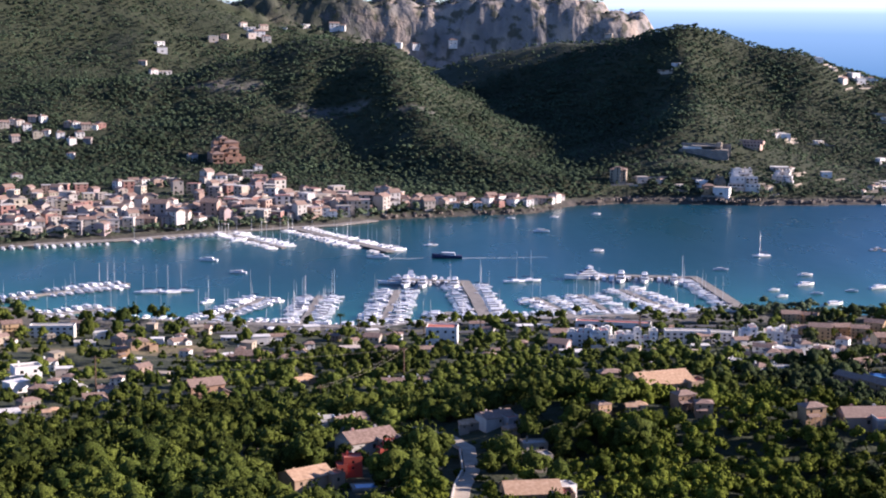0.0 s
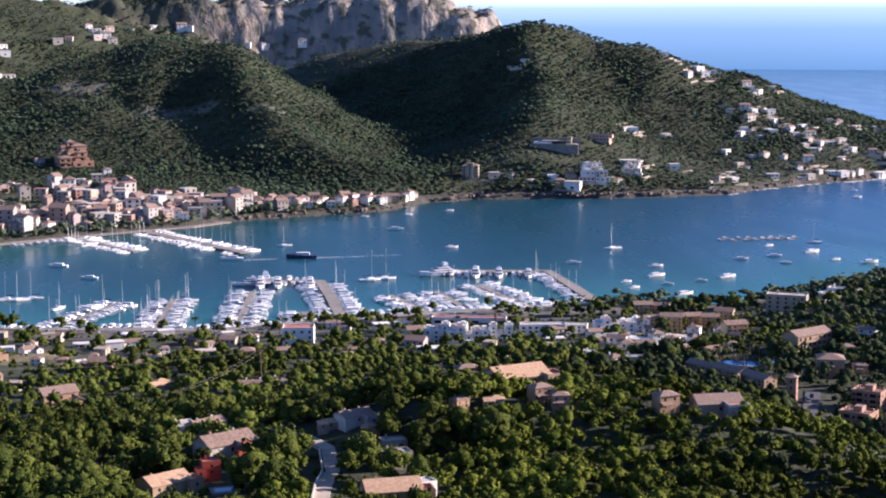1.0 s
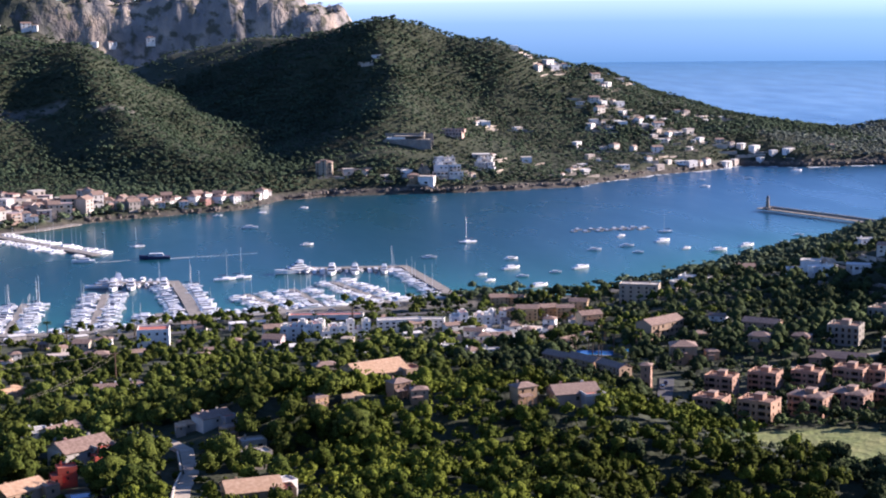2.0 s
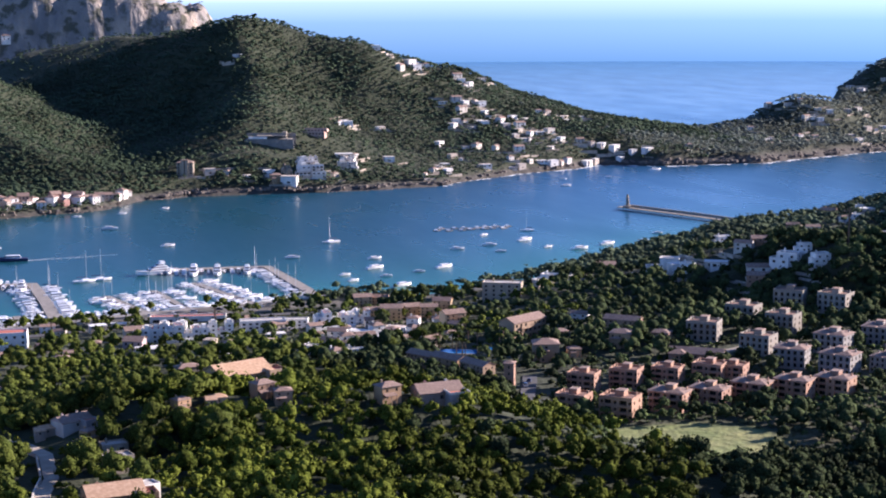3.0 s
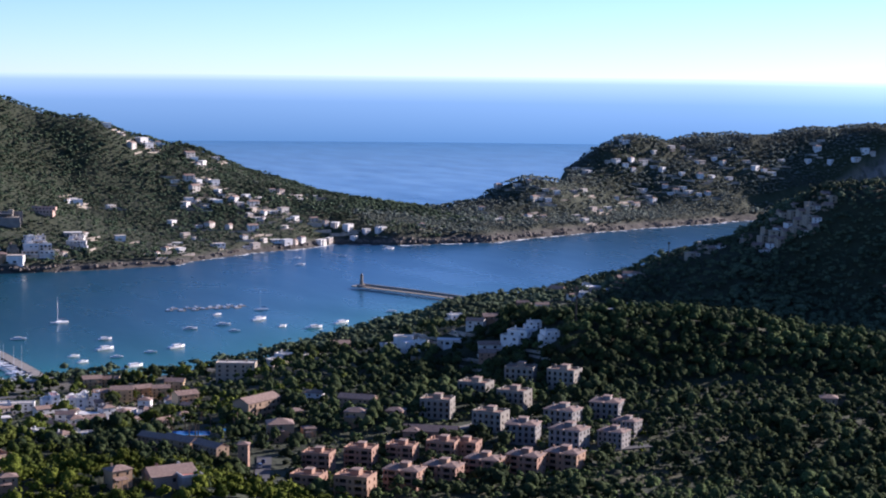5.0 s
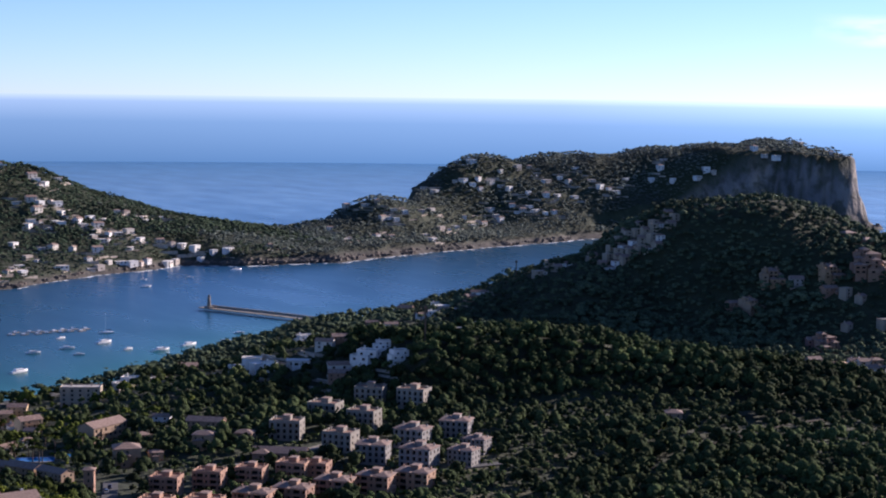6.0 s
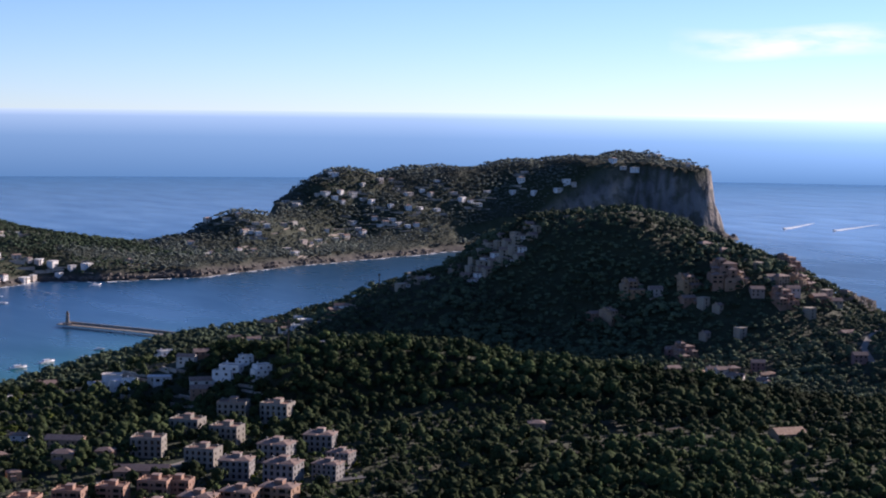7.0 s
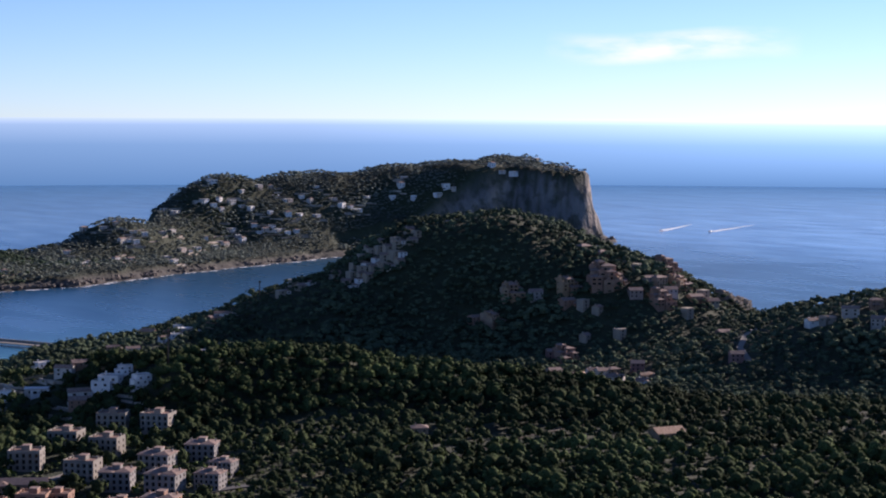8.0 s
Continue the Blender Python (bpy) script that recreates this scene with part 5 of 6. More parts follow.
# ---- villas on the hills across the bay ----
for k, (x, y) in enumerate([(174, 1638), (258, 1606), (271, 1599), (273, 1624), (296, 1619), (297, 1648), (339, 1641), (344, 1690)]):
    put((T_MANOR, T_LODGE, T_FARVILLA[0], T_SLOPE[2], T_TIER, T_WHITE_ROW, T_TIER, T_FARVILLA[3])[k], x, y, (-8, 4, -12)[k % 3], "villas across the bay", size=(0.95, 0.8, 1.2, 0.55, 0.95, 0.6, 0.7, 1.1)[k], garden=6, spot=9)
put(T_SITE, 269, 1703, -10, size=0.95, sink=-1.5, spot=18)
put(T_PINK, 324, 1742, -14, size=0.95, sink=-1.0, spot=11, garden=8)
HILL = [(457, 2036), (472, 2026), (479, 1996), (504, 2016), (520, 2030), (499, 2026), (274, 1966), (554, 2006), (557, 1997), (557, 1980), (565, 1988), (591, 2022), (528, 1915), (537, 1909), (552, 1919), (559, 1914), (510, 1912), (527, 1887), (556, 1889), (557, 1876), (542, 1844), (539, 1857), (566, 1857), (566, 1836), (560, 1860), (587, 1876), (602, 1878), (583, 1837), (511, 1854), (520, 1850), (503, 1839), (525, 1833)]
for k, (x, y) in enumerate(HILL):
    put(T_FARVILLA[(0, 3, 1, 0, 2)[k % 5]], x, y, (20, 45, 65, 30)[k % 4], "villas across the bay", size=0.82 * (1.0, 0.8, 1.1, 0.9, 0.7)[k % 5] * (1.25 if 2 < k < 7 else 1.0), garden=6)
LOW = [(575, 1816), (571, 1788), (566, 1799), (586, 1807), (578, 1787), (600, 1814), (614, 1820), (611, 1789), (618, 1791), (631, 1914), (642, 1914), (659, 1903), (657, 1882), (685, 1912), (666, 1848), (529, 1755), (509, 1762), (498, 1764), (472, 1728), (480, 1718), (471, 1779), (554, 1749), (533, 1713), (594, 1759), (555, 1711), (570, 1717), (582, 1714), (593, 1718), (603, 1725), (529, 1692), (540, 1696), (630, 1738), (643, 1745), (638, 1783), (649, 1773), (660, 1773), (673, 1764), (453, 1691), (445, 1647), (414, 1623), (430, 1648), (494, 1681), (690, 1750), (674, 1748)]
for k, (x, y) in enumerate(LOW):
    put(T_FARVILLA[(0, 3, 0, 1, 2, 3)[k % 6]], x, y, (55, 25, 40, 70)[k % 4], "villas across the bay", size=0.82 * (0.9, 1.05, 0.75, 0.85, 0.65)[k % 5], garden=6)
for k, (x, y) in enumerate([(375, 1842), (378, 1832), (367, 1829), (415, 1832), (394, 1697), (357, 1696), (348, 1695), (197, 1634), (215, 1631), (233, 1625), (255, 1625), (319, 1614), (444, 1679)]):
    put(T_FARVILLA[(3, 0, 2)[k % 3]], x, y, (35, 15, 50)[k % 3], "villas across the bay", size=0.82 * (0.8, 1.0, 0.7)[k % 3], garden=6)
TOP = [(1186, 2066), (1202, 2049), (1237, 2028), (1274, 2039), (1299, 2048), (1292, 2022), (1297, 1999), (1323, 2002), (1329, 1988), (1360, 2019), (1365, 1983), (1370, 1967), (1380, 1960), (1387, 1953), (1422, 1978), (1461, 1967), (1484, 1977), (1158, 2018), (1168, 2014), (1178, 2004), (1192, 2012), (1209, 2011), (1223, 2002), (1231, 1992), (1186, 1997), (1114, 2028), (1119, 2008), (1251, 1972), (1273, 1961), (1292, 1961), (1319, 1958), (1535, 1933), (1544, 1926), (1517, 1930), (1501, 1992), (1487, 1949), (1624, 1932), (1636, 1923), (1739, 1963), (1717, 1958), (1746, 1898), (1651, 1914)]
for k, (x, y) in enumerate(TOP):
    put(T_FARVILLA[(2, 3, 3, 0)[k % 4]], x, y, (45, 25, 60)[k % 3], "villas on the headland", size=0.85 * (0.8, 1.0, 0.7, 0.9, 0.75)[k % 5], garden=5)
FOOT = [(1046, 1915), (1070, 1929), (1126, 1938), (1128, 1918), (1150, 1926), (1148, 1938), (1182, 1946), (1183, 1936), (1215, 1943), (1224, 1943), (1239, 1937), (1250, 1926), (1264, 1926), (1182, 1964), (1215, 1958), (1237, 1948), (1055, 1875), (1067, 1877), (1090, 1899), (974, 1884), (983, 1885), (991, 1879), (935, 1825), (953, 1836), (956, 1826), (884, 1807), (894, 1815), (762, 1758), (704, 1742), (892, 1870), (1014, 1846), (1004, 1805), (984, 1920), (968, 1921), (950, 1941), (998, 1900), (1012, 1895)]
for k, (x, y) in enumerate(FOOT):
    put(T_FARVILLA[(3, 0, 2, 3, 1)[k % 5]], x, y, (30, 50, 20)[k % 3], "villas on the headland", size=0.85 * (0.75, 0.9, 0.65)[k % 3], garden=5)
for k, (x, y) in enumerate([(-399, 2870), (-381, 2883), (-358, 2956), (-346, 2948), (-334, 2943), (-323, 2969), (-313, 2924), (-295, 3051), (-257, 3083), (-205, 3089), (-189, 3084), (-480, 2790), (-470, 2766), (-490, 2699), (-469, 2676), (-454, 2694), (-85, 3092), (-54, 3104), (15, 3104), (306, 3109), (-339, 2917), (-326, 2935)]):
    put(T_FARVILLA[k % 4], x, y, (10, -15, 25)[k % 3], "villas high on the mountain", size=(1.3, 0.9, 1.1)[k % 3], garden=10)

for mould in REACH:
    for ob in (*mould.children_recursive, mould):
        bpy.data.objects.remove(ob)

# ---- harbour: piers, breakwater, lighthouse ----


def pier(name, line, width, top, label, material, piles=True):
    """A jetty along a line of places."""
    thing = tagged(new(name), label, "pier")
    g, n = Geo(), len(line)
    rim = []
    for k, (x, y) in enumerate(line):
        ax, ay = line[max(k - 1, 0)]
        bx, by = line[min(k + 1, n - 1)]
        q = math.hypot(bx - ax, by - ay)
        nx, ny = -(by - ay) / q * width / 2, (bx - ax) / q * width / 2
        rim.append(((x + nx, y + ny), (x - nx, y - ny)))
    g.v = [(*p, z) for a, b in rim for p, z in ((a, top), (b, top), (b, top - 0.9), (a, top - 0.9))]
    for k in range(n - 1):
        i, j = 4 * k, 4 * k + 4
        g.f += [(i, j, j + 1, i + 1), (i + 1, j + 1, j + 2, i + 2), (i + 2, j + 2, j + 3, i + 3), (i + 3, j + 3, j, i)]
    g.f += [(0, 1, 2, 3), (4 * n - 1, 4 * n - 2, 4 * n - 3, 4 * n - 4)]
    g.s = [0] * len(g.f)
    part("deck", g, material, thing)
    if piles:
        pile = Geo().box(-0.25, -0.25, -6.0, 0.25, 0.25, top - 0.9).mesh("pile", M_CONCRETE)
        for a, b in zip(line, line[1:]):
            for k in range(max(2, int(math.dist(a, b) / 50))):
                u = (k + 0.5) / max(2, int(math.dist(a, b) / 50))
                part("pile", pile, None, thing, at=pose(a[0] + (b[0] - a[0]) * u, a[1] + (b[1] - a[1]) * u, 0))
    return thing


PIERS = {
    "west": [(-300, 1026), (-262, 1060), (-213, 1105)], "stub": [(-245, 985), (-205, 1015)], "second": [(-146, 962), (-114, 1056)], "third": [(-84, 958), (-80, 1064)],
    "fourth": [(-37, 955), (-30, 1087)], "main": [(27, 975), (22, 1050), (15, 1122), (-30, 1126)], "short": [(2, 975), (4, 1010)], "fifth": [(80, 1000), (60, 1064)],
    "sixth": [(106, 1002), (91, 1076)], "seventh": [(148, 1008), (120, 1098)], "outer": [(190, 1018), (184, 1080), (177, 1146), (94, 1155)],
    "town": [(-181, 1356), (-124, 1276)], "town_mole": [(-130, 1392), (-40, 1258)],
}
for key, line in PIERS.items():
    wide = {"main": 8.0, "outer": 8.0, "town_mole": 8.0}.get(key, 4.6)
    pier("pier", line, wide, 1.6 if wide > 5 else 1.0, "concrete mole with yachts moored along it" if wide > 5 else "narrow pontoon with boats moored on both sides", M_CONCRETE)
quay_near = [(-310, 1016), (-276, 1008), (-221, 977), (-101, 963), (-47, 956), (33, 985), (186, 1013), (206, 1030)]
quay_far = [(-425, 1240), (-344, 1270), (-264, 1306), (-181, 1363), (-90, 1412), (-60, 1442)]
tagged(pier("quay", quay_near, 9.0, 1.5, "concrete marina quay along the shore", M_CONCRETE, False), category="quay")
tagged(pier("quay", quay_far, 9.0, 1.5, "stone town quay along the shore", M_CONCRETE, False), category="quay")

breakwater = pier("breakwater", [(590, 1246), (574, 1290), (548, 1345), (532, 1378)], 9.0, 2.4, "stone breakwater with a sea wall, a lighthouse at its end", M_STONE, False)
tagged(breakwater, category="breakwater")
g = Geo()
line = [(594.5, 1248), (578.5, 1291), (552.5, 1346), (538, 1376)]
g.v = [(x + d, y, z) for x, y in line for d, z in ((0, 2.4), (1.2, 2.4), (1.2, 4.2), (0, 4.2))]
for k in range(3):
    i, j = 4 * k, 4 * k + 4
    g.f += [(i, j, j + 3, i + 3), (i + 3, j + 3, j + 2, i + 2), (i + 2, j + 2, j + 1, i + 1)]
g.f += [(0, 3, 2, 1), (12, 13, 14, 15)]
g.s = [0] * len(g.f)
part("sea_wall", g, M_STONE, breakwater)


def turned_shape(rings, sides=10):
    """A solid of revolution about z from (radius, height) rings."""
    g = Geo()
    g.v = [(r * math.cos(2 * math.pi * k / sides), r * math.sin(2 * math.pi * k / sides), z) for r, z in rings for k in range(sides)]
    for j in range(len(rings) - 1):
        for k in range(sides):
            a, b = j * sides + k, j * sides + (k + 1) % sides
            g.f.append((a, b, b + sides, a + sides))
    g.f += [tuple(range(sides))[::-1], tuple(range((len(rings) - 1) * sides, len(rings) * sides))]
    g.s = [0] * len(g.f)
    return g


lighthouse = tagged(new("lighthouse"), "small stone lighthouse on the end of the breakwater", "lighthouse")
part("base", Geo().box(-3.4, -3.4, 0.0, 3.4, 3.4, 1.6, 0.3), M_STONE, lighthouse)
part("tower", turned_shape([(1.9, 1.6), (1.6, 5.0), (1.35, 9.0)]), M_CREAM, lighthouse)
part("gallery", turned_shape([(1.35, 9.0), (2.1, 9.2), (2.1, 9.5), (1.3, 9.5)]), M_STONE, lighthouse)
part("lantern", turned_shape([(0.9, 9.5), (0.9, 11.0)]), M_GLASS, lighthouse)
part("dome", turned_shape([(1.1, 11.0), (0.8, 11.6), (0.2, 12.0)]), M_CONCRETE, lighthouse)
lighthouse.matrix_basis = pose(535, 1368, 2.4)

# ---- boats ----


def loft(sections):
    """A hull from stations (x, half beam, keel, chine, deck)."""
    g = Geo()
    for x, b, keel, chine, deck in sections:
        g.v += [(x, -b, deck), (x, -b * 0.82, chine), (x, 0, keel), (x, b * 0.82, chine), (x, b, deck)]
    for k in range(len(sections) - 1):
        i = 5 * k
        g.f += [(i + j, i + j + 1, i + j + 6, i + j + 5) for j in range(4)] + [(i + 4, i, i + 5, i + 9)]
    g.f += [(4, 3, 2, 1, 0)]
    g.s = [0] * len(g.f)
    return g


def cabin(x0, x1, b, z0, z1, rake=0.8, back=0.3):
    g = Geo()
    g.v = [(x0, -b, z0), (x1, -b * 0.8, z0), (x1, b * 0.8, z0), (x0, b, z0), (x0 + back, -b * 0.85, z1), (x1 - rake, -b * 0.7, z1), (x1 - rake, b * 0.7, z1), (x0 + back, b * 0.85, z1)]
    g.f = [(4, 5, 6, 7), (0, 1, 5, 4), (1, 2, 6, 5), (2, 3, 7, 6), (3, 0, 4, 7)]
    g.s = [0] * 5
    return g


def motor_yacht(n, label, name="motor_yacht", hull=None, decks=1):
    """n: length in metres."""
    t = tagged(new(name), label, "boat")
    b, f = n * 0.145, n * (0.13 if n < 20 else 0.095)
    part("hull", loft([(-n / 2, b * 0.92, -0.5, 0.1, f * 0.72), (-n * 0.1, b, -0.6, 0.1, f * 0.8), (n * 0.22, b * 0.82, -0.5, 0.25, f * 0.95), (n * 0.4, b * 0.42, -0.3, 0.6, f * 1.08), (n / 2, b * 0.05, 0.2, 1.0, f * 1.18)]), hull or M_GELCOAT, t)
    z = f * 0.8
    if n > 16:
        part("deck", Geo().box(-n * 0.47, -b * 0.8, z * 0.9, -n * 0.2, b * 0.8, z * 0.9 + 0.06), M_TEAK, t)
    for k in range(decks):
        h = 0.085 * n if decks == 1 else 1.75
        x0, x1 = -n * (0.28 - 0.07 * k), n * (0.24 - 0.10 * k)
        part("deck_house", cabin(x0, x1, b * (0.82 - 0.1 * k), z, z + h, n * 0.07), M_GELCOAT, t)
        part("window_band", cabin(x0 + n * 0.02, x1 - n * 0.015, b * (0.83 - 0.1 * k), z + h * 0.42, z + h * 0.8, n * 0.04, 0.1), M_GLASS, t)
        z += h
    if n > 15:
        part("radar_arch", cabin(-n * 0.16, -n * 0.06, b * 0.55, z, z + n * 0.05, 0.2), M_GELCOAT, t)
    return t


def sailing_yacht(n, label, cover=None):
    t = tagged(new("sailing_yacht"), label, "boat")
    b, f = n * 0.14, n * 0.085
    part("hull", loft([(-n / 2, b * 0.7, 0.1, 0.2, f), (-n * 0.2, b * 0.97, -0.5, 0.1, f * 0.95), (n * 0.12, b, -0.6, 0.1, f), (n * 0.36, b * 0.5, -0.4, 0.3, f * 1.1), (n / 2, b * 0.04, 0.2, 0.6, f * 1.25)]), M_GELCOAT, t)
    part("coach_roof", cabin(-n * 0.14, n * 0.22, b * 0.62, f, f + 0.055 * n, n * 0.08), M_GELCOAT, t)
    part("mast", turned_shape([(0.15, f), (0.13, n * 0.7), (0.08, n * 1.32)], 5).mesh("mast", M_ALU), None, t, at=pose(n * 0.06, 0, 0))
    part("boom", Geo().box(-n * 0.34, -0.22, f + n * 0.12, n * 0.05, 0.22, f + n * 0.12 + 0.45, 0.1), cover or M_NAVY, t)
    return t


B_MOTOR = [motor_yacht(11, "white motor cruiser moored in the marina"), motor_yacht(14, "white flybridge motor yacht moored in the marina"), motor_yacht(8.5, "small white motor boat")]
B_BIG = [motor_yacht(24, "large white motor yacht with two decks", decks=2), motor_yacht(36, "very large white motor yacht with three decks", decks=3)]
B_SAIL = [sailing_yacht(12, "white sailing yacht with furled sails"), sailing_yacht(15, "tall-masted white sailing yacht"), sailing_yacht(10, "white sailing yacht with a pale sail cover", M_FOAM)]
B_DARK = motor_yacht(12, "dark-hulled motor boat", hull=M_NAVY)
boat_rng = random.Random(4)


MOORED = []


def float_boat(mould, x, y, heading, size=1.0, label="", group=""):
    """A boat on the water; the inner berths, past the first 250, are joined further down."""
    if group == "boats in the marina" and y < 1066:
        MOORED.append((mould, pose(x, y, 0, 0, 0, heading) @ Matrix.Scale(size, 4)))
        return None
    return tagged(copy_thing(mould, pose(x, y, 0, 0, 0, heading) @ Matrix.Scale(size, 4)), label, group=group)


def berths(a, b, sides, gap, sails, big=0.0, off=2.6, group="boats in the marina"):
    """Boats moored stern-on along a line, on one or both of its sides."""
    n = math.dist(a, b)
    ang = math.degrees(math.atan2(b[1] - a[1], b[0] - a[0]))
    for side in sides:
        s = gap * 0.6
        while s < n - gap * 0.3:
            pick = boat_rng.random()
            mould = boat_rng.choice(B_SAIL) if pick < sails else B_BIG[0] if pick > 1 - big else boat_rng.choice(B_MOTOR)
            reach = {B_BIG[0]: 12.5, B_BIG[1]: 18}.get(mould, 6.3) + off
            x, y = a[0] + (b[0] - a[0]) * s / n, a[1] + (b[1] - a[1]) * s / n
            h = ang + 90 * side
            if boat_rng.random() < 0.94:
                float_boat(mould, x + reach * math.cos(radians(h)), y + reach * math.sin(radians(h)), h + boat_rng.uniform(-3, 3) + (180 if boat_rng.random() < 0.25 else 0), boat_rng.uniform(0.85, 1.1), group=group)
            s += gap * (1.2 if mould in B_BIG else 1.0) * boat_rng.uniform(0.92, 1.12)


berths((-300, 1026), (-213, 1105), (1, -1), 6.4, 0.4)
berths((-245, 985), (-205, 1015), (1, -1), 6.5, 0.5)
berths((-146, 968), (-114, 1056), (1, -1), 4.6, 0.3)
berths((-84, 964), (-80, 1064), (1, -1), 4.6, 0.5)
berths((-37, 962), (-30, 1087), (1, -1), 4.7, 0.3)
berths((26, 985), (15, 1112), (1, -1), 4.6, 0.15, off=4.0)
berths((12, 1124), (-30, 1126), (1, -1), 5.2, 0.0, 0.5, off=4.0)
berths((2, 980), (4, 1010), (1, -1), 4.4, 0.4)
berths((80, 1004), (60, 1064), (1, -1), 4.4, 0.3)
berths((106, 1006), (91, 1076), (1, -1), 4.4, 0.3)
berths((148, 1012), (120, 1098), (1, -1), 4.4, 0.3)
berths((190, 1022), (177, 1144), (1,), 4.6, 0.2, off=4.0)
berths((176, 1147), (100, 1155), (1,), 5.0, 0.05, 0.35, off=4.0)
berths((-215, 975), (-150, 968), (1,), 5.0, 0.1, off=5.0)
berths((-120, 966), (-95, 963), (1,), 5.0, 0.1, off=5.0)
berths((-101, 958), (-50, 951), (1, -1), 4.6, 0.2, off=7.0)
berths((-45, 953), (20, 976), (1,), 4.6, 0.2, off=7.0)
berths((35, 988), (180, 1014), (1,), 5.2, 0.1, off=7.0)
berths((-181, 1356), (-124, 1276), (1, -1), 5.4, 0.4, group="boats by the town quay")
berths((-126, 1384), (-42, 1262), (1, -1), 6.4, 0.4, off=4.0, group="boats by the town quay")
berths((-420, 1236), (-264, 1303), (-1,), 6.0, 0.15, off=5.0, group="boats by the town quay")
berths((-255, 1310), (-185, 1358), (-1,), 6.5, 0.1, off=5.0, group="boats by the town quay")
float_boat(B_BIG[1], 100, 1146, 200, 0.9)
float_boat(B_BIG[0], -33, 1118, 190, 0.95)
for x, y in ((-196, 1072), (-188, 1076), (-180, 1073), (-172, 1078)):
    float_boat(B_SAIL[1], x, y, boat_rng.uniform(150, 210), 0.95, group="boats in the marina")
for x, y, h, k in ((50, 1127, 15, 1), (60, 1131, 10, 1), (-150, 1040, 60, 0)):
    float_boat(B_SAIL[k], x, y, h, 1.1, group="boats in the marina")

SWING = [(244, 1255, 1), (202, 1187, 3), (259, 1166, 3), (250, 1124, 4), (250, 1089, 5), (276, 1100, 5), (298, 1114, 4), (252, 1049, 4), (329, 1192, 3), (369, 1257, 5), (358, 1204, 3),
         (357, 1171, 5), (410, 1271, 0), (392, 1221, 4), (398, 1182, 5), (418, 1166, 4), (446, 1182, 4), (479, 1190, 5), (224, 1102, 5), (225, 1078, 5), (83, 1383, 4), (562, 1622, 5),
         (545, 1563, 3), (613, 1623, 5), (120, 1274, 3), (687, 1676, 4), (-10, 1299, 0), (100, 1480, 5), (60, 1470, 5), (140, 1505, 5), (505, 1225, 5)]
for x, y, k in SWING:
    mould = (B_SAIL + B_MOTOR)[k]
    float_boat(mould, x, y, boat_rng.uniform(-15, 25) + (180 if k < 3 else 0), 1.0 if k != 1 else 1.05, {0: "white sailing yacht lying at anchor", 1: "large white sailing yacht lying at anchor"}.get(k, "white motor boat lying at anchor"), "boats at anchor in the bay")
float_boat(B_MOTOR[1], -174, 1212, 170, 1.0, "motor boat crossing the harbour", "boats under way")
float_boat(B_MOTOR[0], -145, 1156, 175, 1.1, "motor boat crossing the harbour", "boats under way")
float_boat(B_MOTOR[1], -49, 1232, 180, 1.2, "motor yacht heading into the harbour", "boats under way")
float_boat(B_DARK, 3, 1235, 178, 1.9, "dark-hulled excursion boat under way", "boats under way")


def wake(a, b, w0, w1, label):
    """A thin streak of foam lying on the water."""
    n, g = 40, Geo()
    for k in range(n + 1):
        u = k / n
        x, y, w = a[0] + (b[0] - a[0]) * u, a[1] + (b[1] - a[1]) * u, (w0 + (w1 - w0) * u) * (0.75 + 0.5 * boat_rng.random())
        q = math.dist(a, b)
        nx, ny = -(b[1] - a[1]) / q, (b[0] - a[0]) / q
        s = 0.6 * math.sin(u * 9)
        g.v += [(x + nx * (w / 2 + s), y + ny * (w / 2 + s), 0.05), (x - nx * (w / 2 - s), y - ny * (w / 2 - s), 0.05)]
    g.f = [(2 * k, 2 * k + 1, 2 * k + 3, 2 * k + 2) for k in range(n)]
    g.s = [0] * n
    return tagged(new("wake", g.mesh("wake", M_FOAM)), label, "foam", kind="stuff")


wake((14, 1234), (80, 1243), 1.6, 0.5, "white wake behind the excursion boat")
wake((-40, 1229), (-8, 1234), 1.4, 0.8, "white wake behind the motor yacht")

# floating fish pens and mooring rafts in the bay
raft = tagged(new("mooring_raft"), "pale floating raft with a small white hut", "raft")
part("float", Geo().box(-3.5, -2.2, -0.3, 3.5, 2.2, 0.45, 0.3), M_CONCRETE, raft)
part("shed", Geo().box(-2.2, -1.2, 0.45, 0.6, 1.2, 1.5, 0.15), M_GELCOAT, raft)
for k in range(14):
    tagged(copy_thing(raft, pose(340 + 9.5 * (k % 7) + (k // 7) * 6 + boat_rng.uniform(-1.5, 1.5), 1290 + 10 * (k // 7) + boat_rng.uniform(-2, 2), 0, 0, 0, boat_rng.uniform(-12, 12))), group="rafts in the bay")
v, f, s, n = [], [], [], 0
skins = [M_GELCOAT, M_GLASS, M_NAVY, M_ALU, M_TEAK, M_FOAM]
for mould, m in MOORED:
    for ob in mould.children:
        w = m @ ob.matrix_basis
        v += [tuple(w @ c.co) for c in ob.data.vertices]
        f += [tuple(n + k for k in q.vertices) for q in ob.data.polygons]
        s += [skins.index(ob.data.materials[0])] * len(ob.data.polygons)
        n += len(ob.data.vertices)
g = Geo()
g.v, g.f, g.s = v, f, s
tagged(new("moored_boats", g.mesh("moored_boats", *skins)), "tightly packed white boats in the inner berths", "boats", kind="stuff")
for mould in (*B_MOTOR, *B_BIG, *B_SAIL, B_DARK, raft):
    for ob in (*mould.children_recursive, mould):
        bpy.data.objects.remove(ob)

# ---- roads, pools, poles, cars ----


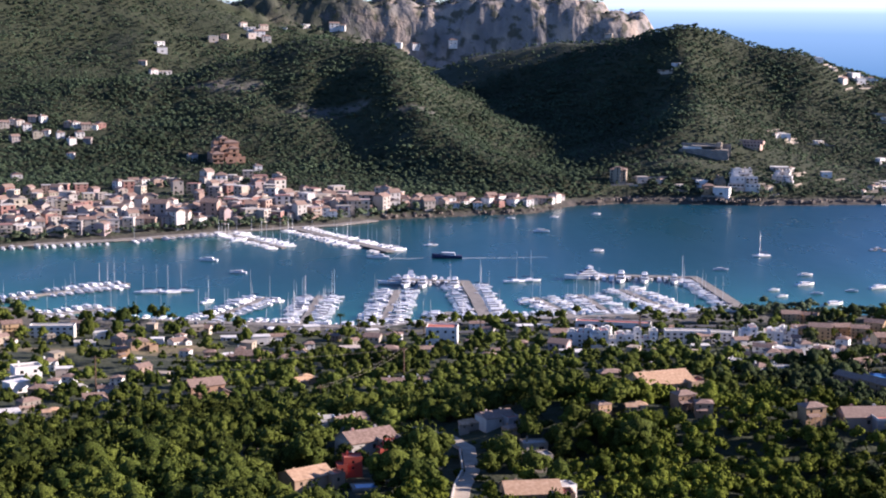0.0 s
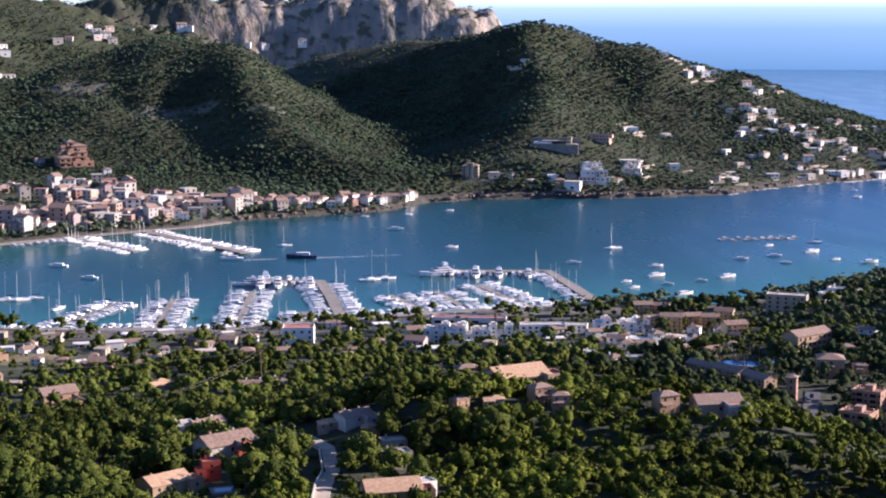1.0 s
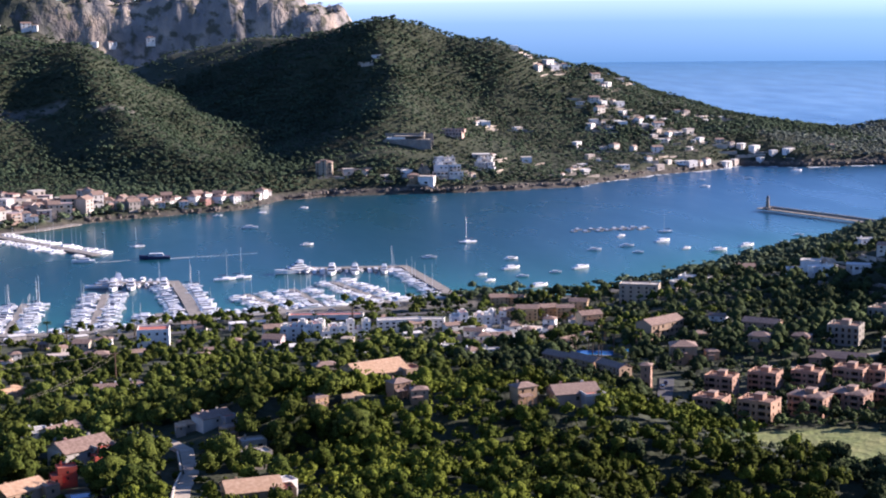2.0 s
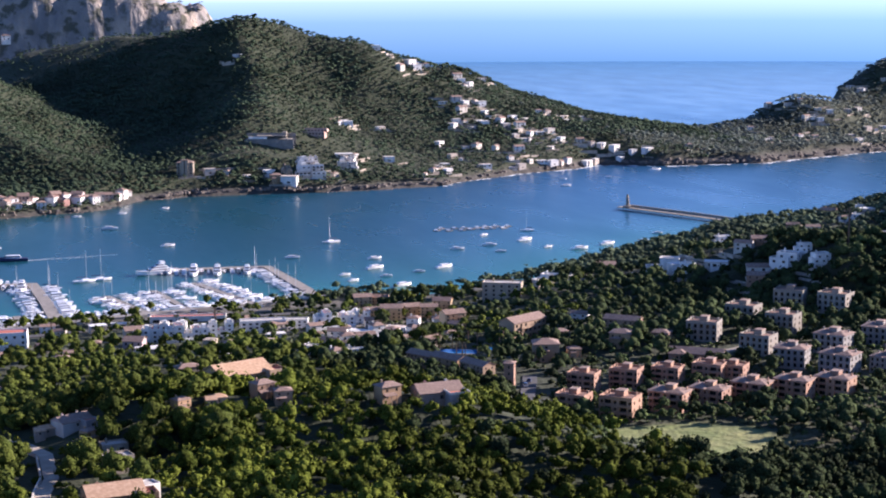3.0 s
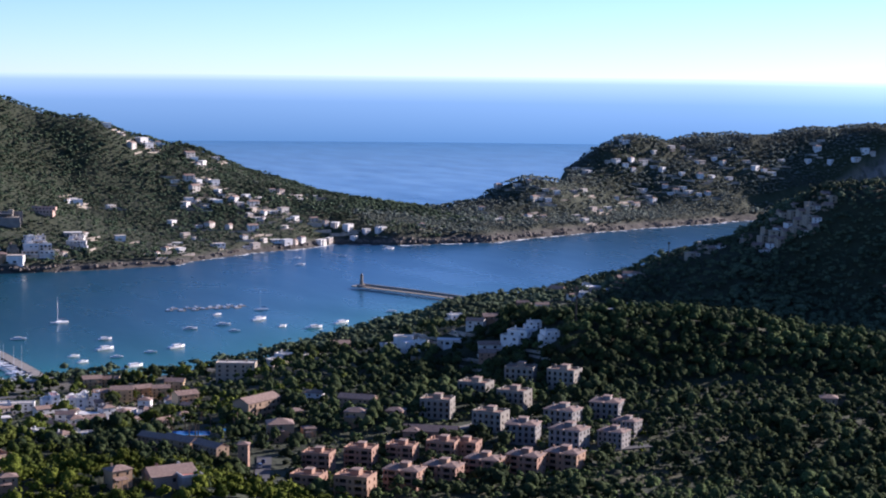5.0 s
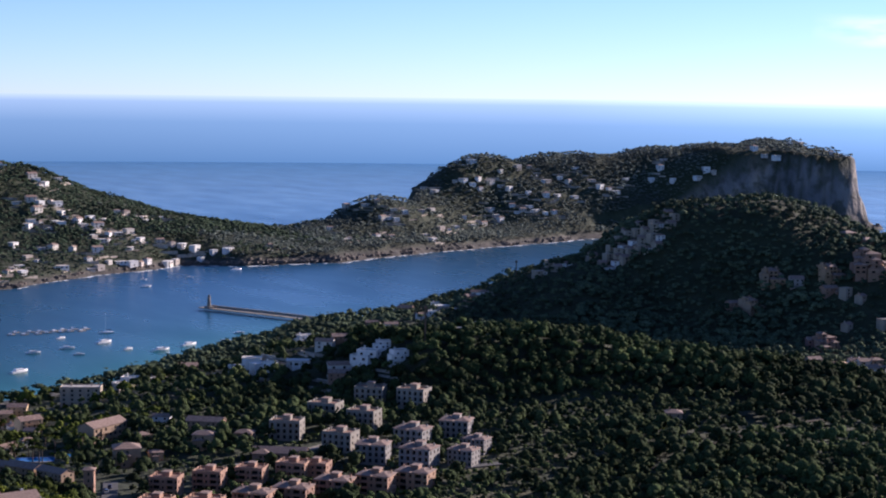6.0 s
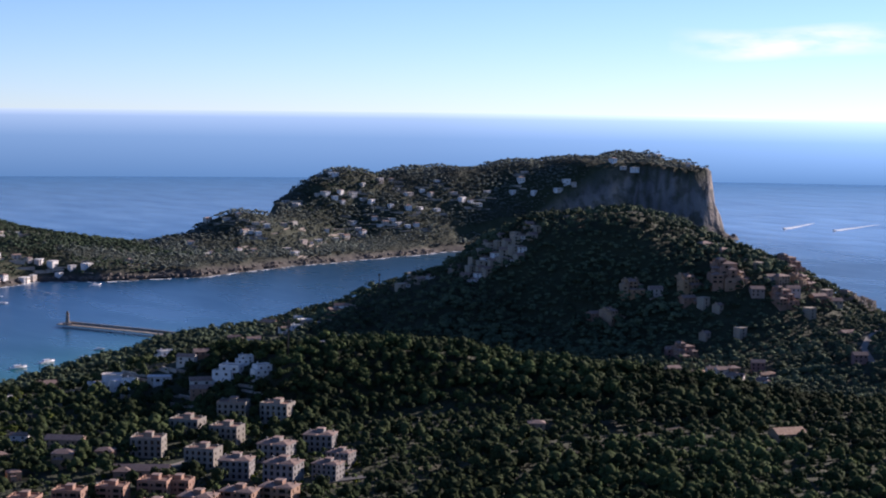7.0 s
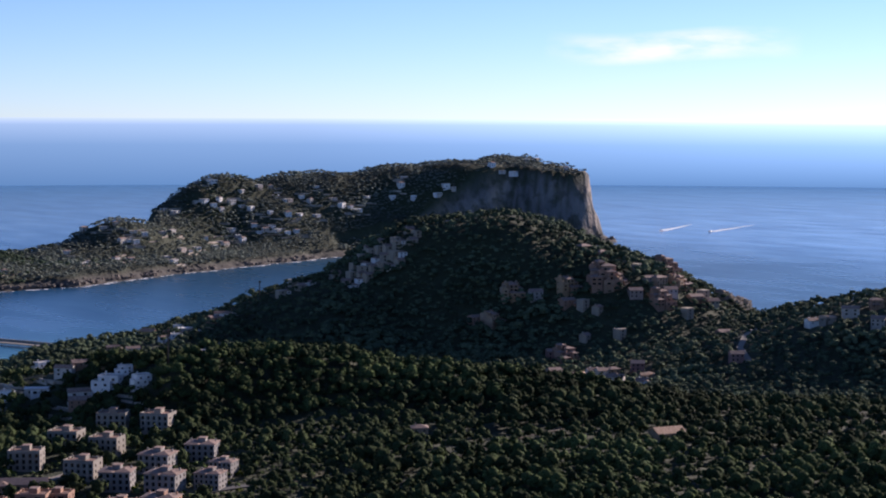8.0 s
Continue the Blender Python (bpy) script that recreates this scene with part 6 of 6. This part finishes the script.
def road(name, line, width, material, label, lift=0.35):
    """A strip laid over the ground along a line of places, with raised edges."""
    pts = []
    for (ax, ay), (bx, by) in zip(line, line[1:]):
        n = max(2, int(math.dist((ax, ay), (bx, by)) / 4))
        pts += [(ax + (bx - ax) * k / n, ay + (by - ay) * k / n) for k in range(n)]
    pts.append(line[-1])
    g = Geo()
    for k, (x, y) in enumerate(pts):
        ax, ay = pts[max(k - 2, 0)]
        bx, by = pts[min(k + 2, len(pts) - 1)]
        q = math.hypot(bx - ax, by - ay) or 1.0
        nx, ny = -(by - ay) / q, (bx - ax) / q
        z = float(max(height(x, y), height(x + nx * width / 2, y + ny * width / 2), height(x - nx * width / 2, y - ny * width / 2))) + lift
        for o, dz in ((0.5, -3.0), (0.5, 0.0), (-0.5, 0.0), (-0.5, -3.0)):
            g.v.append((x + nx * width * o, y + ny * width * o, z + dz))
        HOUSE_SPOTS.append((x, y, width * 0.8 + 2.0))
    for k in range(len(pts) - 1):
        i, j = 4 * k, 4 * k + 4
        g.f += [(i + a, j + a, j + a + 1, i + a + 1) for a in range(3)]
    g.s = [0] * len(g.f)
    return tagged(new(name, g.mesh(name, material)), label, "road", kind="structure")


M_LANE = plain("pale_concrete_road", (0.27, 0.24, 0.20), 0.9, vary=0.25, scale=0.4)
# The near lane's sunlight is raised into a lighter copy of the concrete.
road("road", [(5, 445), (6, 472), (7, 489), (10, 508), (9, 528), (2, 540), (-12, 556)], 4.6, plain("sunny_concrete_lane", (0.46, 0.39, 0.31), 0.9, vary=0.3, scale=0.4), "pale concrete lane winding between the pines")
road("road", [(196, 612), (206, 640), (218, 672), (224, 690)], 6.5, M_ASPHALT, "dark asphalt street below the hotel")
road("road", [(214, 640), (250, 638), (300, 640), (345, 640), (400, 640)], 5.0, M_ASPHALT, "narrow street between the blocks of flats")
road("road", [(280, 690), (320, 700), (350, 712), (395, 715)], 5.0, M_LANE, "pale service road up to the upper flats")
road("road", [(856, 745), (880, 775), (905, 792), (925, 800)], 4.5, M_LANE, "pale lane climbing over the saddle")
road("road", [(-300, 945), (-220, 930), (-120, 925), (-20, 925), (90, 945), (180, 955)], 7.0, M_ASPHALT, "harbour road behind the marina")
road("road", [(450, 600), (500, 622), (560, 640), (620, 640)], 2.6, plain("red_earth_track", (0.05, 0.036, 0.022), 0.95, vary=0.3), "bare earth track through the valley")


wall_line = [(2.2, 448), (3.0, 470), (4.0, 488), (6.6, 507), (5.8, 527)]
g = Geo()
for (ax, ay), (bx, by) in zip(wall_line, wall_line[1:]):
    za, zb = float(height(ax, ay)), float(height(bx, by))
    a, b, c, d = (ax, ay), (ax + 0.5, ay), (bx + 0.5, by), (bx, by)
    for p, q, z0, z1 in ((a, b, za, za), (b, c, za, zb), (c, d, zb, zb), (d, a, zb, za)):
        g.face((*p, z0 - 1.5), (*q, z1 - 1.5), (*q, z1 + 1.5), (*p, z0 + 1.5))
    g.face((*a, za + 1.5), (*b, za + 1.5), (*c, zb + 1.5), (*d, zb + 1.5))
tagged(new("garden_wall", g.mesh("garden_wall", M_VILLA)), "low pale rendered wall beside the winding lane", "wall")


def pool(x, y, w, d, turn, label):
    t = tagged(new("swimming_pool"), label, "pool")
    part("coping", Geo().box(-w / 2 - 1.2, -d / 2 - 1.2, -3.0, w / 2 + 1.2, d / 2 + 1.2, 0.35), M_CREAM, t)
    part("water", Geo().box(-w / 2, -d / 2, 0.354, w / 2, d / 2, 0.37), M_POOL, t)
    t.matrix_basis = pose(x, y, float(height(x, y)) + 0.6, 0, 0, turn)
    HOUSE_SPOTS.append((x, y, w * 0.9))
    HOUSE_SPOTS.append((x * 0.985, y * 0.985, w * 0.8))


pool(211, 763, 18, 9, -20, "blue hotel swimming pool with a pale surround")
pool(225, 759, 8, 5, -20, "small blue children's pool beside the hotel pool")
pool(-23, 484, 6, 4, 12, "small blue garden pool among pines")
pool(-120, 520, 5, 3.5, -15, "small turquoise garden pool among pines")


def utility_pole(x, y, tall, label):
    t = tagged(new("utility_pole"), label, "pole")
    part("shaft", turned_shape([(0.38, -2.0), (0.22, tall)], 6), M_WOOD, t)
    part("crossarm", Geo().box(-1.6, -0.15, tall - 1.2, 1.6, 0.15, tall - 0.9), M_WOOD, t)
    t.matrix_basis = pose(x, y, float(height(x, y)), 0, 0, 20)
    HOUSE_SPOTS.append((x, y, 3))
    return Vector((x, y, float(height(x, y)) + tall - 0.8))


tops = [utility_pole(-17, 722, 17, "tall wooden power pole carrying cables"), utility_pole(-150, 700, 16, "wooden power pole carrying cables"), utility_pole(-48, 640, 12, "wooden power pole among the pines")]


def cable(a, b, sag, label):
    curve = bpy.data.curves.new("power_cable", "CURVE")
    curve.dimensions, curve.bevel_depth, curve.bevel_resolution = "3D", 0.035, 0
    s = curve.splines.new("POLY")
    s.points.add(16)
    for k in range(17):
        u = k / 16
        p = a.lerp(b, u)
        s.points[k].co = (p.x, p.y, p.z - 4 * sag * u * (1 - u), 1)
    curve.materials.append(M_STONE)
    tagged(new("power_cable", curve), label, "cable")


for side in (-1.4, 1.4):
    cable(tops[0] + Vector((side, 0, 0)), tops[1] + Vector((side, 0, 0)), 3.0, "thin power cable slung between poles")
    cable(tops[0] + Vector((side, 0, 0)), tops[2] + Vector((side, 0, 0)), 2.0, "thin power cable slung between poles")


def mast(x, y, tall, label):
    t = tagged(new("lattice_mast"), label, "mast")
    part("shaft", Geo().box(-0.5, -0.5, -1.0, 0.5, 0.5, tall, 0.25), M_WOOD, t)
    part("head", Geo().box(-1.0, -0.4, tall - 2.0, 1.0, 0.4, tall - 0.6, 0.1), M_WOOD, t)
    t.matrix_basis = pose(x, y, float(height(x, y)))


mast(727, 1163, 17, "dark lattice mast on the ridge by the harbour mouth")
mast(441, 800, 22, "dark crane mast beside the white villa")
mast(1010, 1985, 22, "thin crane mast on the headland")


def car(label, paint):
    t = tagged(new("car"), label, "car")
    part("body", Geo().box(-2.1, -0.88, 0.05, 2.1, 0.88, 0.85, 0.06), paint, t)
    part("cabin", cabin(-1.7, 1.0, 0.8, 0.85, 1.45, 0.6, 0.35), M_GLASS, t)
    part("car_roof", Geo().box(-1.25, -0.62, 1.452, 0.35, 0.62, 1.5, 0.04), paint, t)
    return t


CARS = [car("white car parked by the marina", M_GELCOAT), car("grey car parked by the marina", M_ALU), car("dark blue car parked by the marina", M_NAVY)]
for k in range(26):
    x = -200 + 14.0 * k + boat_rng.uniform(-1.5, 1.5)
    y = float(np.interp(x, [-300, -101, -47, 33, 186], [1003, 955, 948, 977, 1002])) - boat_rng.choice((4.5, 9.5))
    tagged(copy_thing(CARS[boat_rng.choice((0, 0, 0, 1, 1, 2))], pose(x, y, float(height(x, y)) + 0.05, 0, 0, boat_rng.choice((0, 90, 95)))), group="cars by the marina")
for k in range(8):
    x, y = -116 + 4.0 * (k % 6), 806 + 6 * (k // 6)
    tagged(copy_thing(CARS[0 if k % 3 else 1], pose(x, y, float(height(x, y)) + 0.1, 0, 0, 80)), group="cars on the gravel lot")
HOUSE_SPOTS += [(-106, 808, 15), (-29, 490, 8), (-31, 475, 8), (-23, 470, 8), (-22, 458, 8), (-41, 470, 8), (-38, 458, 7), (17, 478, 7), (18, 492, 7), (20, 465, 6)]
for x, y in ((206, 646), (215, 668), (219, 676), (202, 630), (240, 640), (270, 641)):
    tagged(copy_thing(CARS[boat_rng.choice((0, 1, 2))], pose(x, y, float(height(x, y)) + 0.75, 0, 0, 70)), "car parked on the street by the flats", group="cars by the flats")
for mould in CARS:
    for ob in (*mould.children_recursive, mould):
        bpy.data.objects.remove(ob)

# two speedboats far out, with long wakes
far_boat = motor_yacht(14, "distant speedboat under way", "speedboat")
for x, y in ((2040, 1977), (2088, 1910)):
    tagged(copy_thing(far_boat, pose(x, y, 0, 0, 0, 205)), group="boats under way")
for ob in (*far_boat.children_recursive, far_boat):
    bpy.data.objects.remove(ob)
wake((2046, 1979), (2210, 2066), 16.0, 3.0, "white wake of a speedboat on the open sea")
wake((2094, 1912), (2290, 1988), 14.0, 2.0, "white wake of a speedboat on the open sea")

# palms by the marina and the hotel
palm = tagged(new("palm_tree"), "tall palm tree with a tuft of fronds", "tree")
part("trunk", turned_shape([(0.35, -1.0), (0.25, 4.0), (0.22, 8.0)], 6), M_BARK, palm)
g = Geo()
for k in range(14):
    a, up = 2 * math.pi * k / 14, 0.9 if k % 2 else 0.35
    c, s = math.cos(a), math.sin(a)
    w = 0.38
    p0, p1, p2 = (0.2 * c, 0.2 * s, 8.0), (1.7 * c, 1.7 * s, 8.2 + up), (3.0 * c, 3.0 * s, 7.2 + up * 0.6)
    g.face((p0[0] - s * w, p0[1] + c * w, p0[2]), (p0[0] + s * w, p0[1] - c * w, p0[2]), (p1[0] + s * w, p1[1] - c * w, p1[2]), (p1[0] - s * w, p1[1] + c * w, p1[2]))
    g.face((p1[0] - s * w, p1[1] + c * w, p1[2]), (p1[0] + s * w, p1[1] - c * w, p1[2]), p2)
part("crown", g, M_PINE, palm)
for k in range(26):
    x, y = (boat_rng.uniform(-60, 180), boat_rng.uniform(915, 960)) if k < 12 else (boat_rng.uniform(196, 236), boat_rng.uniform(752, 795))
    tagged(copy_thing(palm, pose(x, y, float(height(x, y)), 0, 0, boat_rng.uniform(0, 360)) @ Matrix.Scale(boat_rng.uniform(0.8, 1.15), 4)), group="palm trees")
for ob in (*palm.children_recursive, palm):
    bpy.data.objects.remove(ob)

# ---- the nearest pines, each a tree of its own ----


def pine_mould(seed):
    r = np.random.default_rng(seed)
    t = tagged(new("pine_tree"), "spreading green Aleppo pine on the slope", "tree")
    v, f = lump_arrays(r, 4, 90, 0.11)
    me = mesh_from("crown", v * 4.8 + np.array([0, 0, 5.6]), f, M_PINE, True, tone=np.full(len(v), r.uniform(0.1, 0.9)))
    me.parent = t
    v, f = trunk_arrays(5.4, 0.30, 0.06)
    for k in range(2):
        lv, lf = trunk_arrays(2.6, 0.13, 0.0)
        m = np.array(pose(0.1, 0, 3.4, 48, 0, 180 * k + 40 * seed))
        f = np.concatenate([f, lf + len(v)])
        v = np.concatenate([v, lv @ m[:3, :3].T + m[:3, 3]])
    mesh_from("trunk", v, f, M_BARK, True).parent = t
    return t


PINES = [pine_mould(k) for k in range(6)]
px, py = places(425, 512, 6.6)
s = (px > -125) & (px < 105) & clear_of_houses(px, py) & (rng.uniform(0, 1, len(px)) < density(px, py))
own = list(zip(px[s], py[s]))[:18]
for k, (x, y) in enumerate(own):
    tagged(copy_thing(PINES[k % 6], pose(x, y, float(height(x, y)), 0, 0, boat_rng.uniform(0, 360)) @ Matrix.Scale(boat_rng.uniform(0.7, 1.2), 4)), group="pines on the near slope")
for mould in PINES:
    for ob in (*mould.children_recursive, mould):
        bpy.data.objects.remove(ob)
HOUSE_SPOTS += [(float(x), float(y), 5.0) for x, y in own]

# ---- terrace walls between the hillside villas ----
wall_rng = random.Random(31)


def terrace_walls(spots, label):
    """Low stone walls that follow the contours below and above each villa."""
    g = Geo()
    for x, y, _ in spots:
        for k in range(2):
            gx = float(height(x + 4, y) - height(x - 4, y)) / 8
            gy = float(height(x, y + 4) - height(x, y - 4)) / 8
            n = math.hypot(gx, gy) or 1.0
            if n > 0.7:
                continue
            off, slide, half = wall_rng.choice((-11, -9, -14, 10)), wall_rng.uniform(-9, 9), wall_rng.uniform(5, 12)
            cx, cy = x + gx / n * off - gy / n * slide, y + gy / n * off + gx / n * slide
            ends = [(cx - gy / n * s * half, cy + gx / n * s * half) for s in (-1, 1)]
            if min(float(land_distance(np.array([a]), np.array([b]))[0]) for a, b in ends) < 6:
                continue
            low = [float(height(a, b)) for a, b in ends]
            if max(low) - min(low) > 4:
                continue
            top = max(low) + wall_rng.uniform(0.8, 2.0)
            side = (gx / n * 0.35, gy / n * 0.35)
            p = [(a + q * side[0], b + q * side[1]) for q in (-1, 1) for a, b in ends]
            i = len(g.v)
            g.v += [(*p[c], z) for z in (min(low) - 2.5, top) for c in (0, 1, 3, 2)]
            g.f += [(i + a, i + b, i + c, i + d) for a, b, c, d in ((0, 1, 5, 4), (1, 2, 6, 5), (2, 3, 7, 6), (3, 0, 4, 7), (4, 5, 6, 7))]
            g.s += [0] * 5
            HOUSE_SPOTS.append((cx - gx / n * 4, cy - gy / n * 4, 4.0))
    tagged(new("terrace_walls", g.mesh("terrace_walls", plain("pale_terrace_stone", (0.50, 0.43, 0.35), 0.95, vary=0.45, scale=0.5))), label, "walls", kind="stuff")


for group, label in (("villas across the bay", "pale stone terrace walls between villas across the bay"), ("villas on the headland", "pale stone terrace walls on the headland"),
                     ("villas by the harbour mouth", "stone terrace walls by the harbour mouth")):
    terrace_walls([s for s in TERRACED if s[2] == group], label)

# ---- the woods, planted round what stands there ----
NEAREST = [lump_arrays(rng, 6 + k % 3, 130, 0.12, 0.85) for k in range(8)]
CLOSE = [lump_arrays(rng, 4 + k % 3, 75, 0.15) for k in range(8)]
MIDDLE = [lump_arrays(rng, 4, 20, 0.18) for _ in range(8)]
REMOTE = [lump_arrays(rng, 2, 5, 0.3) for _ in range(8)]
TINY = [lump_arrays(rng, 1, 2, 0.3) for _ in range(8)]
SPECK = [lump_arrays(rng, 1, 1, 0.3, low=0.0) for _ in range(8)]


def wood(name, kinds, r0, r1, step, size, material, label, thin=1.0, az=(-21.0, 60.0), border=None, extra=0.0, category="trees"):
    x, y = places(r0, r1, step, *az)
    slope = np.hypot(height(x + 3, y) - height(x - 3, y), height(x, y + 3) - height(x, y - 3)) / 6
    s = slope < np.where(y > 2900, 0.9, np.where(y > 1400, 1.6, 2.6))
    if border:
        drift = np.degrees(np.arctan2(x, y)) + 7 * fractal(x, y, 90, 71, 3) + rng.normal(0, 2.5, len(x))
        s &= (drift > border[0]) & (drift < border[1])
    x, y = x[s], y[s]
    s = (rng.uniform(0, 1, len(x)) < density(x, y) * thin) & clear_of_houses(x, y, extra)
    x, y = x[s], y[s]
    back = (y > 2150) & (y < 2800) & (x > -150) & (rng.uniform(0, 1, len(x)) > 0.2)
    x, y = x[~back], y[~back]
    radius = size * rng.uniform(0.5, 1.45, len(x)) * (1 + 0.25 * fractal(x, y, 60, 51, 2))
    tall = radius * (rng.uniform(0.95, 1.45, len(x)) if r1 <= 1010 else rng.uniform(0.65, 1.0, len(x)))
    return scatter(name, kinds, x, y, radius, tall, tall * 0.5 + rng.uniform(0.05, 0.85, len(x)) ** 1.3 * size, material, label, category)


wood("pine_wood", NEAREST, 425, 550, 6.8, 5.2, M_DARK_PINE, "broad dark pines on the slope just below", az=(-21.0, 10.0), border=(-99, 3.5), extra=0.5, thin=0.9)
wood("pine_wood", CLOSE, 425, 550, 4.7, 3.4, M_PINE, "close-set Aleppo pines on the wooded spur", az=(-6.0, 24.0), border=(3.5, 99), extra=0.5, thin=0.93)
wood("pine_wood", CLOSE, 550, 640, 5.2, 4.2, M_DARK_PINE, "dense dark pines between the houses", az=(-21.0, 10.0), border=(-99, 3.5), thin=0.9)
wood("pine_wood", CLOSE, 550, 640, 4.9, 3.6, M_PINE, "dense green Aleppo pines on the slopes below", az=(-6.0, 40.0), border=(3.5, 25), thin=0.92)
wood("valley_wood", CLOSE, 450, 640, 5.2, 3.8, M_SHADED_LEAF, "trees in the valley, the shade put into their leaf colour", az=(10.0, 50.0), border=(25, 37), thin=0.85)
wood("pine_wood", CLOSE, 500, 640, 5.2, 3.9, M_RIDGE, "green pines on the slope above the valley", az=(24.0, 60.0), border=(37, 99), thin=0.9)
wood("low_scrub", SPECK, 530, 800, 3.3, 1.7, M_RIDGE, "low green mastic and broom between the trees", az=(20.0, 46.0), category="scrub")
wood("pine_wood", MIDDLE, 640, 1010, 6.0, 3.8, M_DARK_PINE, "dark pines among the houses behind the marina", az=(-21.0, 28.0), border=(-99, 13), thin=0.85)
wood("valley_wood", MIDDLE, 640, 1010, 5.9, 3.9, M_SHADED_LEAF, "trees and pines over the valley, shade put into their colour", az=(0.0, 50.0), border=(13, 37), thin=0.9)
wood("pine_wood", MIDDLE, 640, 820, 6.0, 4.1, M_RIDGE, "green pines over the valley floor", az=(24.0, 60.0), border=(37, 99), thin=0.95)
wood("valley_wood", MIDDLE, 820, 1010, 6.0, 4.0, M_SHADED_LEAF, "trees below the hill, the shade put into their leaf colour", az=(24.0, 60.0), border=(37, 99))
# the ridge over the flats carries larger pines
x, y = places(740, 1010, 6.0, 26.0, 44.0)
s = (crest_height(x, y, *RIDGE) > 24) & clear_of_houses(x, y) & (rng.uniform(0, 1, len(x)) < 0.9)
x, y = x[s], y[s]
radius = rng.uniform(2.6, 5.2, len(x))
scatter("ridge_wood", CLOSE, x, y, radius, radius * rng.uniform(0.9, 1.35, len(x)), radius * rng.uniform(0.5, 1.6, len(x)), M_RIDGE, "tall dull-green pines crowning the ridge", "trees")
wood("valley_wood", REMOTE, 1010, 1480, 5.3, 4.2, M_SHADE, "dark woods on the hill by the harbour mouth")
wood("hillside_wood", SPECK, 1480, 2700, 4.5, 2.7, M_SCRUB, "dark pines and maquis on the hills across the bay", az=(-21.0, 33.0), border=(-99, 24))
wood("headland_wood", SPECK, 1700, 2900, 4.3, 2.5, M_HAZE_LEAF, "maquis and pines on the headland, haze tinted into their leaves", az=(16.0, 60.0), border=(24, 99))
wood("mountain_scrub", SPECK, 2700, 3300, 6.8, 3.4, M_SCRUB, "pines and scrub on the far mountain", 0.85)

# garden bushes close round the houses
gx, gy = places(440, 980, 4.3, -21.0, 45.0)
s = ~clear_of_houses(gx, gy, 1.0) & clear_of_houses(gx, gy, 0.5, 0.62) & (ellipses(gx, gy, MEADOWS) < 0.2) & (rng.uniform(0, 1, len(gx)) < 0.6)
gx, gy = gx[s], gy[s]
size = rng.uniform(0.9, 2.3, len(gx))
scatter("garden_bushes", MIDDLE, gx, gy, size, size, 0.35 * size, M_PINE, "green garden bushes and small trees round the houses", "bushes")

# low bushes where the trees stand apart
sx, sy = places(560, 960, 4.2, 8.0, 45.0)
s = (density(sx, sy) < 0.5) & (ellipses(sx, sy, MEADOWS) < 0.3) & clear_of_houses(sx, sy) & (rng.uniform(0, 1, len(sx)) < 0.5)
size = rng.uniform(0.8, 2.2, len(sx))
scatter("shrubs", TINY, sx[s], sy[s], size[s], size[s], 0.3 * size[s], M_HILL, "low grey-green bushes on dry ground", "bushes")

# a row of trees along the town quay
quay = np.array([along(QUAY, s)[:2] for s in np.arange(6, 330, 7.5)]) + rng.normal(0, 2.0, (44, 2)) + np.array([-2.0, 4.0])
size = rng.uniform(2.2, 3.6, len(quay))
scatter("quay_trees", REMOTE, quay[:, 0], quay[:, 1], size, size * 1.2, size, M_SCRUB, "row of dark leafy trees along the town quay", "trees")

# boulders and surf along the far shore
n = 2600
k = rng.integers(3, 24, n)
line = np.array(FAR_COAST, float)
u = rng.uniform(0, 1, n)
bx = line[k, 0] + (line[k + 1, 0] - line[k, 0]) * u + rng.normal(0, 3.5, n)
by = line[k, 1] + (line[k + 1, 1] - line[k, 1]) * u + rng.normal(0, 3.5, n)
d = land_distance(bx, by)
s = (d > -3) & (d < 7) & (bx > -60)
block = np.array([(-1, -1, -0.8), (1, -0.8, -0.8), (0.9, 1, -0.8), (-1, 0.9, -0.8), (-0.6, -0.7, 0.7), (0.7, -0.5, 0.5), (0.5, 0.7, 0.8), (-0.7, 0.5, 0.6)])
quads = np.array([(0, 1, 5, 4), (1, 2, 6, 5), (2, 3, 7, 6), (3, 0, 4, 7), (4, 5, 6, 7)])
size = rng.uniform(0.7, 2.4, n)
scatter("shore_rocks", [(block, quads)], bx[s], by[s], size[s], size[s] * 0.8, np.zeros(s.sum()) + 0.2, plain("dark_shore_rock", (0.17, 0.14, 0.115), 0.95, vary=0.5), "dark broken rocks along the far shore", "rocks")


def surf(line, label):
    """Patches of white foam where the sea meets the rocks."""
    g = Geo()
    for (ax, ay), (bx, by) in zip(line, line[1:]):
        m = int(math.dist((ax, ay), (bx, by)) / 5)
        for q in range(m):
            x, y = ax + (bx - ax) * q / m, ay + (by - ay) * q / m
            out = Vector((by - ay, ax - bx)).normalized()
            here = float(land_distance(np.array([x]), np.array([y]))[0])
            x, y = x + out.x * (here + 1.5), y + out.y * (here + 1.5)
            if boat_rng.random() < 0.6:
                w, t = boat_rng.uniform(2.5, 9.0), Vector((bx - ax, by - ay)).normalized()
                g.face((x - t.x * 3.2, y - t.y * 3.2, 0.06), (x + t.x * 3.0, y + t.y * 3.0, 0.06), (x + t.x * 2.2 + out.x * w, y + t.y * 2.2 + out.y * w, 0.06), (x - t.x * 2.4 + out.x * w, y - t.y * 2.4 + out.y * w, 0.06))
    tagged(new("surf", g.mesh("surf", M_FOAM)), label, "foam", kind="stuff")


surf(FAR_COAST[10:19], "thin white surf along the far rocks")
